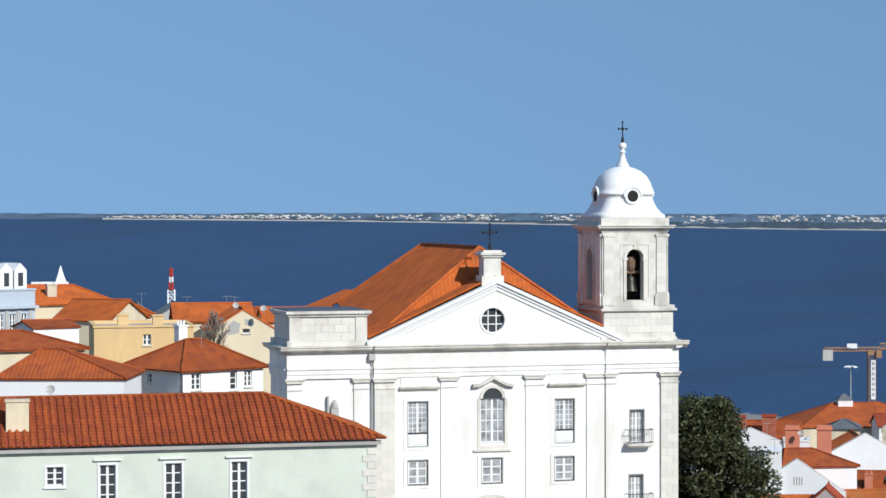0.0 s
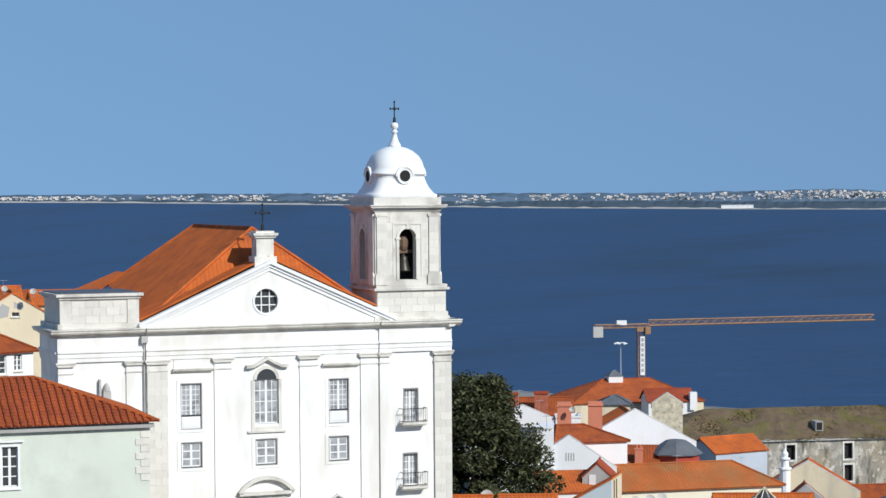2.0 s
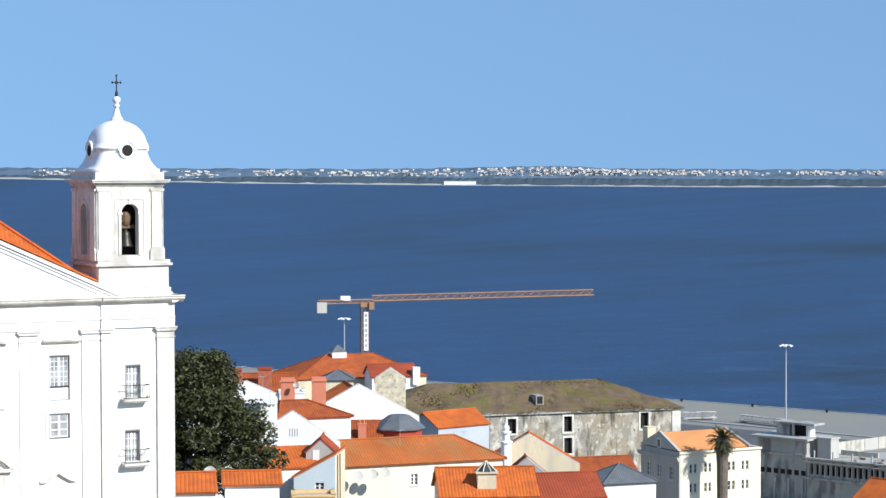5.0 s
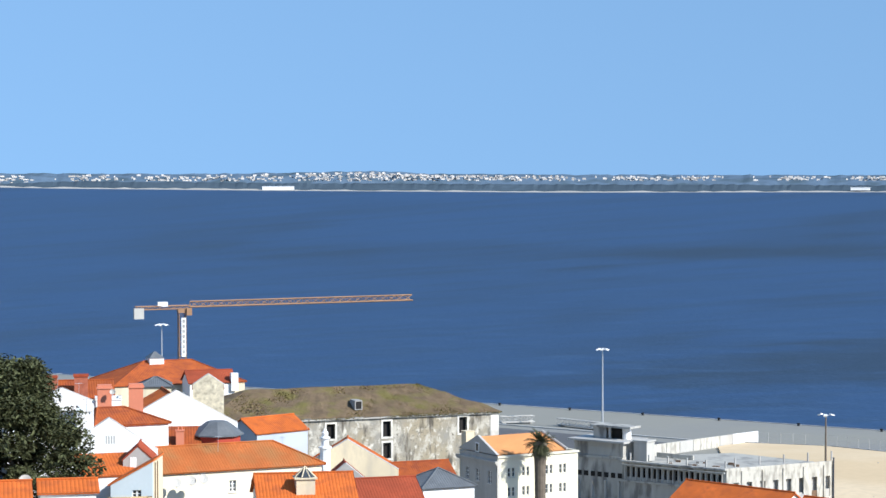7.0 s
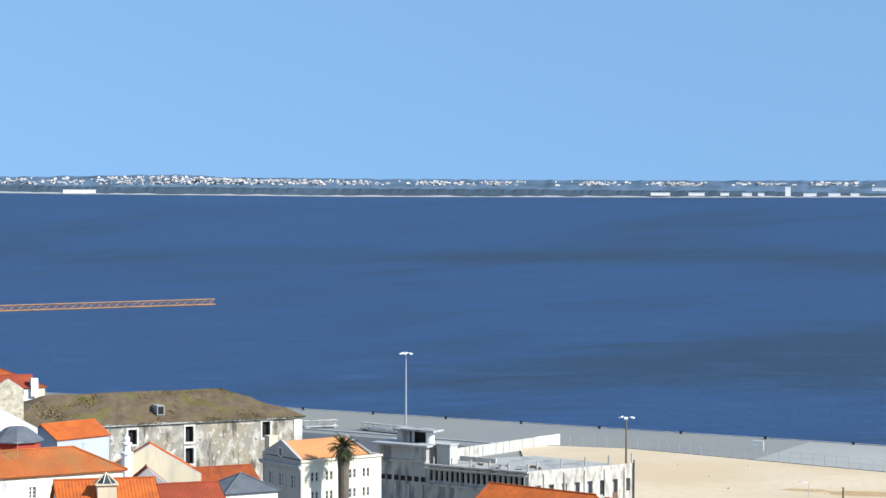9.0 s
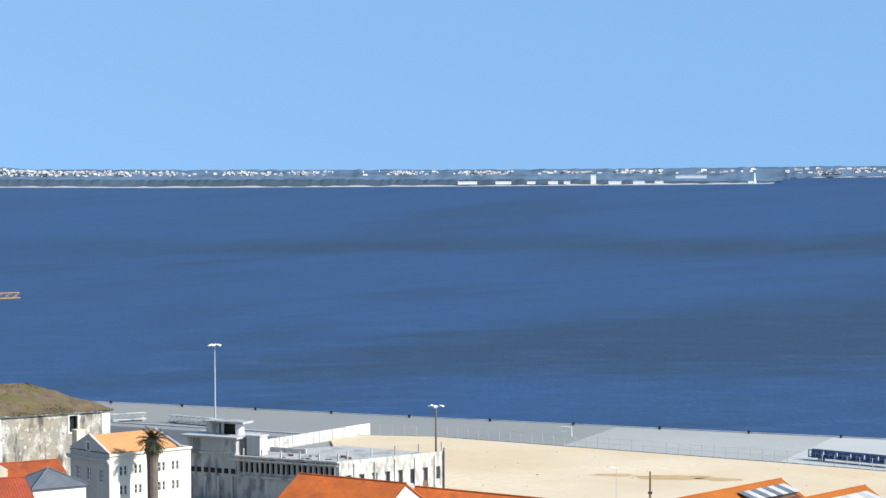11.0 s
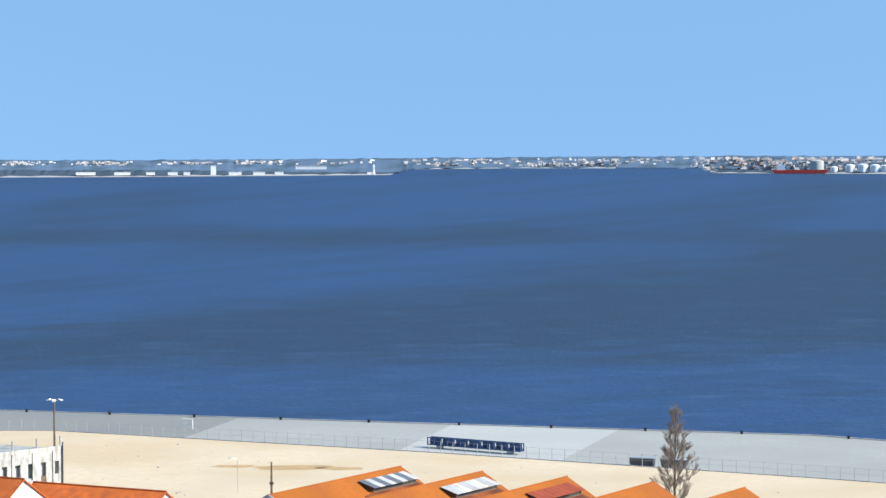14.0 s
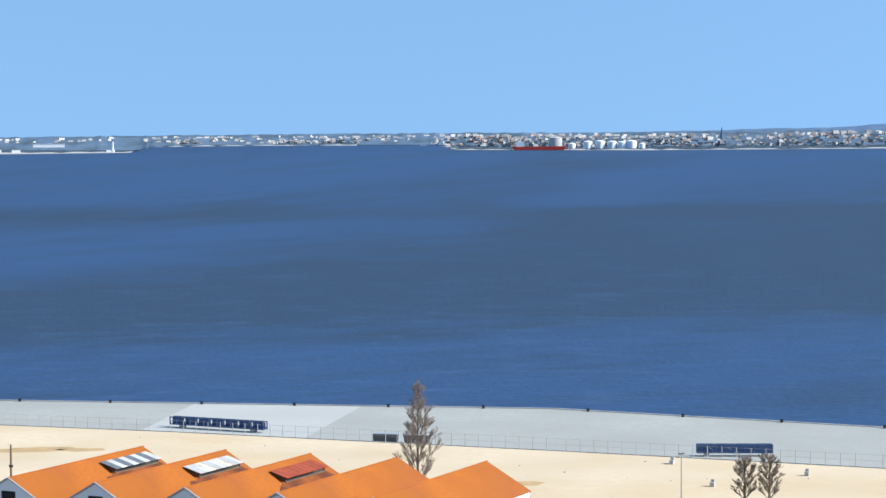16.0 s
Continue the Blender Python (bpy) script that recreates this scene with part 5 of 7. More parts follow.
he = house("town_house", "white house with a red tiled hip roof", -21.6, 188.7, 42.2, 8.4, 8.5, 56.75, 59.1, WHITE, REDTILE, "hip", hip=3.4, over=0.35,
           wins=[("f", 0.9, 55.2, 0.95, 1.35, 2, 3), ("f", 4.9, 55.0, 0.7, 1.5, 1, 3), ("f", 6.4, 55.2, 0.8, 1.35, 2, 3), ("l", 3.4, 55.6, 0.6, 0.8, 1, 2)])
chimney(he, 3.2, 5.0, 58.4, 60.2, 0.9, 0.7, WHITE, pots=3)
hf = house("palace", "blue-grey palace with white dormer gables in its roof", -58.9, 245.6, 43.8, 17.6, 12, 61.2, 61.2, BLUEGREY, SLATE, "flat",
           wins=[("f", 9.6 + 1.55 * k, 56.4, 0.75, 2.2, 2, 3) for k in range(5)])
bm = bmesh.new()
for k in range(6):
    box(bm, 8.95 + 1.55 * k, -0.12, 54.5, 9.4 + 1.55 * k, 0.0, 59.2)
part("pilaster", bm, GREYPLASTER, hf)
bm = bmesh.new()
box(bm, -0.1, -0.5, 59.2, 17.8, 0.0, 59.5)
part("cornice", bm, BLUEGREY, hf)
for k in range(3):
    u = 11.4 + 1.85 * k
    bm = bmesh.new()
    prism(bm, [(u, 61.3), (u + 1.65, 61.3), (u + 1.65, 63.5), (u + 0.82, 64.3), (u, 63.5)], 0.4, 4.0)
    dm = part("dormer", bm, WHITE, hf)
    bm = bmesh.new()
    box(bm, u + 0.5, 0.36, 61.7, u + 1.15, 0.41, 63.2)
    part("pane", bm, GLASS, dm)
hg = house("town_house", "cream house with an orange tiled roof and chimney", -49.5, 258.0, 25, 13.0, 9.0, 59.4, 61.5, CREAM, TILE, "hip", hip=(0.5, 4.0))
chimney(hg, 5.2, 1.6, 60.0, 61.6, 1.1, 0.9, CREAM)
hg2 = house("town_house", "cream house with an orange tiled gable roof", -43.0, 252.0, -24, 7.0, 8.0, 58.2, 60.2, CREAM, TILE, "gable_x", left=WHITE)
hg3 = house("town_house", "cream cottage with an orange tiled roof and white dormer", -38.5, 258, 15, 5.5, 6, 58.3, 59.6, PALEYELLOW, TILE, "hip", hip=2.0)
hj = house("town_house", "cream gabled house with peeling plaster and an orange roof", -26.4, 258.4, 12, 7.4, 9, 56.7, 58.95, CREAM, TILE, "gable_y", wins=[("f", 3.6, 56.2, 0.9, 1.5, 1, 2)])
bm = bmesh.new()
prism(bm, [(1.9, 56.0), (3.2, 56.2), (3.4, 57.3), (2.6, 57.7), (2.0, 57.1)], -0.012, 0.1)
prism(bm, [(3.9, 57.9), (5.0, 57.4), (4.9, 57.0), (3.9, 57.2)], -0.012, 0.1)
part("bare_patch", bm, GREYPLASTER, hj, "patch where grey render shows")
hj2 = house("town_house", "low house with an orange tiled roof", -31.5, 268, 10, 9.0, 8, 57.2, 59.0, CREAM, TILE, "gable_x")
hk = house("cottage", "small white walled cottage", -42.5, 236, 35, 5.2, 5, 58.0, 58.6, WHITE, REDTILE, "gable_x", over=0.2)
hi1 = house("cottage", "small white gabled house", -42.0, 300, 10, 3.6, 6, 56.6, 58.0, WHITE, SLATE, "gable_y", over=0.1)
hi2 = house("cottage", "small grey gabled house with a white verge", -38.0, 303, 15, 5.5, 6, 56.2, 57.8, GREYPLASTER, SLATE, "gable_y", over=0.1)
for x, y, L, W, ze, zr, wm, rm in ((-58, 300, 9, 8, 57.0, 59, WHITE, TILE), (-33.5, 296, 5, 6, 55.6, 57.3, CREAM, TILE), (-29, 305, 6, 6, 55.4, 57, WHITE, REDTILE), (-23.5, 300, 6, 6, 55.6, 57.2, CREAM, TILE), (-18, 290, 7, 7, 55, 57.0, WHITE, TILE)):
    house("town_house", "small house with a tiled roof in the crowded quarter", x, y, 14, L, W, ze, zr, wm, rm, "gable_x")

# ---------------------------------------------------------------- houses below, beyond the church
hm = house("white_house", "white gabled house with a small vent grille", 34.2, 255.6, -9, 10.9, 8.0, 37.6, 41.3, WHITE, REDTILE, "gable_y", over=0.1, parapet=0.9)
bm = bmesh.new()
for k in range(4):
    box(bm, 5.1 + 0.29 * k, -0.012, 39.3, 5.23 + 0.29 * k, 0.05, 40.2)
part("vent", bm, GREYPLASTER, hm)
bm = bmesh.new()
box(bm, 1.85, -0.3, 31, 3.75, 5.0, 42.7)
for k in range(5):
    box(bm, 1.95 + 0.36 * k, -0.25, 42.7, 2.15 + 0.36 * k, 0.3, 43.0)
box(bm, 1.8, -0.35, 43.0, 3.8, 5.05, 43.15)
part("stair_tower", bm, WHITE, hm)
hm2 = house("white_house", "white house under a hipped red roof", 39.0, 260.0, 8, 8.6, 7.5, 40.7, 42.4, WHITE, REDTILE, "hip", hip=(1.2, 4.2), over=0.3)
hn = house("white_house", "white gabled house beside the dark tree", 32.0, 288.3, -8, 13.6, 7, 38.9, 41.8, WHITE, TILE, "gable_y", over=0.05, parapet=0.8)
hn3 = house("white_house", "low white terrace block with a flat roof", 42.9, 286.5, -8, 3.2, 4, 41.0, 41.0, WHITE, GREYPLASTER, "flat")
hn4 = house("town_house", "house with a dark red roof behind the chimneys", 37.5, 296.5, -5, 9, 6, 40.6, 42.4, CREAM, REDTILE, "gable_x")
for x, y, z1, w, m, lab in ((37.8, 297.6, 43.0, 1.75, BRICK, "squat red brick chimney stack with a tile cap"), (41.4, 295.1, 43.3, 1.75, BRICK, "tall red brick chimney stack with a dark cap"),
                            (42.4, 281.8, 43.4, 1.75, SALMON, "salmon rendered chimney stack with a flat cap"), (44.6, 271.3, 44.4, 1.7, SALMON, "tall salmon rendered chimney stack")):
    ch = thing("chimney_stack", x, y, 36, -8, lab, "chimney")
    bm = bmesh.new()
    box(bm, 0, 0, 36, w, 1.2, z1)
    st = part("shaft", bm, m, ch)
    bm = bmesh.new()
    box(bm, -0.12, -0.12, z1 - (0.5 if m is SALMON else 0), w + 0.12, 1.32, z1 - (0.3 if m is SALMON else -0.3))
    part("cap", bm, BROWNTILE if m is BRICK else SALMON, st)
ho = house("white_house", "large white gable of a town house with an orange roof", 46.5, 295.0, -2.0, 16.3, 13, 35.8, 40.3, WHITE, TILE, "gable_y", over=0.1, parapet=0.85)
hp = house("palace", "large house with a broad weathered orange hipped roof and lantern", 71.0, 449, 6, 27, 18, 27.2, 31.3, CREAM, REDTILE, "hip", hip=8.5)
bm = bmesh.new()
box(bm, 9.3, 7.5, 29.5, 12.3, 10.5, 31.9)
ln = part("roof_lantern", bm, WHITE, hp)
bm = bmesh.new()
lathe(bm, 10.8, 9, [(2.3, 31.9), (1.4, 32.5), (0.3, 33.2)], 4)
part("cap", bm, SLATE, ln)
hp2 = house("town_house", "old house with a bare rubble stone gable", 74.0, 383.5, -11, 5.3, 9, 32.6, 34.4, OCHRESTONE, BROWNTILE, "gable_y", over=0.1, parapet=0.8)
hp3 = house("town_house", "house with a dark red roof and white verge", 84.5, 441, 0, 9.0, 8, 28.3, 30.3, WHITE, BROWNTILE, "gable_x")
bm = bmesh.new()
box(bm, 8.2, -0.6, 26.5, 9.6, 0.8, 30.0)
part("verge_block", bm, WHITE, hp3)
hp4 = house("town_house", "cream house with a small grey slate roof", 64.5, 379.5, -8, 5.0, 6, 33.6, 35.0, CREAM, SLATE, "hip", hip=2.2)
hr = house("red_house", "low house with a steep red tiled slope", 48.6, 278.2, -10, 6.0, 4.0, 35.2, 37.95, REDWALL, REDTILE, "shed", over=0.1)
chimney(hr, 2.9, 0.6, 35.8, 37.7, 1.0, 0.8, SALMON, pots=2)
# eight-sided red turret with a slate roof
tur = thing("turret", 57.2, 280.5, 20, 12, "dark red eight-sided turret with a grey slate roof", "turret")
bm = bmesh.new()
lathe(bm, 0, 0, [(2.9, 20), (2.9, 37.0)], 8)
part("wall", bm, REDWALL, tur)
bm = bmesh.new()
lathe(bm, 0, 0, [(3.35, 36.85), (3.35, 37.0), (2.1, 38.0), (1.3, 38.55), (1.1, 38.6), (0.1, 38.7)], 8)
part("roof", bm, SLATE, tur)
hs = house("row_house", "long cream row house with a weathered orange roof", 44.0, 251.2, 8.7, 20.3, 8, 36.1, 38.6, PALEYELLOW, OLDTILE, "hip", hip=(0.6, 4.5), over=0.4,
           wins=[("f", 9.0 + 2.6 * k, 33.6, 0.8, 1.3, 2, 3) for k in range(4)])
# front wall carries skylight as pale blue colour; the sunlit side is cream
ht = thing("pale_house", 35.8, 229.5, 33.0, -20, "pale house, front coloured blue for skylight, with a lean roof edge and a small window", "house")
bm = bmesh.new()
wall(bm, 0, 4.3, 33.0, 38.2, [(2.2, 3.15, 36.9, 37.65)], 0, 0.35)
prism(bm, [(0, 38.2), (4.3, 38.2), (4.3, 40.6)], 0, 0.35)
part("wall", bm, SKYLITBLUE, ht)
window(ht, Matrix.Identity(4), 2.2, 36.9, 0.95, 0.75, 2, 2, sill=False)
bm = bmesh.new()
box(bm, 3.95, 0.353, 33.0, 4.3, 6.0, 40.4)
part("side_wall", bm, CREAM, ht)
bm = bmesh.new()
tile_face(bm, (-0.3, 6.0, 38.15), (-0.3, -0.15, 38.15), (4.4, -0.15, 40.75), (4.4, 6.0, 40.75), 0.34)
part("roof_slope", bm, TILE, ht)
for v in (1.2, 2.6):
    part("rain_pipe", rod(bmesh.new(), (4.36, v, 34), (4.36, v, 40.3), 0.06), WOOD, ht)
ht2 = house("pale_house", "low pale house with an orange lean-to roof", 33.6, 233.2, 3, 6.4, 5, 38.6, 40.3, WHITE, TILE, "shed", over=0.2)
ht3 = house("grey_dormer", "grey rendered dormer house with a white shutter", 38.0, 235.2, -14, 3.1, 4, 40.0, 41.4, GREYPLASTER, BROWNTILE, "gable_y", over=0.15)
bm = bmesh.new()
box(bm, 0.7, -0.05, 39.0, 1.4, 0.0, 40.2)
part("shutter", bm, WHITE, ht3)
ht4 = house("ochre_shed", "small ochre walled shed", 34.5, 222, -8, 4.2, 4, 37.2, 37.2, YELLOW, GREYPLASTER, "flat")
hu = house("pale_blue_house", "pale blue house wall with an orange roof", 70.5, 317.5, 25, 9.3, 7, 32.4, 34.2, BLUEGREY, TILE, "gable_x", over=0.25)
hu2 = house("cream_house", "cream gabled house with an orange roof", 75.3, 313.5, -15.2, 14.5, 9, 26.9, 31.2, CREAM, TILE, "gable_y", over=0.1, parapet=0.6)
pin = thing("pinnacle", 79.0, 311.5, 24.0, 0, "white stone pinnacle on a garden pier", "pinnacle")
bm = bmesh.new()
lathe(bm, 0, 0, [(0.75, 24.0), (0.75, 30.6), (0.95, 30.7), (0.95, 30.95), (0.55, 31.0), (0.5, 32.0), (0.75, 32.1), (0.75, 32.3), (0.4, 32.4), (0.5, 32.9), (0.2, 33.3), (0.05, 33.6)], 10)
part("shaft", bm, WHITE, pin)
hv = house("town_house", "orange roofed house with a glazed roof lantern", 49.6, 222.0, -8, 9.6, 9, 36.8, 39.0, WHITE, TILE, "gable_x")
cup = thing("roof_cupola", 54.5, 223.2, 36.9, -8, "cream roof cupola with a glazed pyramid top", "cupola")
bm = bmesh.new()
box(bm, -0.95, -0.95, 36.9, 0.95, 0.95, 38.9)
box(bm, -1.15, -1.15, 38.9, 1.15, 1.15, 39.05)
part("base", bm, CREAM, cup)
bm = bmesh.new()
lathe(bm, 0, 0, [(1.05, 39.05), (0.1, 40.05)], 8)
gl = part("glazing", bm, GLASS, cup)
for k in range(8):
    t = 2 * math.pi * (k + 0.5) / 8
    bm = bmesh.new()
    rod(bm, (1.08 * math.cos(t), 1.08 * math.sin(t), 39.08), (0, 0, 40.1), 0.06, n=4)
    part("rib", bm, CREAM, cup)
hw = house("white_house", "white house with a grey glazed pyramid roof", 86.2, 287.3, 6.9, 7.5, 7, 27.8, 30.0, WHITE, SLATE, "hip", hip=3.7)
hw2 = house("town_house", "low house with a red roof beside the old wall", 90, 312, 5, 9, 8, 25.3, 27.6, WHITE, REDTILE, "gable_x")
hw3 = house("town_house", "low grey house with a dark orange roof", 63, 250, 0, 12, 8, 32.0, 34.2, GREYPLASTER, BROWNTILE, "gable_x")
hw4 = house("town_house", "small rendered gable between red roofs", 72.5, 286, -12, 5.5, 6, 29.3, 31.6, GREYPLASTER, BROWNTILE, "gable_y", parapet=0.3, over=0.1)
hw5 = house("town_house", "white walled terrace with a small orange roof", 54.0, 238, 0, 6.0, 5, 35.5, 36.6, WHITE, TILE, "gable_x", over=0.2)
hx0 = house("cottage", "small house with a bright orange roof", 16.5, 187.0, -6, 6.0, 6, 43.2, 44.3, WHITE, TILE, "gable_x", over=0.3)
hx1 = house("cottage", "small house with an orange roof below the tree", 24.0, 191.5, -6, 4.6, 5, 43.0, 43.7, WHITE, TILE, "gable_x", over=0.3)
for x, y, z, az in ((22.6, 190.4, 44.2, -8), (46.3, 249.6, 35.3, 20), (47.9, 249.3, 35.5, 10), (49.2, 249.0, 35.7, 15), (-29.7, 172.0, 56.6, 0), (-23.5, 258.0, 59.4, 10), (-20.3, 257.4, 59.1, 0), (44.1, 280.6, 42.6, -15)):
    dish(x, y, z, az, 0.36 if y > 255 or x < 0 else 0.55)
sp_ = thing("church_spire", -47.2, 281.0, 52.0, 14, "small white pyramid spire on a belfry", "spire")
bm = bmesh.new()
box(bm, -0.9, -0.9, 52.0, 0.9, 0.9, 61.4)
part("belfry", bm, WHITE, sp_)
bm = bmesh.new()
lathe(bm, 0, 0, [(0.95, 61.4), (0.5, 62.3), (0.08, 63.4)], 4)
part("spire", bm, WHITE, sp_)
bm = bmesh.new()
box(bm, -3.6, -0.3, 61.2, 0.0, 0.3, 61.45)
for k in range(6):
    box(bm, -3.5 + 0.55 * k, -0.2, 60.7, -3.25 + 0.55 * k, 0.2, 61.2)
part("balustrade", bm, WHITE, sp_)

# big old barracks with a grass-grown roof
bar = thing("old_barracks", 81.6, 413.0, 3.0, 3.9, "long weathered stone barracks with a grass-grown hipped roof", "barracks")
L, W, ze, zr = 58.8, 26.0, 23.3, 28.0
bwins = []
for u, z, w, h in ((23.9, 19.4, 1.7, 2.8), (35.16, 19.35, 1.6, 2.95), (35.2, 15.2, 1.6, 3.0), (50.7, 19.4, 1.65, 3.1), (12.5, 19.4, 1.7, 2.8)):
    bwins.append((u, u + w, z, z + h))
bm = bmesh.new()
wall(bm, 0, L, 3, ze, bwins, 0, 1.0)
part("wall", bm, OLDSTONE, bar)
for m, ln_ in ((pose(0, W - 0.003, 0, 0, 0, -90), W), (pose(L, 0.003, 0, 0, 0, 90), W), (pose(L, W, 0, 0, 0, 180), L)):
    bm = bmesh.new()
    wall(bm, 0, ln_, 3, ze, [], 0, 1.0)
    part("wall", bm, OLDSTONE, bar, m=m)
for ua, ub, za, zb in bwins:
    bm = bmesh.new()
    s = 0.35
    for a, b, c, d in ((ua - s, za - s, ua, zb + s), (ub, za - s, ub + s, zb + s), (ua, zb, ub, zb + s), (ua, za - s, ub, za)):
        box(bm, a, -0.1, b, c, 0.4, d)
    wd = part("window", bm, STONE, bar)
    bm = bmesh.new()
    box(bm, ua, 0.7, za, ub, 0.75, zb)
    part("opening", bm, VOID, wd)
bm = bmesh.new()
a, b, c, d = (-0.6, -0.6, ze), (L + 0.6, -0.6, ze), (L + 0.6, W + 0.6, ze), (-0.6, W + 0.6, ze)
p, q = (12.0, W / 2, zr), (L - 12.0, W / 2, zr)


def uneven(bm, quad, n, m, amp, rng):
    a, b, c, d = [Vector(v) for v in quad]
    g = []
    for j in range(m + 1):
        t = j / m
        row = []
        for i in range(n + 1):
            s = i / n
            v = (a * (1 - s) + b * s) * (1 - t) + (d * (1 - s) + c * s) * t
            e = amp * (1 if 0 < i < n and 0 < j < m else 0.3)
            row.append(bm.verts.new(v + Vector((0, 0, (noise.noise(v * 0.18) + 0.5 * noise.noise(v * 0.6)) * e))))
        g.append(row)
    for r0, r1 in zip(g, g[1:]):
        for i in range(n):
            bm.faces.new((r0[i], r0[i + 1], r1[i + 1], r1[i]))


rng = random.Random(5)
for quad, n in (((a, b, q, p), 70), ((c, d, p, q), 30), ((d, a, p, p), 20), ((b, c, q, q), 30)):
    uneven(bm, quad, n, 14, 0.45, rng)
bmesh.ops.recalc_face_normals(bm, faces=bm.faces)
part("roof", bm, GRASSROOF, bar, "roof overgrown with dry and green grass")
bm = bmesh.new()
for k in range(14000):
    s, t = rng.random(), rng.random() ** 1.6
    side = rng.random() < 0.8
    A, B, C, Dd = [Vector(v) for v in ((a, b, q, p) if side else (b, c, q, q))]
    v = (A * (1 - s) + B * s) * (1 - t) + (Dd * (1 - s) + C * s) * t
    if noise.noise(v * 0.14) + 0.6 * rng.random() < 0.1:
        continue
    h = rng.uniform(0.04, 0.13)
    w = rng.uniform(0.06, 0.16)
    an = rng.uniform(0, 6.28)
    o = Vector((math.cos(an) * w, math.sin(an) * w, 0))
    top = v + Vector((rng.uniform(-0.3, 0.3), rng.uniform(-0.45, 0.0), h))
    bm.faces.new([bm.verts.new(v - o - Vector((0, 0, 0.25))), bm.verts.new(v + o - Vector((0, 0, 0.25))), bm.verts.new(top)])
tagged(part("grass", bm, GRASSBLADE, bar), kind="stuff")
bm = bmesh.new()
box(bm, -0.5, -0.5, ze - 0.35, L + 0.5, 0.1, ze + 0.02)
part("eave_cornice", bm, PALECONCRETE, bar)
bm = bmesh.new()
box(bm, L - 1.6, -0.15, 3, L + 0.15, 0.05, ze - 0.35)
part("corner_quoin", bm, STONE, bar)
bm = bmesh.new()
prism(bm, [(30.4, 24.4), (31.9, 24.4), (31.9, 26.2), (30.4, 26.2)], 2.4, 5.5)
dm = part("dormer", bm, GREYPLASTER, bar)
bm = bmesh.new()
box(bm, 30.6, 2.35, 24.6, 31.7, 2.41, 26.0)
part("opening", bm, VOID, dm)

# pale yellow house with the palm
# left side is grey, not yellow: its shade is put into the colour
hy = house("yellow_house", "pale yellow house with parapet, gable side coloured grey for shade, orange roof", 125.8, 374.3, 14.0, 17.0, 12.5, 20.0, 20.3, PALEYELLOW, GREYPLASTER, "flat", left=PALECONCRETE,
           wins=[("f", u, z, 0.55, 1.6, 1, 2) for z in (16.4, 13.0) for u in (2.2, 3.1, 5.2, 6.1, 10.1, 11.0, 13.0, 13.9)]
           + [("l", u, 15.2, 1.2, 2.2, 2, 3) for u in (2.0, 5.4, 9.4)])
bm = bmesh.new()
o = 0.3
tile_face(bm, (0.6, 0.8, 20.3), (15.0, 0.8, 20.3), (13.5, 6.5, 23.0), (0.6, 6.5, 23.0), 0.36)
tile_face(bm, (15.0, 12.2, 20.3), (0.6, 12.2, 20.3), (0.6, 6.5, 23.0), (13.5, 6.5, 23.0), 0.36)
tile_face(bm, (15.0, 0.8, 20.3), (15.0, 12.2, 20.3), (13.5, 6.5, 23.0), (13.5, 6.5, 23.0), 0.36)
part("tiled_roof", bm, mat("fresh_orange_tile", (0.60, 0.27, 0.10), rough=0.85, var=0.15, fine=2.5), hy)
# gable in the same grey that stands for the shaded side
bm = bmesh.new()
prism(bm, [(0, 20.4), (13, 20.4), (6.5, 23.3)], 0.0, 0.5)
part("gable", bm, PALECONCRETE, hy, m=pose(-0.002, 13, 0, 0, 0, -90))
bm = bmesh.new()
rod(bm, (15.1, 0.6, 20.5), (13.6, 6.4, 23.2), 0.25)
part("verge", bm, GREYPLASTER, hy)
chimney(hy, 0.2, 10.6, 19.5, 23.4, 1.7, 1.6, CREAM)
YL = pose(-0.002, 13, 0, 0, 0, -90)
# side cornice, also coloured grey for shade
bm = bmesh.new()
box(bm, -0.2, -0.45, 18.9, 13.1, -0.002, 19.3)
box(bm, -0.2, -0.25, 18.6, 13.1, -0.002, 18.9)
part("cornice", bm, PALECONCRETE, hy, m=YL)
bm = bmesh.new()
box(bm, 5.9, -0.06, 20.3, 7.1, 0.0, 22.0)
gw = part("gable_window", bm, FRAME, hy, m=YL)
part("pane", box(bmesh.new(), 6.1, -0.09, 20.5, 6.9, -0.062, 21.8), GLASS, gw, m=YL)
bm = bmesh.new()
box(bm, -0.1, -0.35, 19.9, 17.1, -0.11, 20.25)
part("cornice", bm, PALEYELLOW, hy)

# ---------------------------------------------------------------- waterfront
# concrete pier building
zb = thing("concrete_building", 167.5, 419.8, 3.5, -53.9, "stained grey concrete port building with a flat roof", "building")
bm = bmesh.new()
holes = [(0.8 + 1.22 * k, 1.75 + 1.22 * k, 9.2, 11.2) for k in range(18)]
wall(bm, 0, 23.4, 3.5, 12.3, holes, 0, 0.4)
part("wall", bm, CONCRETE, zb)
bm = bmesh.new()
box(bm, 0.3, 1.6, 3.6, 23.2, 1.7, 12.0)
part("dark_inside", bm, VOID, zb)
bm = bmesh.new()
ZR = pose(23.4, 0.003, 0, 0, 0, 64.1)
wall(bm, 0, 25.5, 3.5, 11.8, [(1.6 + 3.1 * k, 2.9 + 3.1 * k, 4.5 + (k % 2), 9.6) for k in range(8)], 0, 0.4)
part("wall", bm, GRIMY, zb, m=ZR)
bm = bmesh.new()
box(bm, 0.3, 0.8, 3.6, 25.0, 0.9, 11.8)
part("dark_inside", bm, GREYPLASTER, zb, m=ZR)
bm = bmesh.new()
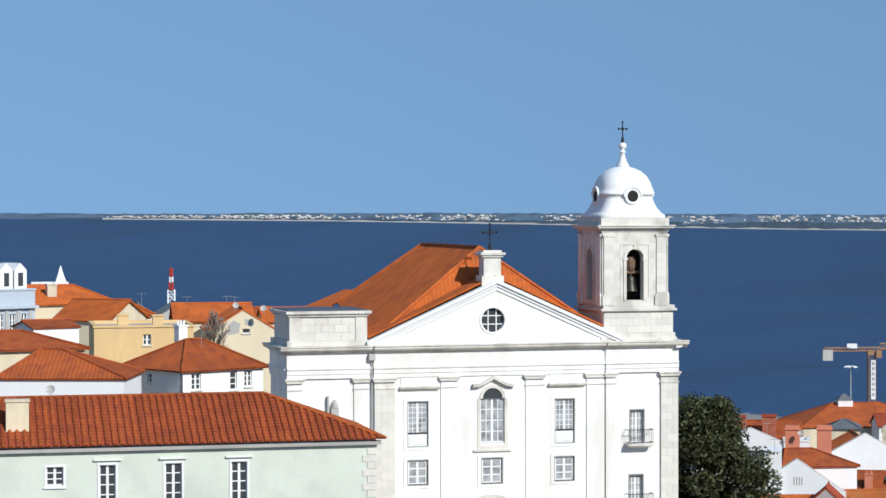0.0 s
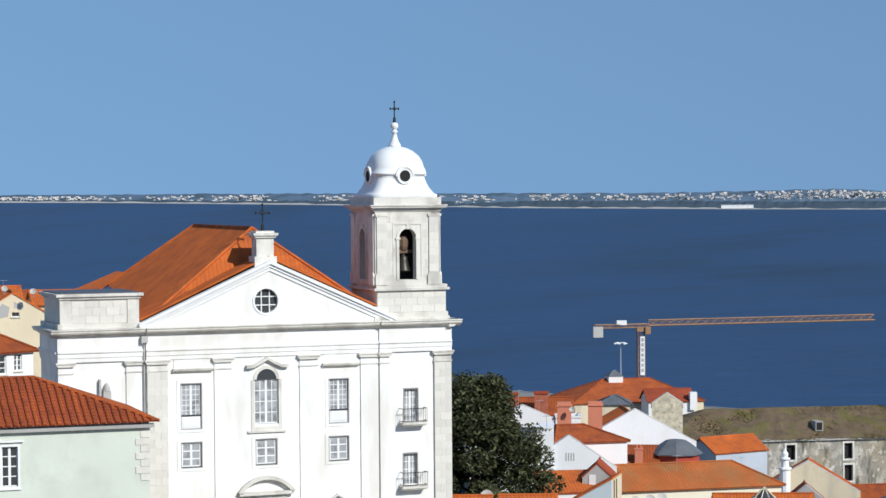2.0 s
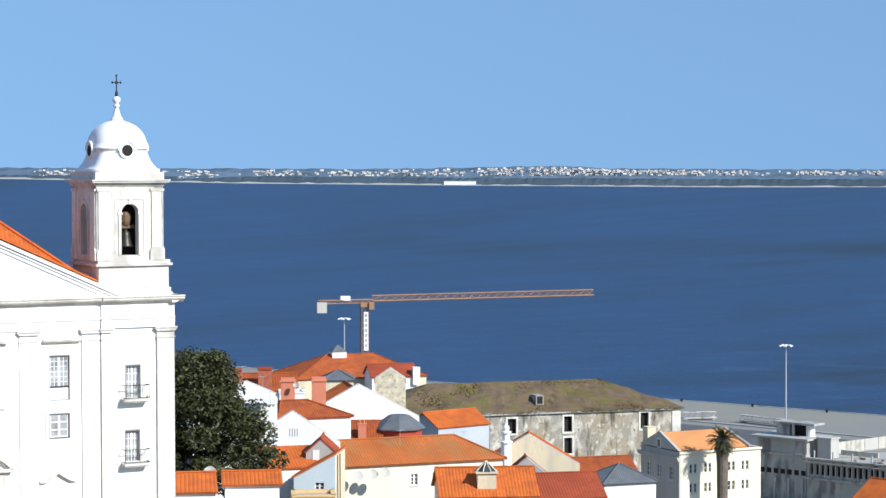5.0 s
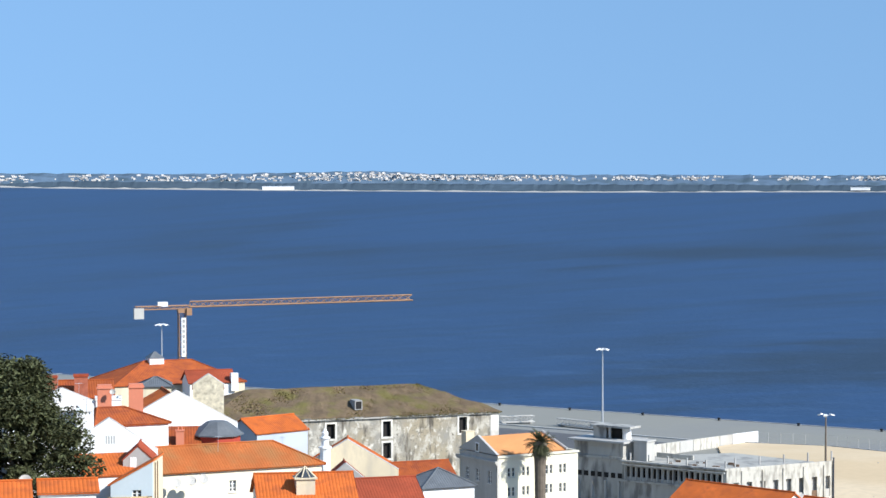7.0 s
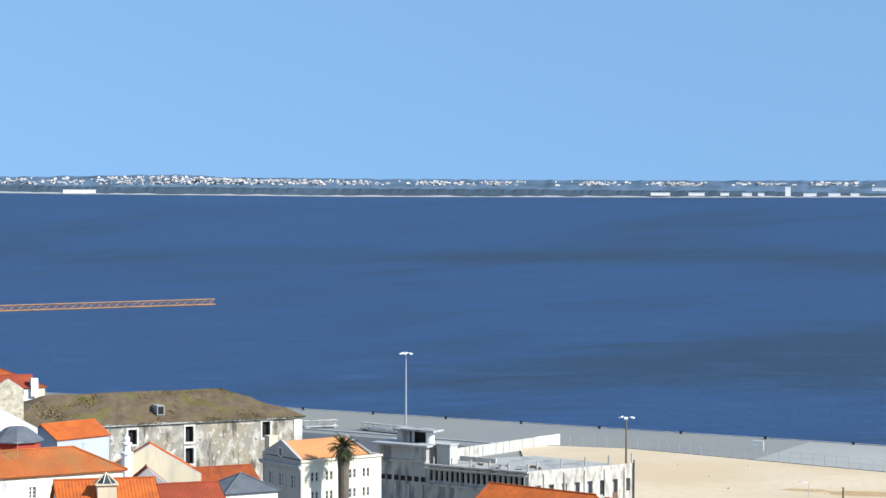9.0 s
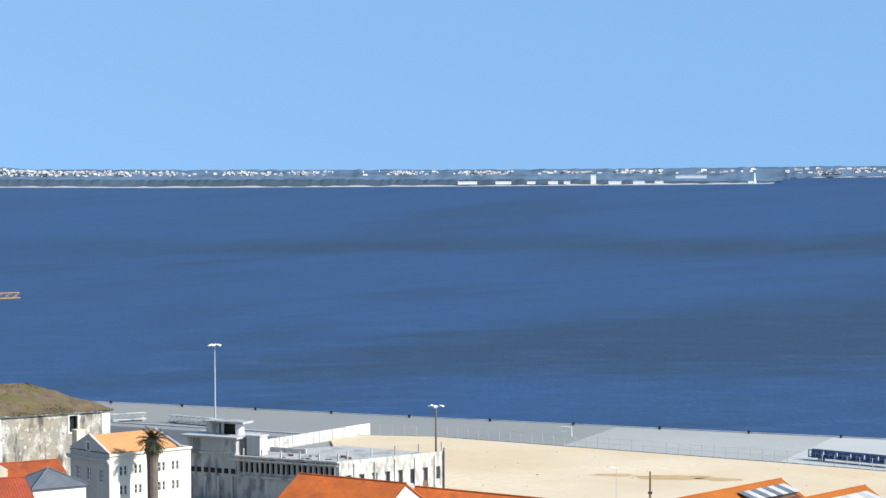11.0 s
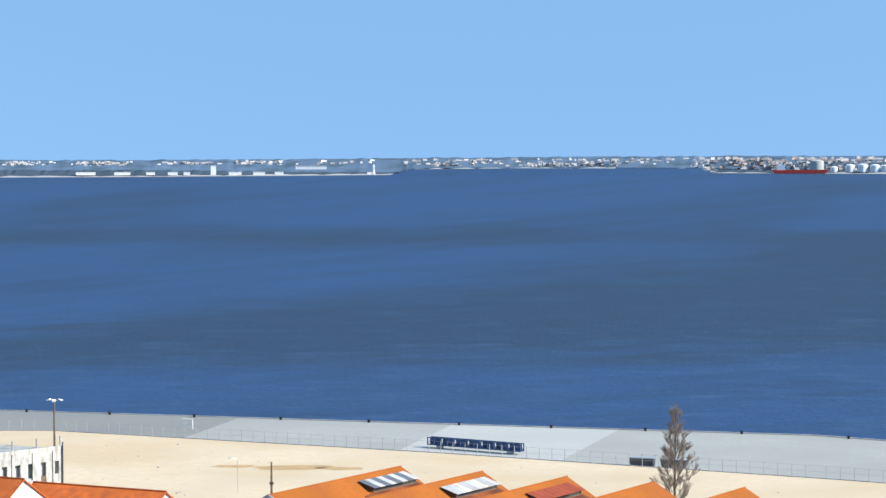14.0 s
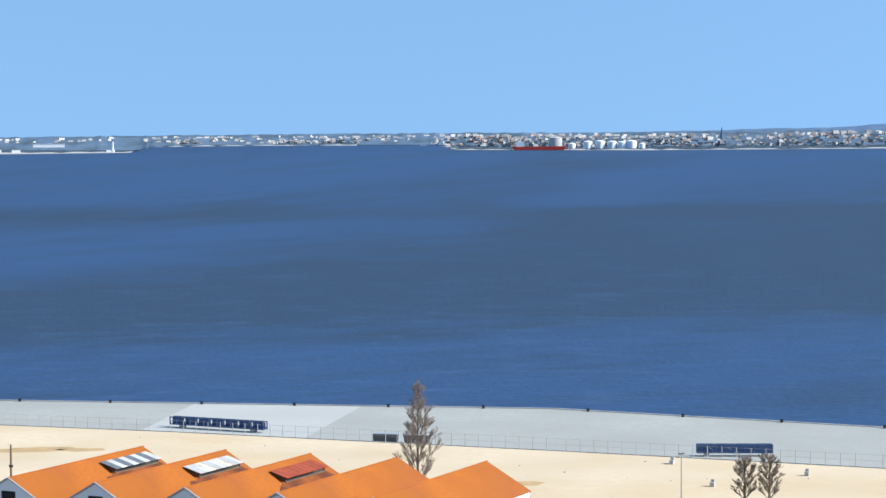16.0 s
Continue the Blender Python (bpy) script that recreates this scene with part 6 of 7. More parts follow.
pts = [(0, 0.3), (23.2, 0.3), (23.2 + 25.3 * math.cos(radians(64.1)), 25.3 * math.sin(radians(64.1))), (10, 26), (0, 12)]
prism(bm, pts, 11.5, 11.95, "z")
part("roof_slab", bm, ROOFSLAB, zb)
bm = bmesh.new()
box(bm, -0.2, -1.0, 12.2, 23.6, -0.002, 12.5)
box(bm, -0.2, -1.3, 11.6, 23.6, -0.9, 11.8)
part("canopy", bm, CONCRETE, zb)
bm = bmesh.new()
box(bm, 0.05, -0.06, 11.8, 25.5, 0.35, 12.5)
part("parapet", bm, GRIMY, zb, m=ZR)
part("drain_pipe", rod(bmesh.new(), (25.3, -0.25, 3.6), (25.3, -0.25, 13.2), 0.16), DARKSTEEL, zb, m=ZR)
rq = random.Random(77)
for k in range(8):
    u = 1.6 + 3.1 * k
    part("window_board", box(bmesh.new(), u, 0.12, 4.6, u + 1.3, 0.2, 4.6 + rq.uniform(1.0, 3.4)), PALECONCRETE if k % 3 else WOOD, zb, m=ZR)
for k in range(5):
    u = 3.4 + 4.9 * k
    part("pilaster", box(bmesh.new(), u, -0.22, 3.6, u + 0.35, -0.002, 11.8), GRIMY, zb, m=ZR)
for k in range(19):
    u = 0.36 + 1.22 * k
    part("mullion", box(bmesh.new(), u, -0.16, 8.6, u + 0.22, -0.002, 11.6), PALECONCRETE, zb)
part("sill_band", box(bmesh.new(), -0.1, -0.5, 8.2, 23.5, -0.163, 8.6), CONCRETE, zb)
part("rear_upstand", box(bmesh.new(), 1.0, 11.0, 11.95, 9.5, 11.4, 12.9), GRIMY, zb)
for k in range(14):
    u, v = rq.uniform(6, 21), rq.uniform(2, 9)
    w = rq.uniform(0.3, 0.9)
    part("roof_debris", prism(bmesh.new(), [(u, v), (u + w * 1.6, v + 0.2), (u + w * 1.4, v + w), (u + 0.1, v + w * 0.8)], 11.94, 12.0 + rq.uniform(0.1, 0.4), "z"), CONCRETE if k % 2 else WOOD, zb)
for k in range(6):
    bm = bmesh.new()
    box(bm, 1.5 + 4.3 * k, -0.1, 12.2, 1.75 + 4.3 * k, 0.15, 13.9)
    part("post", bm, PALECONCRETE, zb)
for k in range(5):
    bm = bmesh.new()
    box(bm, 4 + 5.8 * k, 3, 12.2, 4.25 + 5.8 * k, 3.25, 14.0)
    part("post", bm, GREYPLASTER, zb, m=ZR)
bm = bmesh.new()
box(bm, -12, 0.5, 3.5, -0.4, 8, 15.6)
part("side_block", bm, CONCRETE, zb)
bm = bmesh.new()
box(bm, -13, -0.5, 15.6, 0.4, 8.5, 16.0)
part("side_roof", bm, GREYPLASTER, zb)
bm = bmesh.new()
box(bm, -9.0, 3, 16.0, -6.0, 6, 18.3)
part("roof_hut", bm, CONCRETE, zb)
part("hut_opening", box(bmesh.new(), -5.9, 4.2, 16.0, -3.2, 6, 18.3), VOID, zb)
bm = bmesh.new()
box(bm, -9.5, 2.5, 18.3, 0.0, 6.5, 18.7)
part("hut_roof", bm, CONCRETE, zb)
bm = bmesh.new()
lathe(bm, -5.2, 3.2, [(0.3, 16.0), (0.3, 18.3)], 6)
part("hut_post", bm, PALECONCRETE, zb)
bm = bmesh.new()
box(bm, 1.2, 2.0, 12.2, 4.2, 5.0, 16.0)
box(bm, 1.0, 1.8, 16.0, 4.4, 5.2, 16.3)
part("roof_hut", bm, PALECONCRETE, zb)
bm = bmesh.new()
for k in range(4):
    box(bm, -11 + 3.2 * k, 0.0, 3.5, -10.6 + 3.2 * k, 0.5, 8.0)
part("pier", bm, PALECONCRETE, zb)

# long white boundary wall behind it
wl_ = thing("boundary_wall", 197.5, 485.5, 3.6, 27.5, "long white boundary wall of the port yard", "wall")
for k in range(9):
    bm = bmesh.new()
    box(bm, 5.0 * k, 0, 3.6, 5.0 * k + 4.85, 0.3, 6.3)
    part("panel", bm, WHITE if k > 6 else GRIMY if k % 3 else PALECONCRETE, wl_)

# orange roofs in front of the port building
ha = house("long_house", "house with a broad orange tiled roof", 114.1, 272.8, -62, 17.0, 11.0, 25.9, 29.2, WHITE, TILE, "gable_x", over=0.3)
ha2 = house("long_house", "house with an orange tiled roof and a pale verge", 128.4, 266.7, -62, 20.0, 10.0, 24.4, 27.3, WHITE, TILE, "gable_x", over=0.3)
for s in (-0.35, 10.35):
    bm = bmesh.new()
    rod(bm, (-0.35, s, 24.3), (-0.35, 5, 27.45), 0.28, n=5)
    part("verge", bm, PALECONCRETE, ha2)

# warehouses: parallel gabled sheds with roof lanterns
for k in range(5):
    x, y = 187.8 + 6.9 * k, 310.9 - 13.65 * k
    sh = house("warehouse", "warehouse shed with a weathered orange tiled gable roof", x, y, -68.2, 15.2, 38.5 + 0.6 * k, 11.9, 16.2, WHITE, SHEDTILE, "gable_y", over=0.15,
               category="warehouse", group="warehouse sheds", base=3.6, pitch=0.4)
    bm = bmesh.new()
    box(bm, 6.3, -0.05, 12.6, 8.9, 0.1, 14.2)
    part("louvre", bm, VOID, sh)
    bm = bmesh.new()
    for s in (-1, 1):
        rod(bm, (7.6 + s * 7.8, -0.1, 11.8), (7.6, -0.1, 16.3), 0.16, n=5)
    part("verge", bm, GREYPLASTER, sh)
    if k < 3:
        # a monitor lantern on the slope
        y0, y1 = 23.5, 36.5
        bm = bmesh.new()
        for yy in (y0, y1):
            prism(bm, [(9.5, 14.75), (11.9, 13.6), (11.9, 14.8), (9.5, 15.55)], yy, yy + 0.2)
        box(bm, 11.7, y0, 13.5, 11.9, y1, 14.1)
        box(bm, 11.7, y0, 14.6, 11.9, y1, 14.8)
        lan = part("roof_lantern", bm, WOOD, sh)
        bm = bmesh.new()
        box(bm, 11.75, y0 + 0.2, 14.1, 11.8, y1, 14.6)
        part("glazing", bm, GLASS, lan)
        n = 8
        for i in range(n):
            bm = bmesh.new()
            q0, q1 = y0 - 0.5 + (y1 - y0 + 1.0) * i / n, y0 - 0.5 + (y1 - y0 + 1.0) * (i + 1) / n - 0.08
            prism(bm, [(9.2, 15.69), (12.4, 14.75), (12.4, 14.83), (9.2, 15.77)], q0, q1)
            part("roof_panel", bm, (BROWNTILE if k == 2 else (SLATE, PALECONCRETE)[i % 2] if k == 0 else (GREYPLASTER, PALECONCRETE, OCHRESTONE)[i % 3]), lan)
        bm = bmesh.new()
        # soot and dark old tiles below the lantern
        rs = random.Random(50 + k)
        outline = [(10.4 + rs.uniform(-0.4, 0.4) + 1.8 * (i < 2), y0 - 3 + 2.0 * i) for i in range(int((y1 - y0 + 5) / 2))]
        outline += [(14.0, y1 + 2.2), (15.1, y1 + 2), (15.1, y0 - 6.5), (14.4, y0 - 6)]
        bm = bmesh.new()
        prism(bm, outline, 0.0, 0.03, "z")
        for v in bm.verts:
            v.co.z += 16.2 - 0.566 * (v.co.x - 7.6) + 0.15
        part("old_tiles", bm, SOOT, sh)

# masts and poles
def lamp_mast(name, x, y, z0, z1, heads, label, pole=None):
    ob = thing(name, x, y, z0, 0, label, "lamp")
    bm = bmesh.new()
    lathe(bm, 0, 0, [(0.32, z0), (0.28, z0 + 0.5), (0.22, (z0 + z1) / 2), (0.14, z1)], 8)
    part("pole", bm, pole or STEEL, ob)
    bm = bmesh.new()
    for k in range(heads):
        a = 2 * math.pi * k / heads
        rod(bm, (0, 0, z1 - 0.15), (1.2 * math.cos(a), 1.2 * math.sin(a), z1), 0.05, n=4)
    part("bracket", bm, STEEL, ob)
    for k in range(heads):
        a = 2 * math.pi * k / heads
        c, s = math.cos(a), math.sin(a)
        bm = bmesh.new()
        box(bm, -0.42, -0.35, -0.12, 0.42, 0.35, 0.14)
        part("lamp_head", bm, WHITE, ob, m=pose(1.35 * c, 1.35 * s, z1, 0, 18, math.degrees(a)))
    return ob


lamp_mast("floodlight_mast", 210.6, 542.2, 3.6, 24.2, 6, "tall galvanised floodlight mast on the quay")
lamp_mast("floodlight_mast", 208.2, 412.5, 4.0, 20.8, 3, "tall rusty floodlight mast by the sand lot", BARK)
lamp_mast("floodlight_mast", 105.8, 590.6, 3.6, 29.6, 6, "tall galvanised floodlight mast on the quay")
lp = thing("lamp_post", 306.5, 266.5, 4.0, 0, "slim grey lamp post on the sand lot", "lamp")
part("pole", rod(bmesh.new(), (0, 0, 4), (0, 0, 12.2), 0.11, 0.07), POSTGREY, lp)
bm = bmesh.new()
box(bm, -0.6, -0.25, 12.2, 0.6, 0.25, 12.4)
part("lamp_head", bm, DARKSTEEL, lp)
lp = thing("lamp_post", 230.5, 378.7, 4.0, 0, "thin curved street lamp on the sand lot", "lamp")
bm = bmesh.new()
rod(bm, (0, 0, 4), (0, 0, 10.6), 0.07)
rod(bm, (0, 0, 10.6), (-1.2, 0, 11.0), 0.05)
part("pole", bm, STEEL, lp)
bm = bmesh.new()
box(bm, -2.0, -0.2, 10.95, -1.1, 0.2, 11.15)
part("lamp_head", bm, PALECONCRETE, lp)
up = thing("utility_pole", 231.2, 367.5, 4.0, 0, "dark wooden utility pole", "pole")
bm = bmesh.new()
lathe(bm, 0, 0, [(0.24, 4), (0.2, 9), (0.15, 11.3)], 8)
part("pole", bm, WOOD, up)
bm = bmesh.new()
box(bm, -0.3, -0.3, 7.0, 0.3, 0.3, 7.4)
part("bracket", bm, IRON, up)

# tower crane
cr = thing("tower_crane", 103.6, 550.3, 3.6, 0, "faded orange tower crane with a long lattice jib", "crane")


def lattice(bm, a, b, w, h, n, up=Vector((0, 0, 1)), tri=False, stout=1.0):
    a, b = Vector(a), Vector(b)
    d = (b - a).normalized()
    s = d.cross(up).normalized()
    t = s.cross(d)
    cs = [(-w / 2, 0), (w / 2, 0), (0, h)] if tri else [(-w / 2, -h / 2), (w / 2, -h / 2), (w / 2, h / 2), (-w / 2, h / 2)]
    pts = [[a + (b - a) * (i / n) + s * p + t * q for p, q in cs] for i in range(n + 1)]
    k = len(cs)
    for j in range(k):
        rod(bm, pts[0][j], pts[-1][j], 0.11 * stout, n=4)
    for i in range(n):
        for j in range(k):
            j2 = (j + 1) % k
            rod(bm, pts[i][j], pts[i + 1][j2], 0.06 * stout, n=4)
            rod(bm, pts[i][j], pts[i][j2], 0.05, n=4)


bm = bmesh.new()
lattice(bm, (0, 0, 3.6), (0, 0, 35.2), 1.7, 1.7, 18, up=Vector((0, 1, 0)))
part("mast", bm, CRANEPAINT, cr)
bm = bmesh.new()
lattice(bm, (2, 0.1, 36.6), (59.0, 1.2, 37.2), 1.4, 1.3, 26, tri=True, stout=1.6)
part("jib", bm, CRANEPAINT, cr)
bm = bmesh.new()
lattice(bm, (-11.7, -2, 36.6), (2, 0.1, 36.6), 1.4, 0.8, 8)
part("counter_jib", bm, CRANEPAINT, cr)
bm = bmesh.new()
box(bm, -12.2, -2.8, 34.0, -9.8, -1.4, 36.6)
part("counterweight", bm, PALECONCRETE, cr)
bm = bmesh.new()
box(bm, -6.2, -1.8, 36.9, -3.8, -0.4, 38.0)
part("winch_housing", bm, WHITE, cr)
bm = bmesh.new()
box(bm, -1.1, -1.1, 35.2, 1.1, 1.1, 36.3)
part("turntable", bm, CRANEPAINT, cr)
bm = bmesh.new()
box(bm, 0.9, -1.6, 34.6, 2.2, -0.3, 36.4)
part("cab", bm, CRANEPAINT, cr)
bm = bmesh.new()
box(bm, -0.3, -0.95, 24.5, 0.8, -0.88, 34.0)
part("banner", bm, WHITE, cr)
for k in range(7):
    bm = bmesh.new()
    box(bm, -0.05, -0.99, 25.3 + 1.25 * k, 0.55, -0.96, 26.1 + 1.25 * k)
    part("mark", bm, GREYPLASTER, cr)

# red and white lattice mast
rm = thing("radio_mast", -49.8, 417.0, 43.0, 0, "red and white lattice radio mast behind the roofs", "mast")
for z0, z1, w0, m_ in ((43, 52.3, 1.54, REDPAINT), (52.3, 55.8, 1.19, WHITE), (55.8, 57.2, 0.63, REDPAINT), (57.2, 58.2, 0.56, WHITE), (58.2, 59.8, 0.42, REDPAINT)):
    bm = bmesh.new()
    lattice(bm, (0, 0, z0), (0, 0, z1), w0, w0, max(2, round((z1 - z0) / 0.8)), up=Vector((0, 1, 0)))
    part("section", bm, m_, rm)

# fence along the sand lot
fence = thing("fence", 232, 503.3, 4.0, 0, "thin wire-mesh fence on steel posts along the sand lot", "fence")
FPTS = [(232.5, 504), (248.3, 491.6), (296.4, 405.8), (336.5, 323.8), (363.6, 264.3), (405.5, 160.5)]
bmp = bmesh.new()
box(bmp, -0.05, -0.05, 0, 0.05, 0.05, 2.6)
pm = bpy.data.meshes.new("post")
bmp.to_mesh(pm)
bmp.free()
pm.materials.append(WIREGREY)
for (ax, ay), (bx, by) in zip(FPTS, FPTS[1:]):
    l = math.hypot(bx - ax, by - ay)
    for k in range(int(l / 3.0)):
        t = k * 3.0 / l
        p = new("post", pm)
        p.parent = fence
        p.location = (ax + (bx - ax) * t - 232, ay + (by - ay) * t - 503.3, 0)
    for z in (4.05, 5.3, 6.5):
        part("wire", rod(bmesh.new(), (ax - 232, ay - 503.3, z), (bx - 232, by - 503.3, z), 0.02, n=4), WIREGREY, fence)
    part("kerb", prism(bmesh.new(), [(ax - 232 - 0.4, ay - 503.3), (bx - 232 - 0.4, by - 503.3), (bx - 232 + 0.1, by - 503.3), (ax - 232 + 0.1, ay - 503.3)], 3.9, 4.12, "z"), GREYPLASTER, fence)


def gangway(x, y, yaw, n, sec, h, label):
    """A row of dark blue lattice gangway sections lying on blocks."""
    g = thing("gangway", x, y, 3.62, yaw, label, "gangway")
    for k in range(n):
        u0, u1 = k * sec, (k + 1) * sec - 0.12
        bm = bmesh.new()
        for yy in (0, 1.6):
            box(bm, u0, yy, 4.3, u1, yy + 0.2, 4.6)
            box(bm, u0, yy, 4.3 + h - 0.2, u1, yy + 0.2, 4.3 + h)
            for j in range(3):
                c = u0 + (u1 - u0) * j / 2
                box(bm, min(c, u1 - 0.2), yy, 4.6, min(c, u1 - 0.2) + 0.2, yy + 0.2, 4.3 + h - 0.2)
            rod(bm, (u0, yy + 0.1, 4.45), ((u0 + u1) / 2, yy + 0.1, 4.2 + h), 0.06, n=4)
            rod(bm, ((u0 + u1) / 2, yy + 0.1, 4.2 + h), (u1, yy + 0.1, 4.45), 0.06, n=4)
        box(bm, u0, 0.2, 4.35, u1, 1.6, 4.45)
        box(bm, u0 + 0.15, 1.05, 4.45, u1 - 0.15, 1.1, 4.1 + h)
        part("section", bm, BLUESTEEL, g)
    for k in range(2):
        bm = bmesh.new()
        u = n * sec * (0.1 + 0.75 * k)
        box(bm, u, 0.1, 3.62, u + 1.0, 1.7, 4.3)
        part("block", bm, GREYPLASTER, g)
    return g


gangway(302.2, 414.4, -68.6, 7, 3.5, 1.8, "row of navy steel gangway sections lying on the quay")
gangway(351.5, 301.5, -44.4, 4, 3.9, 1.8, "navy steel lattice gangway lying on the quay")
for k, (x, y, yaw) in enumerate(((190.0, 562.5, -3), (203.1, 554.1, -63.5))):
    g = thing("gangway", x, y, 3.62, yaw, "long pale steel gangway stored on the quay", "gangway")
    ln_ = 9.0 if k == 0 else 18.0
    bm = bmesh.new()
    lattice(bm, (0, 0, 4.9), (ln_, 0, 4.9), 1.6, 1.4, int(ln_ / 1.5))
    box(bm, 0, -0.9, 4.0, ln_, 0.9, 4.2)
    part("truss", bm, PALECONCRETE, g)
    bm = bmesh.new()
    for u in (0.5, ln_ - 1.2):
        box(bm, u, -0.8, 3.62, u + 0.7, 0.8, 4.0)
    part("block", bm, GREYPLASTER, g)
for x, y in ((317.6, 362.9), (321.0, 356.8)):
    sk = thing("skip", x, y, 3.62, -56, "grey steel skip by the fence", "skip")
    bm = bmesh.new()
    prism(bm, [(0.4, 3.62), (5.0, 3.62), (5.4, 5.6), (0, 5.6)], 0, 2.2)
    part("body", bm, DARKSTEEL, sk)
    bm = bmesh.new()
    box(bm, -0.1, -0.1, 5.6, 5.5, 2.3, 5.75)
    part("rim", bm, STEEL, sk)
goal = thing("barrier", 276.2, 479.8, 3.6, -56, "small white steel frame barrier on the quay", "barrier")
bm = bmesh.new()
for a, b in (((0, 0, 3.6), (0, 0, 6.0)), ((3, 0, 3.6), (3, 0, 6.0)), ((0, 0, 6.0), (3, 0, 6.0)), ((0, 0, 4.8), (3, 0, 4.8))):
    rod(bm, a, b, 0.10, n=4)
part("frame", bm, WHITE, goal)

# ---------------------------------------------------------------- trees
def leaf_cloud(bm, rng, centre, radii, count, size):
    for _ in range(count):
        while True:
            v = Vector((rng.uniform(-1, 1), rng.uniform(-1, 1), rng.uniform(-1, 1)))
            if 0.35 < v.length < 1:
                break
        c = Vector(centre) + Vector((v.x * radii[0], v.y * radii[1], v.z * radii[2]))
        s = size * rng.uniform(0.6, 1.3)
        q = Euler((rng.uniform(-0.9, 0.9), rng.uniform(-0.9, 0.9), rng.uniform(0, 6.28))).to_matrix()
        vs = [bm.verts.new(c + q @ Vector(p)) for p in ((-s, 0, 0), (0, -s * 0.45, s * 0.12), (s, 0, 0), (0, s * 0.45, s * 0.12))]
        bm.faces.new(vs)


def big_tree(x, y, z0, ztop, rad, label):
    rng = random.Random(21)
    tr = thing("pine_tree", x, y, z0, 0, label, "tree")
    bm = bmesh.new()
    rod(bm, (0, 0, z0), (0.2, 0, z0 + 4), 0.45, 0.35, 8)
    ends = []
    for k in range(9):
        a = 2 * math.pi * k / 9 + rng.uniform(-0.2, 0.2)
        e = (rad * 0.55 * math.cos(a), rad * 0.55 * math.sin(a), z0 + rng.uniform(5, 9))
        rod(bm, (0.2, 0, z0 + 3 + rng.uniform(0, 1.5)), e, 0.18, 0.07, 6)
        ends.append(e)
    part("trunk", bm, BARK, tr)
    bm = bmesh.new()
    for k in range(150):
        t = rng.random()
        z = z0 + 2.5 + (ztop - z0 - 3.3) * t
        rr = rad * (1 - 0.80 * t ** 1.7) * rng.random() ** 0.38
        a = rng.uniform(0, 6.28)
        s = rng.uniform(0.9, 1.6)
        leaf_cloud(bm, rng, (rr * math.cos(a), rr * math.sin(a), z), (s * 1.2, s * 1.2, s * 0.85), 330, 0.24)
    part("crown", bm, LEAF, tr)
    return tr


big_tree(23.2, 204.0, 38.5, 53.6, 7.4, "dense dark green pine tree beside the church")


def bare_tree(name, x, y, z0, ztop, spread, seed, label):
    rng = random.Random(seed)
    tr = thing(name, x, y, z0, 0, label, "tree")
    h = ztop - z0
    bt, bw = bmesh.new(), bmesh.new()
    rod(bt, (0, 0, z0), (0, 0, z0 + h * 0.55), 0.28, 0.14, 8)
    rod(bt, (0, 0, z0 + h * 0.55), (0.1, 0, z0 + h * 0.95), 0.14, 0.03, 6)

    def twig(p, d, length, r, depth):
        q = p + d * length
        rod(bt if depth < 2 else bw, p, q, r, r * 0.55, 4 if depth else 5)
        if depth >= 4:
            return
        for _ in range(5 if depth else 7):
            s = rng.uniform(0.25, 1.0)
            nd = (d + Vector((rng.uniform(-1, 1), rng.uniform(-1, 1), rng.uniform(-0.2, 0.8))) * 0.55).normalized()
            twig(p + d * length * s, nd, length * rng.uniform(0.38, 0.6), max(r * 0.5, 0.014), depth + 1)
    for k in range(30):
        t = 0.13 + 0.82 * k / 30
        a = k * 2.4
        lean = (0.62 - 0.30 * t) * spread / 4.2
        reach = h * (0.225 * math.sqrt(1 - t) + 0.02) if spread < 5 else min(h * 0.25, h * (1 - t) * 0.8)
        d = Vector((math.cos(a) * lean, math.sin(a) * lean, 1)).normalized()
        twig(Vector((0, 0, z0 + h * t)), d, reach * rng.uniform(0.75, 1.0), 0.07, 0)
    part("trunk", bt, BARK, tr)
    part("crown", bw, TWIG, tr)
    return tr


bare_tree("poplar", 266.7, 292.6, 4.0, 26.0, 4.9, 3, "tall bare poplar with fine upright twigs")
bare_tree("bare_tree", 308.0, 253.2, 4.0, 13.0, 8.0, 8, "small round bare winter tree on the sand lot")
bare_tree("bare_tree", 310.6, 249.8, 4.0, 13.4, 7.5, 12, "small bare winter tree beside its twin")
bare_tree("bare_tree", -23.8, 236.0, 45.0, 59.3, 4.5, 9, "bare winter tree between the roofs")

pl = thing("palm_tree", 132.45, 370.75, 6.0, 0, "tall date palm with a shaggy trunk", "palm")
bm = bmesh.new()
rng = random.Random(2)
lathe(bm, 0, 0, [(0.95, 6), (0.9, 10), (0.95, 15), (1.0, 18.8), (1.2, 21.8), (1.25, 22.5), (0.6, 23.1)], 12)
part("trunk", bm, BARK, pl)
bm = bmesh.new()
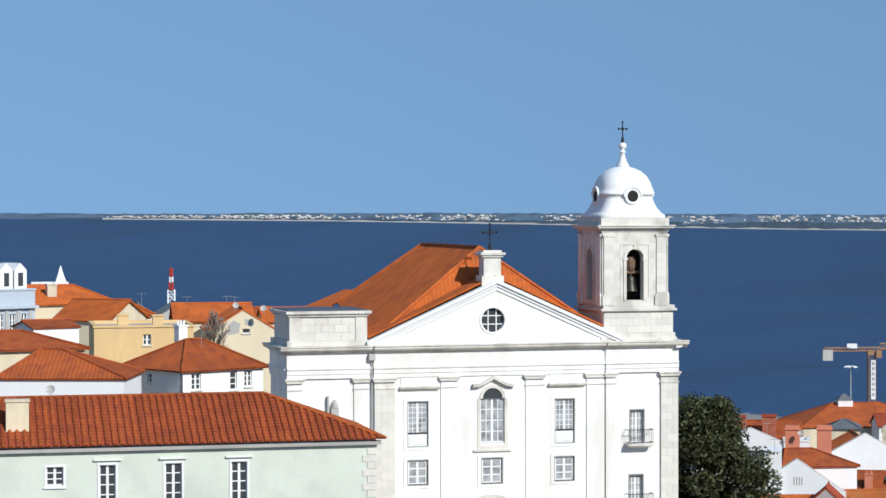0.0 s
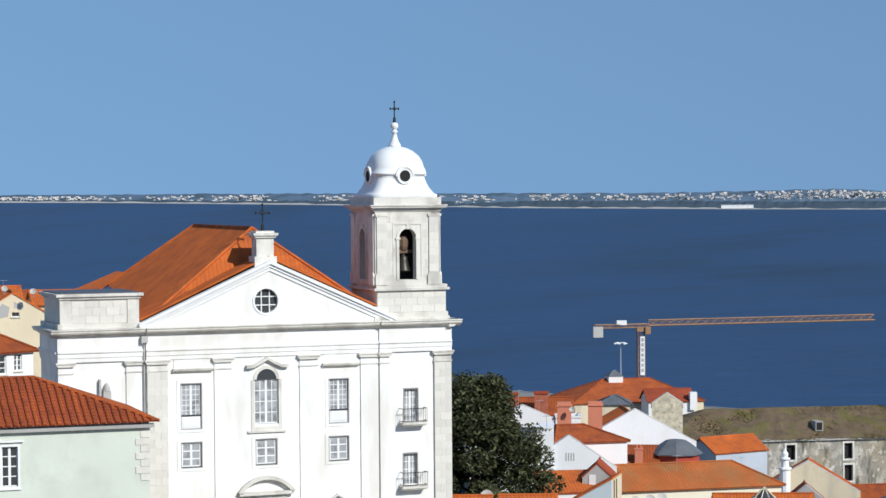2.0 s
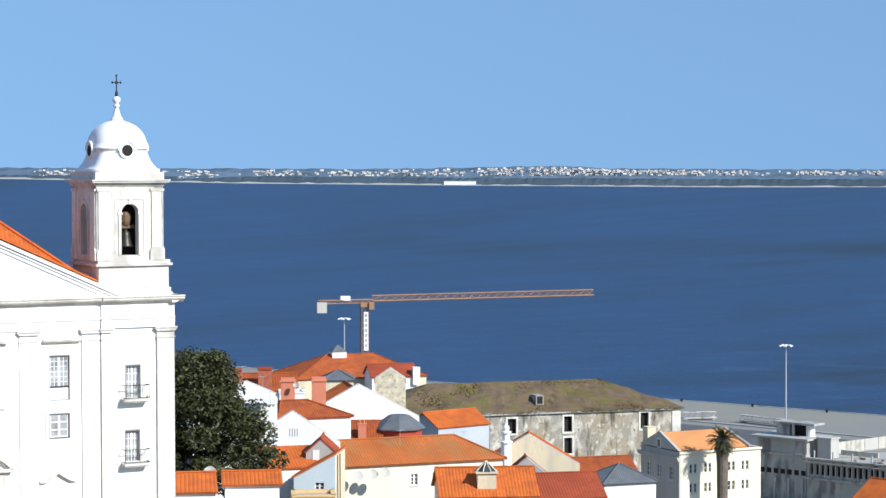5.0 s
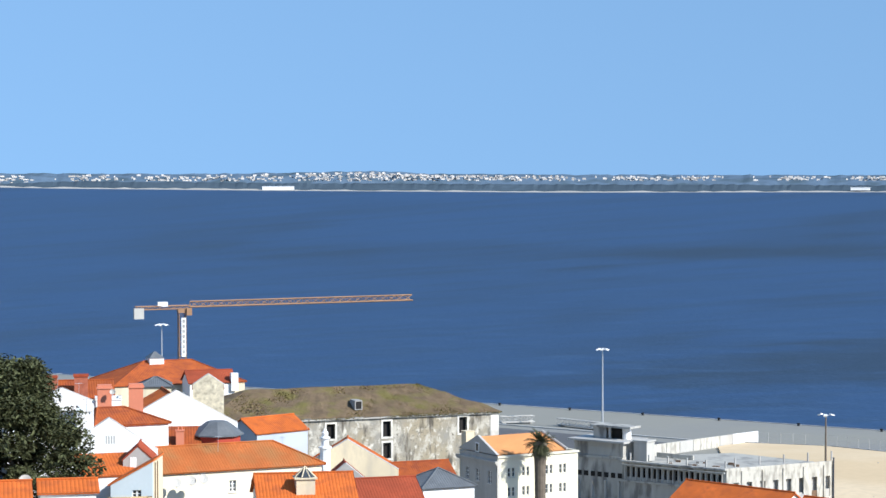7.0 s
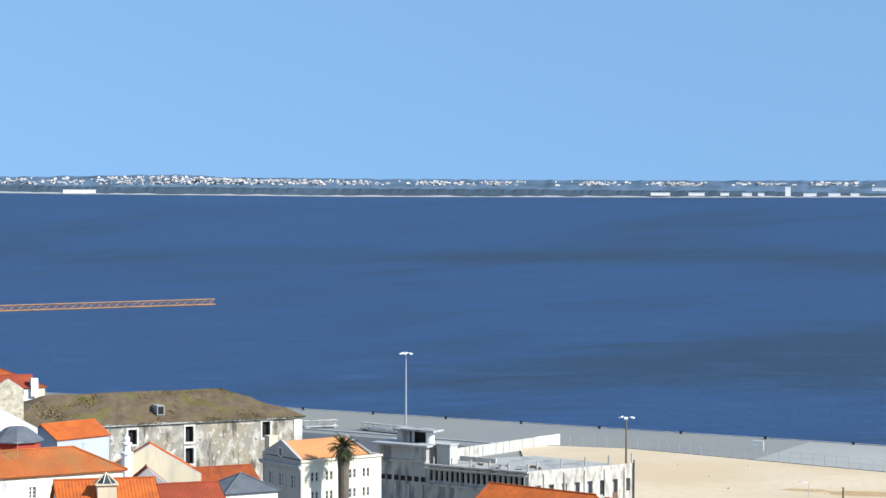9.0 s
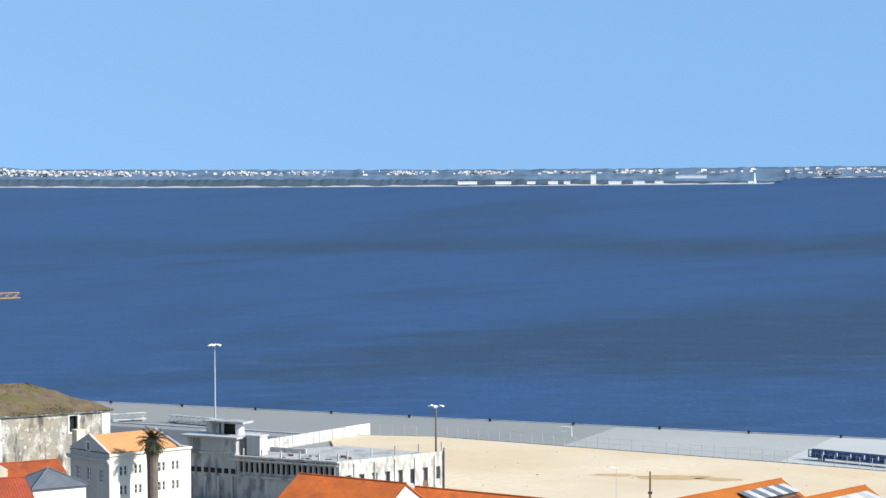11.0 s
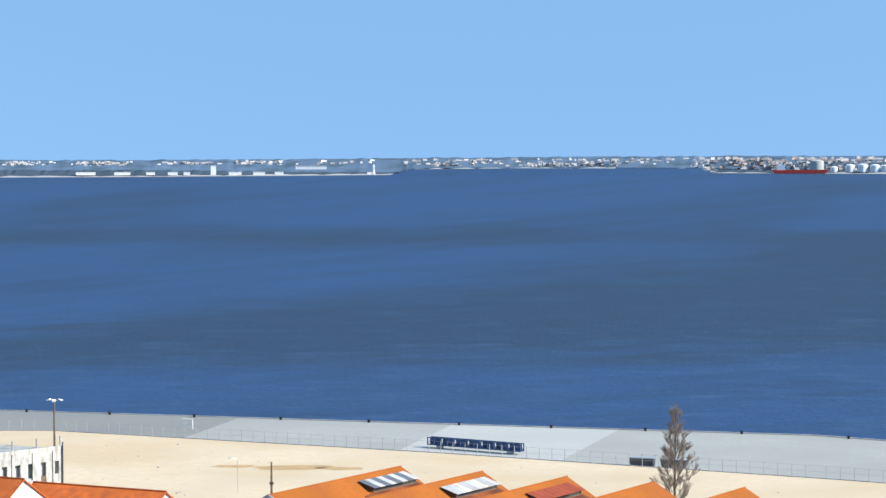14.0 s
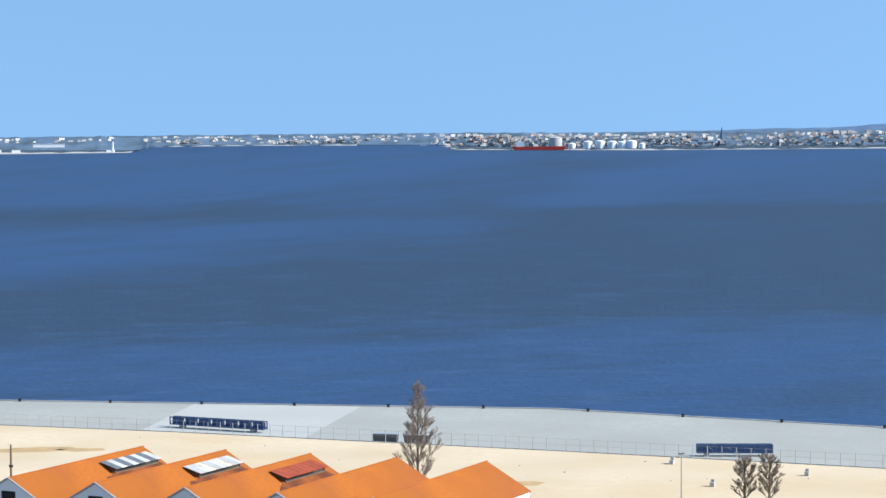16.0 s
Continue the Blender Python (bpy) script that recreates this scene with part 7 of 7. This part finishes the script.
for k in range(150):
    a = rng.uniform(0, 6.28)
    e = rng.uniform(-0.75, 1.35)
    ln_ = rng.uniform(2.3, 3.2)
    prev = Vector((0, 0, 22.6))
    d = Vector((math.cos(a) * math.cos(e), math.sin(a) * math.cos(e), math.sin(e)))
    side = Vector((-math.sin(a), math.cos(a), 0))
    segs = 6
    for j in range(segs):
        nxt = prev + d * (ln_ / segs)
        for s in (-1, 1):
            for f in (0.0, 0.5):
                b0 = prev + (nxt - prev) * f
                tip = b0 + side * s * 0.55 * (1 - j / segs * 0.5) + d * 0.35 - Vector((0, 0, 0.18))
                bm.faces.new([bm.verts.new(b0), bm.verts.new(b0 + d * 0.16), bm.verts.new(tip)])
        prev = nxt
        d = (d - Vector((0, 0, 0.20))).normalized()
part("crown", bm, PALMLEAF, pl)

# ---------------------------------------------------------------- small things
lad = bmesh.new()
lathe(lad, 0, 0, [(0.9, 16.0), (0.9, 18.3)], 14)
part("water_tank", lad, WHITE, zb, m=pose(-2.0, 4.5, 0))
for k in range(7):
    part("vent", box(bmesh.new(), -11.2 + 1.6 * k, 0.44, 8.6, -10.2 + 1.6 * k, 0.5, 9.6), VOID, zb)
bm = bmesh.new()
box(bm, -12, 0.2, 12.3, -0.4, 0.5, 12.8)
part("string_course", bm, CONCRETE, zb)


def aerial(x, y, z, h, w):
    ob = thing("roof_aerial", x, y, z, 20, "thin grey television aerial on a roof", "aerial", "roof aerials")
    bm = bmesh.new()
    rod(bm, (0, 0, 0), (0, 0, h), 0.025, n=4)
    part("pole", bm, STEEL, ob, lift=False)
    bm = bmesh.new()
    rod(bm, (-w, 0, h - 0.1), (w, 0, h - 0.1), 0.02, n=4)
    for k in range(5):
        u = -w + 2 * w * k / 4
        rod(bm, (u, -0.3, h - 0.1), (u, 0.3, h - 0.1), 0.012, n=4)
    part("antenna", bm, STEEL, ob, lift=False)


for x, y, z, h, w in ((38.2, 287.0, 42.0, 2.6, 0.6), (41.0, 288.0, 41.0, 2.2, 0.5), (52.0, 254.5, 38.0, 1.8, 0.5), (37.0, 254.0, 43.0, 1.6, 0.5), (-20.5, 193.0, 58.6, 1.8, 0.5),
                      (-24.0, 262.0, 58.5, 1.8, 0.5), (-33.5, 298.0, 57.0, 2.0, 0.6), (-40.0, 302.0, 57.5, 1.8, 0.6), (-29.0, 305.0, 56.6, 2.2, 0.6), (77.5, 316.0, 32.5, 2.0, 0.5)):
    aerial(x, y, z, h, w)

# rubble, weeds and tyre marks on the sand lot
rng = random.Random(31)
bm = bmesh.new()
for k in range(80):
    s, t = rng.random(), rng.random()
    x, y = 250 + 105 * s - 60 * t, 470 - 190 * s - 80 * t
    r_ = rng.uniform(0.10, 0.40)
    lathe(bm, x, y, [(r_, 3.95), (r_ * rng.uniform(0.7, 1.0), 4.0 + r_ * 0.4), (r_ * 0.3, 4.0 + r_ * 0.7)], 5)
tagged(part("rubble", bm, GREYPLASTER), "small stones and rubble strewn on the sand", "rubble", kind="stuff")
for x, y, a, l, w in ((259, 403, -33, 8.5, 4.0), (250, 412, -33, 5, 2.2), (266, 396, -36, 6, 2.5), (299, 300, -42, 5, 3.0)):
    bm = bmesh.new()
    pts = []
    for k in range(18):
        t = 2 * math.pi * k / 18
        q = rng.uniform(0.75, 1.15)
        pts.append((l * q * math.cos(t), w * q * math.sin(t)))
    prism(bm, pts, 3.99, 4.006, "z")
    st = tagged(part("damp_patch", bm, DAMP), "brown damp patch in the sand", "patch", kind="structure")
    st.matrix_world = pose(x, y, 0, 0, 0, a)
for x, y, w in ((338, 296, 1.6), (322, 272, 1.2), (345, 268, 1.0)):
    bl = thing("concrete_block", x, y, 4.0, 30, "small grey concrete block lying on the sand", "block", "blocks on the sand")
    bm = bmesh.new()
    box(bm, 0, 0, 4.0, w, 0.8, 4.8)
    box(bm, w * 0.6, 0.1, 4.8, w, 0.7, 5.3)
    part("body", bm, GREYPLASTER, bl)
# low kerb of the port road
bm = bmesh.new()
for (ax, ay), (bx, by) in (((150, 615), (206.4, 536.9)), ((206.4, 536.9), (229, 504))):
    prism(bm, [(ax, ay), (bx, by), (bx + 0.7, by + 0.4), (ax + 0.7, ay + 0.4)], 3.58, 3.9, "z")
tagged(part("kerb", bm, PALECONCRETE), "pale kerb of the port road", "kerb", kind="structure")
bm = bmesh.new()
prism(bm, [(150, 605), (192, 548), (218, 508), (196, 470), (150, 440), (110, 470), (100, 560)], 3.58, 3.612, "z")
tagged(part("road", bm, DARKROAD), "dark asphalt of the port yard", "road", kind="structure")
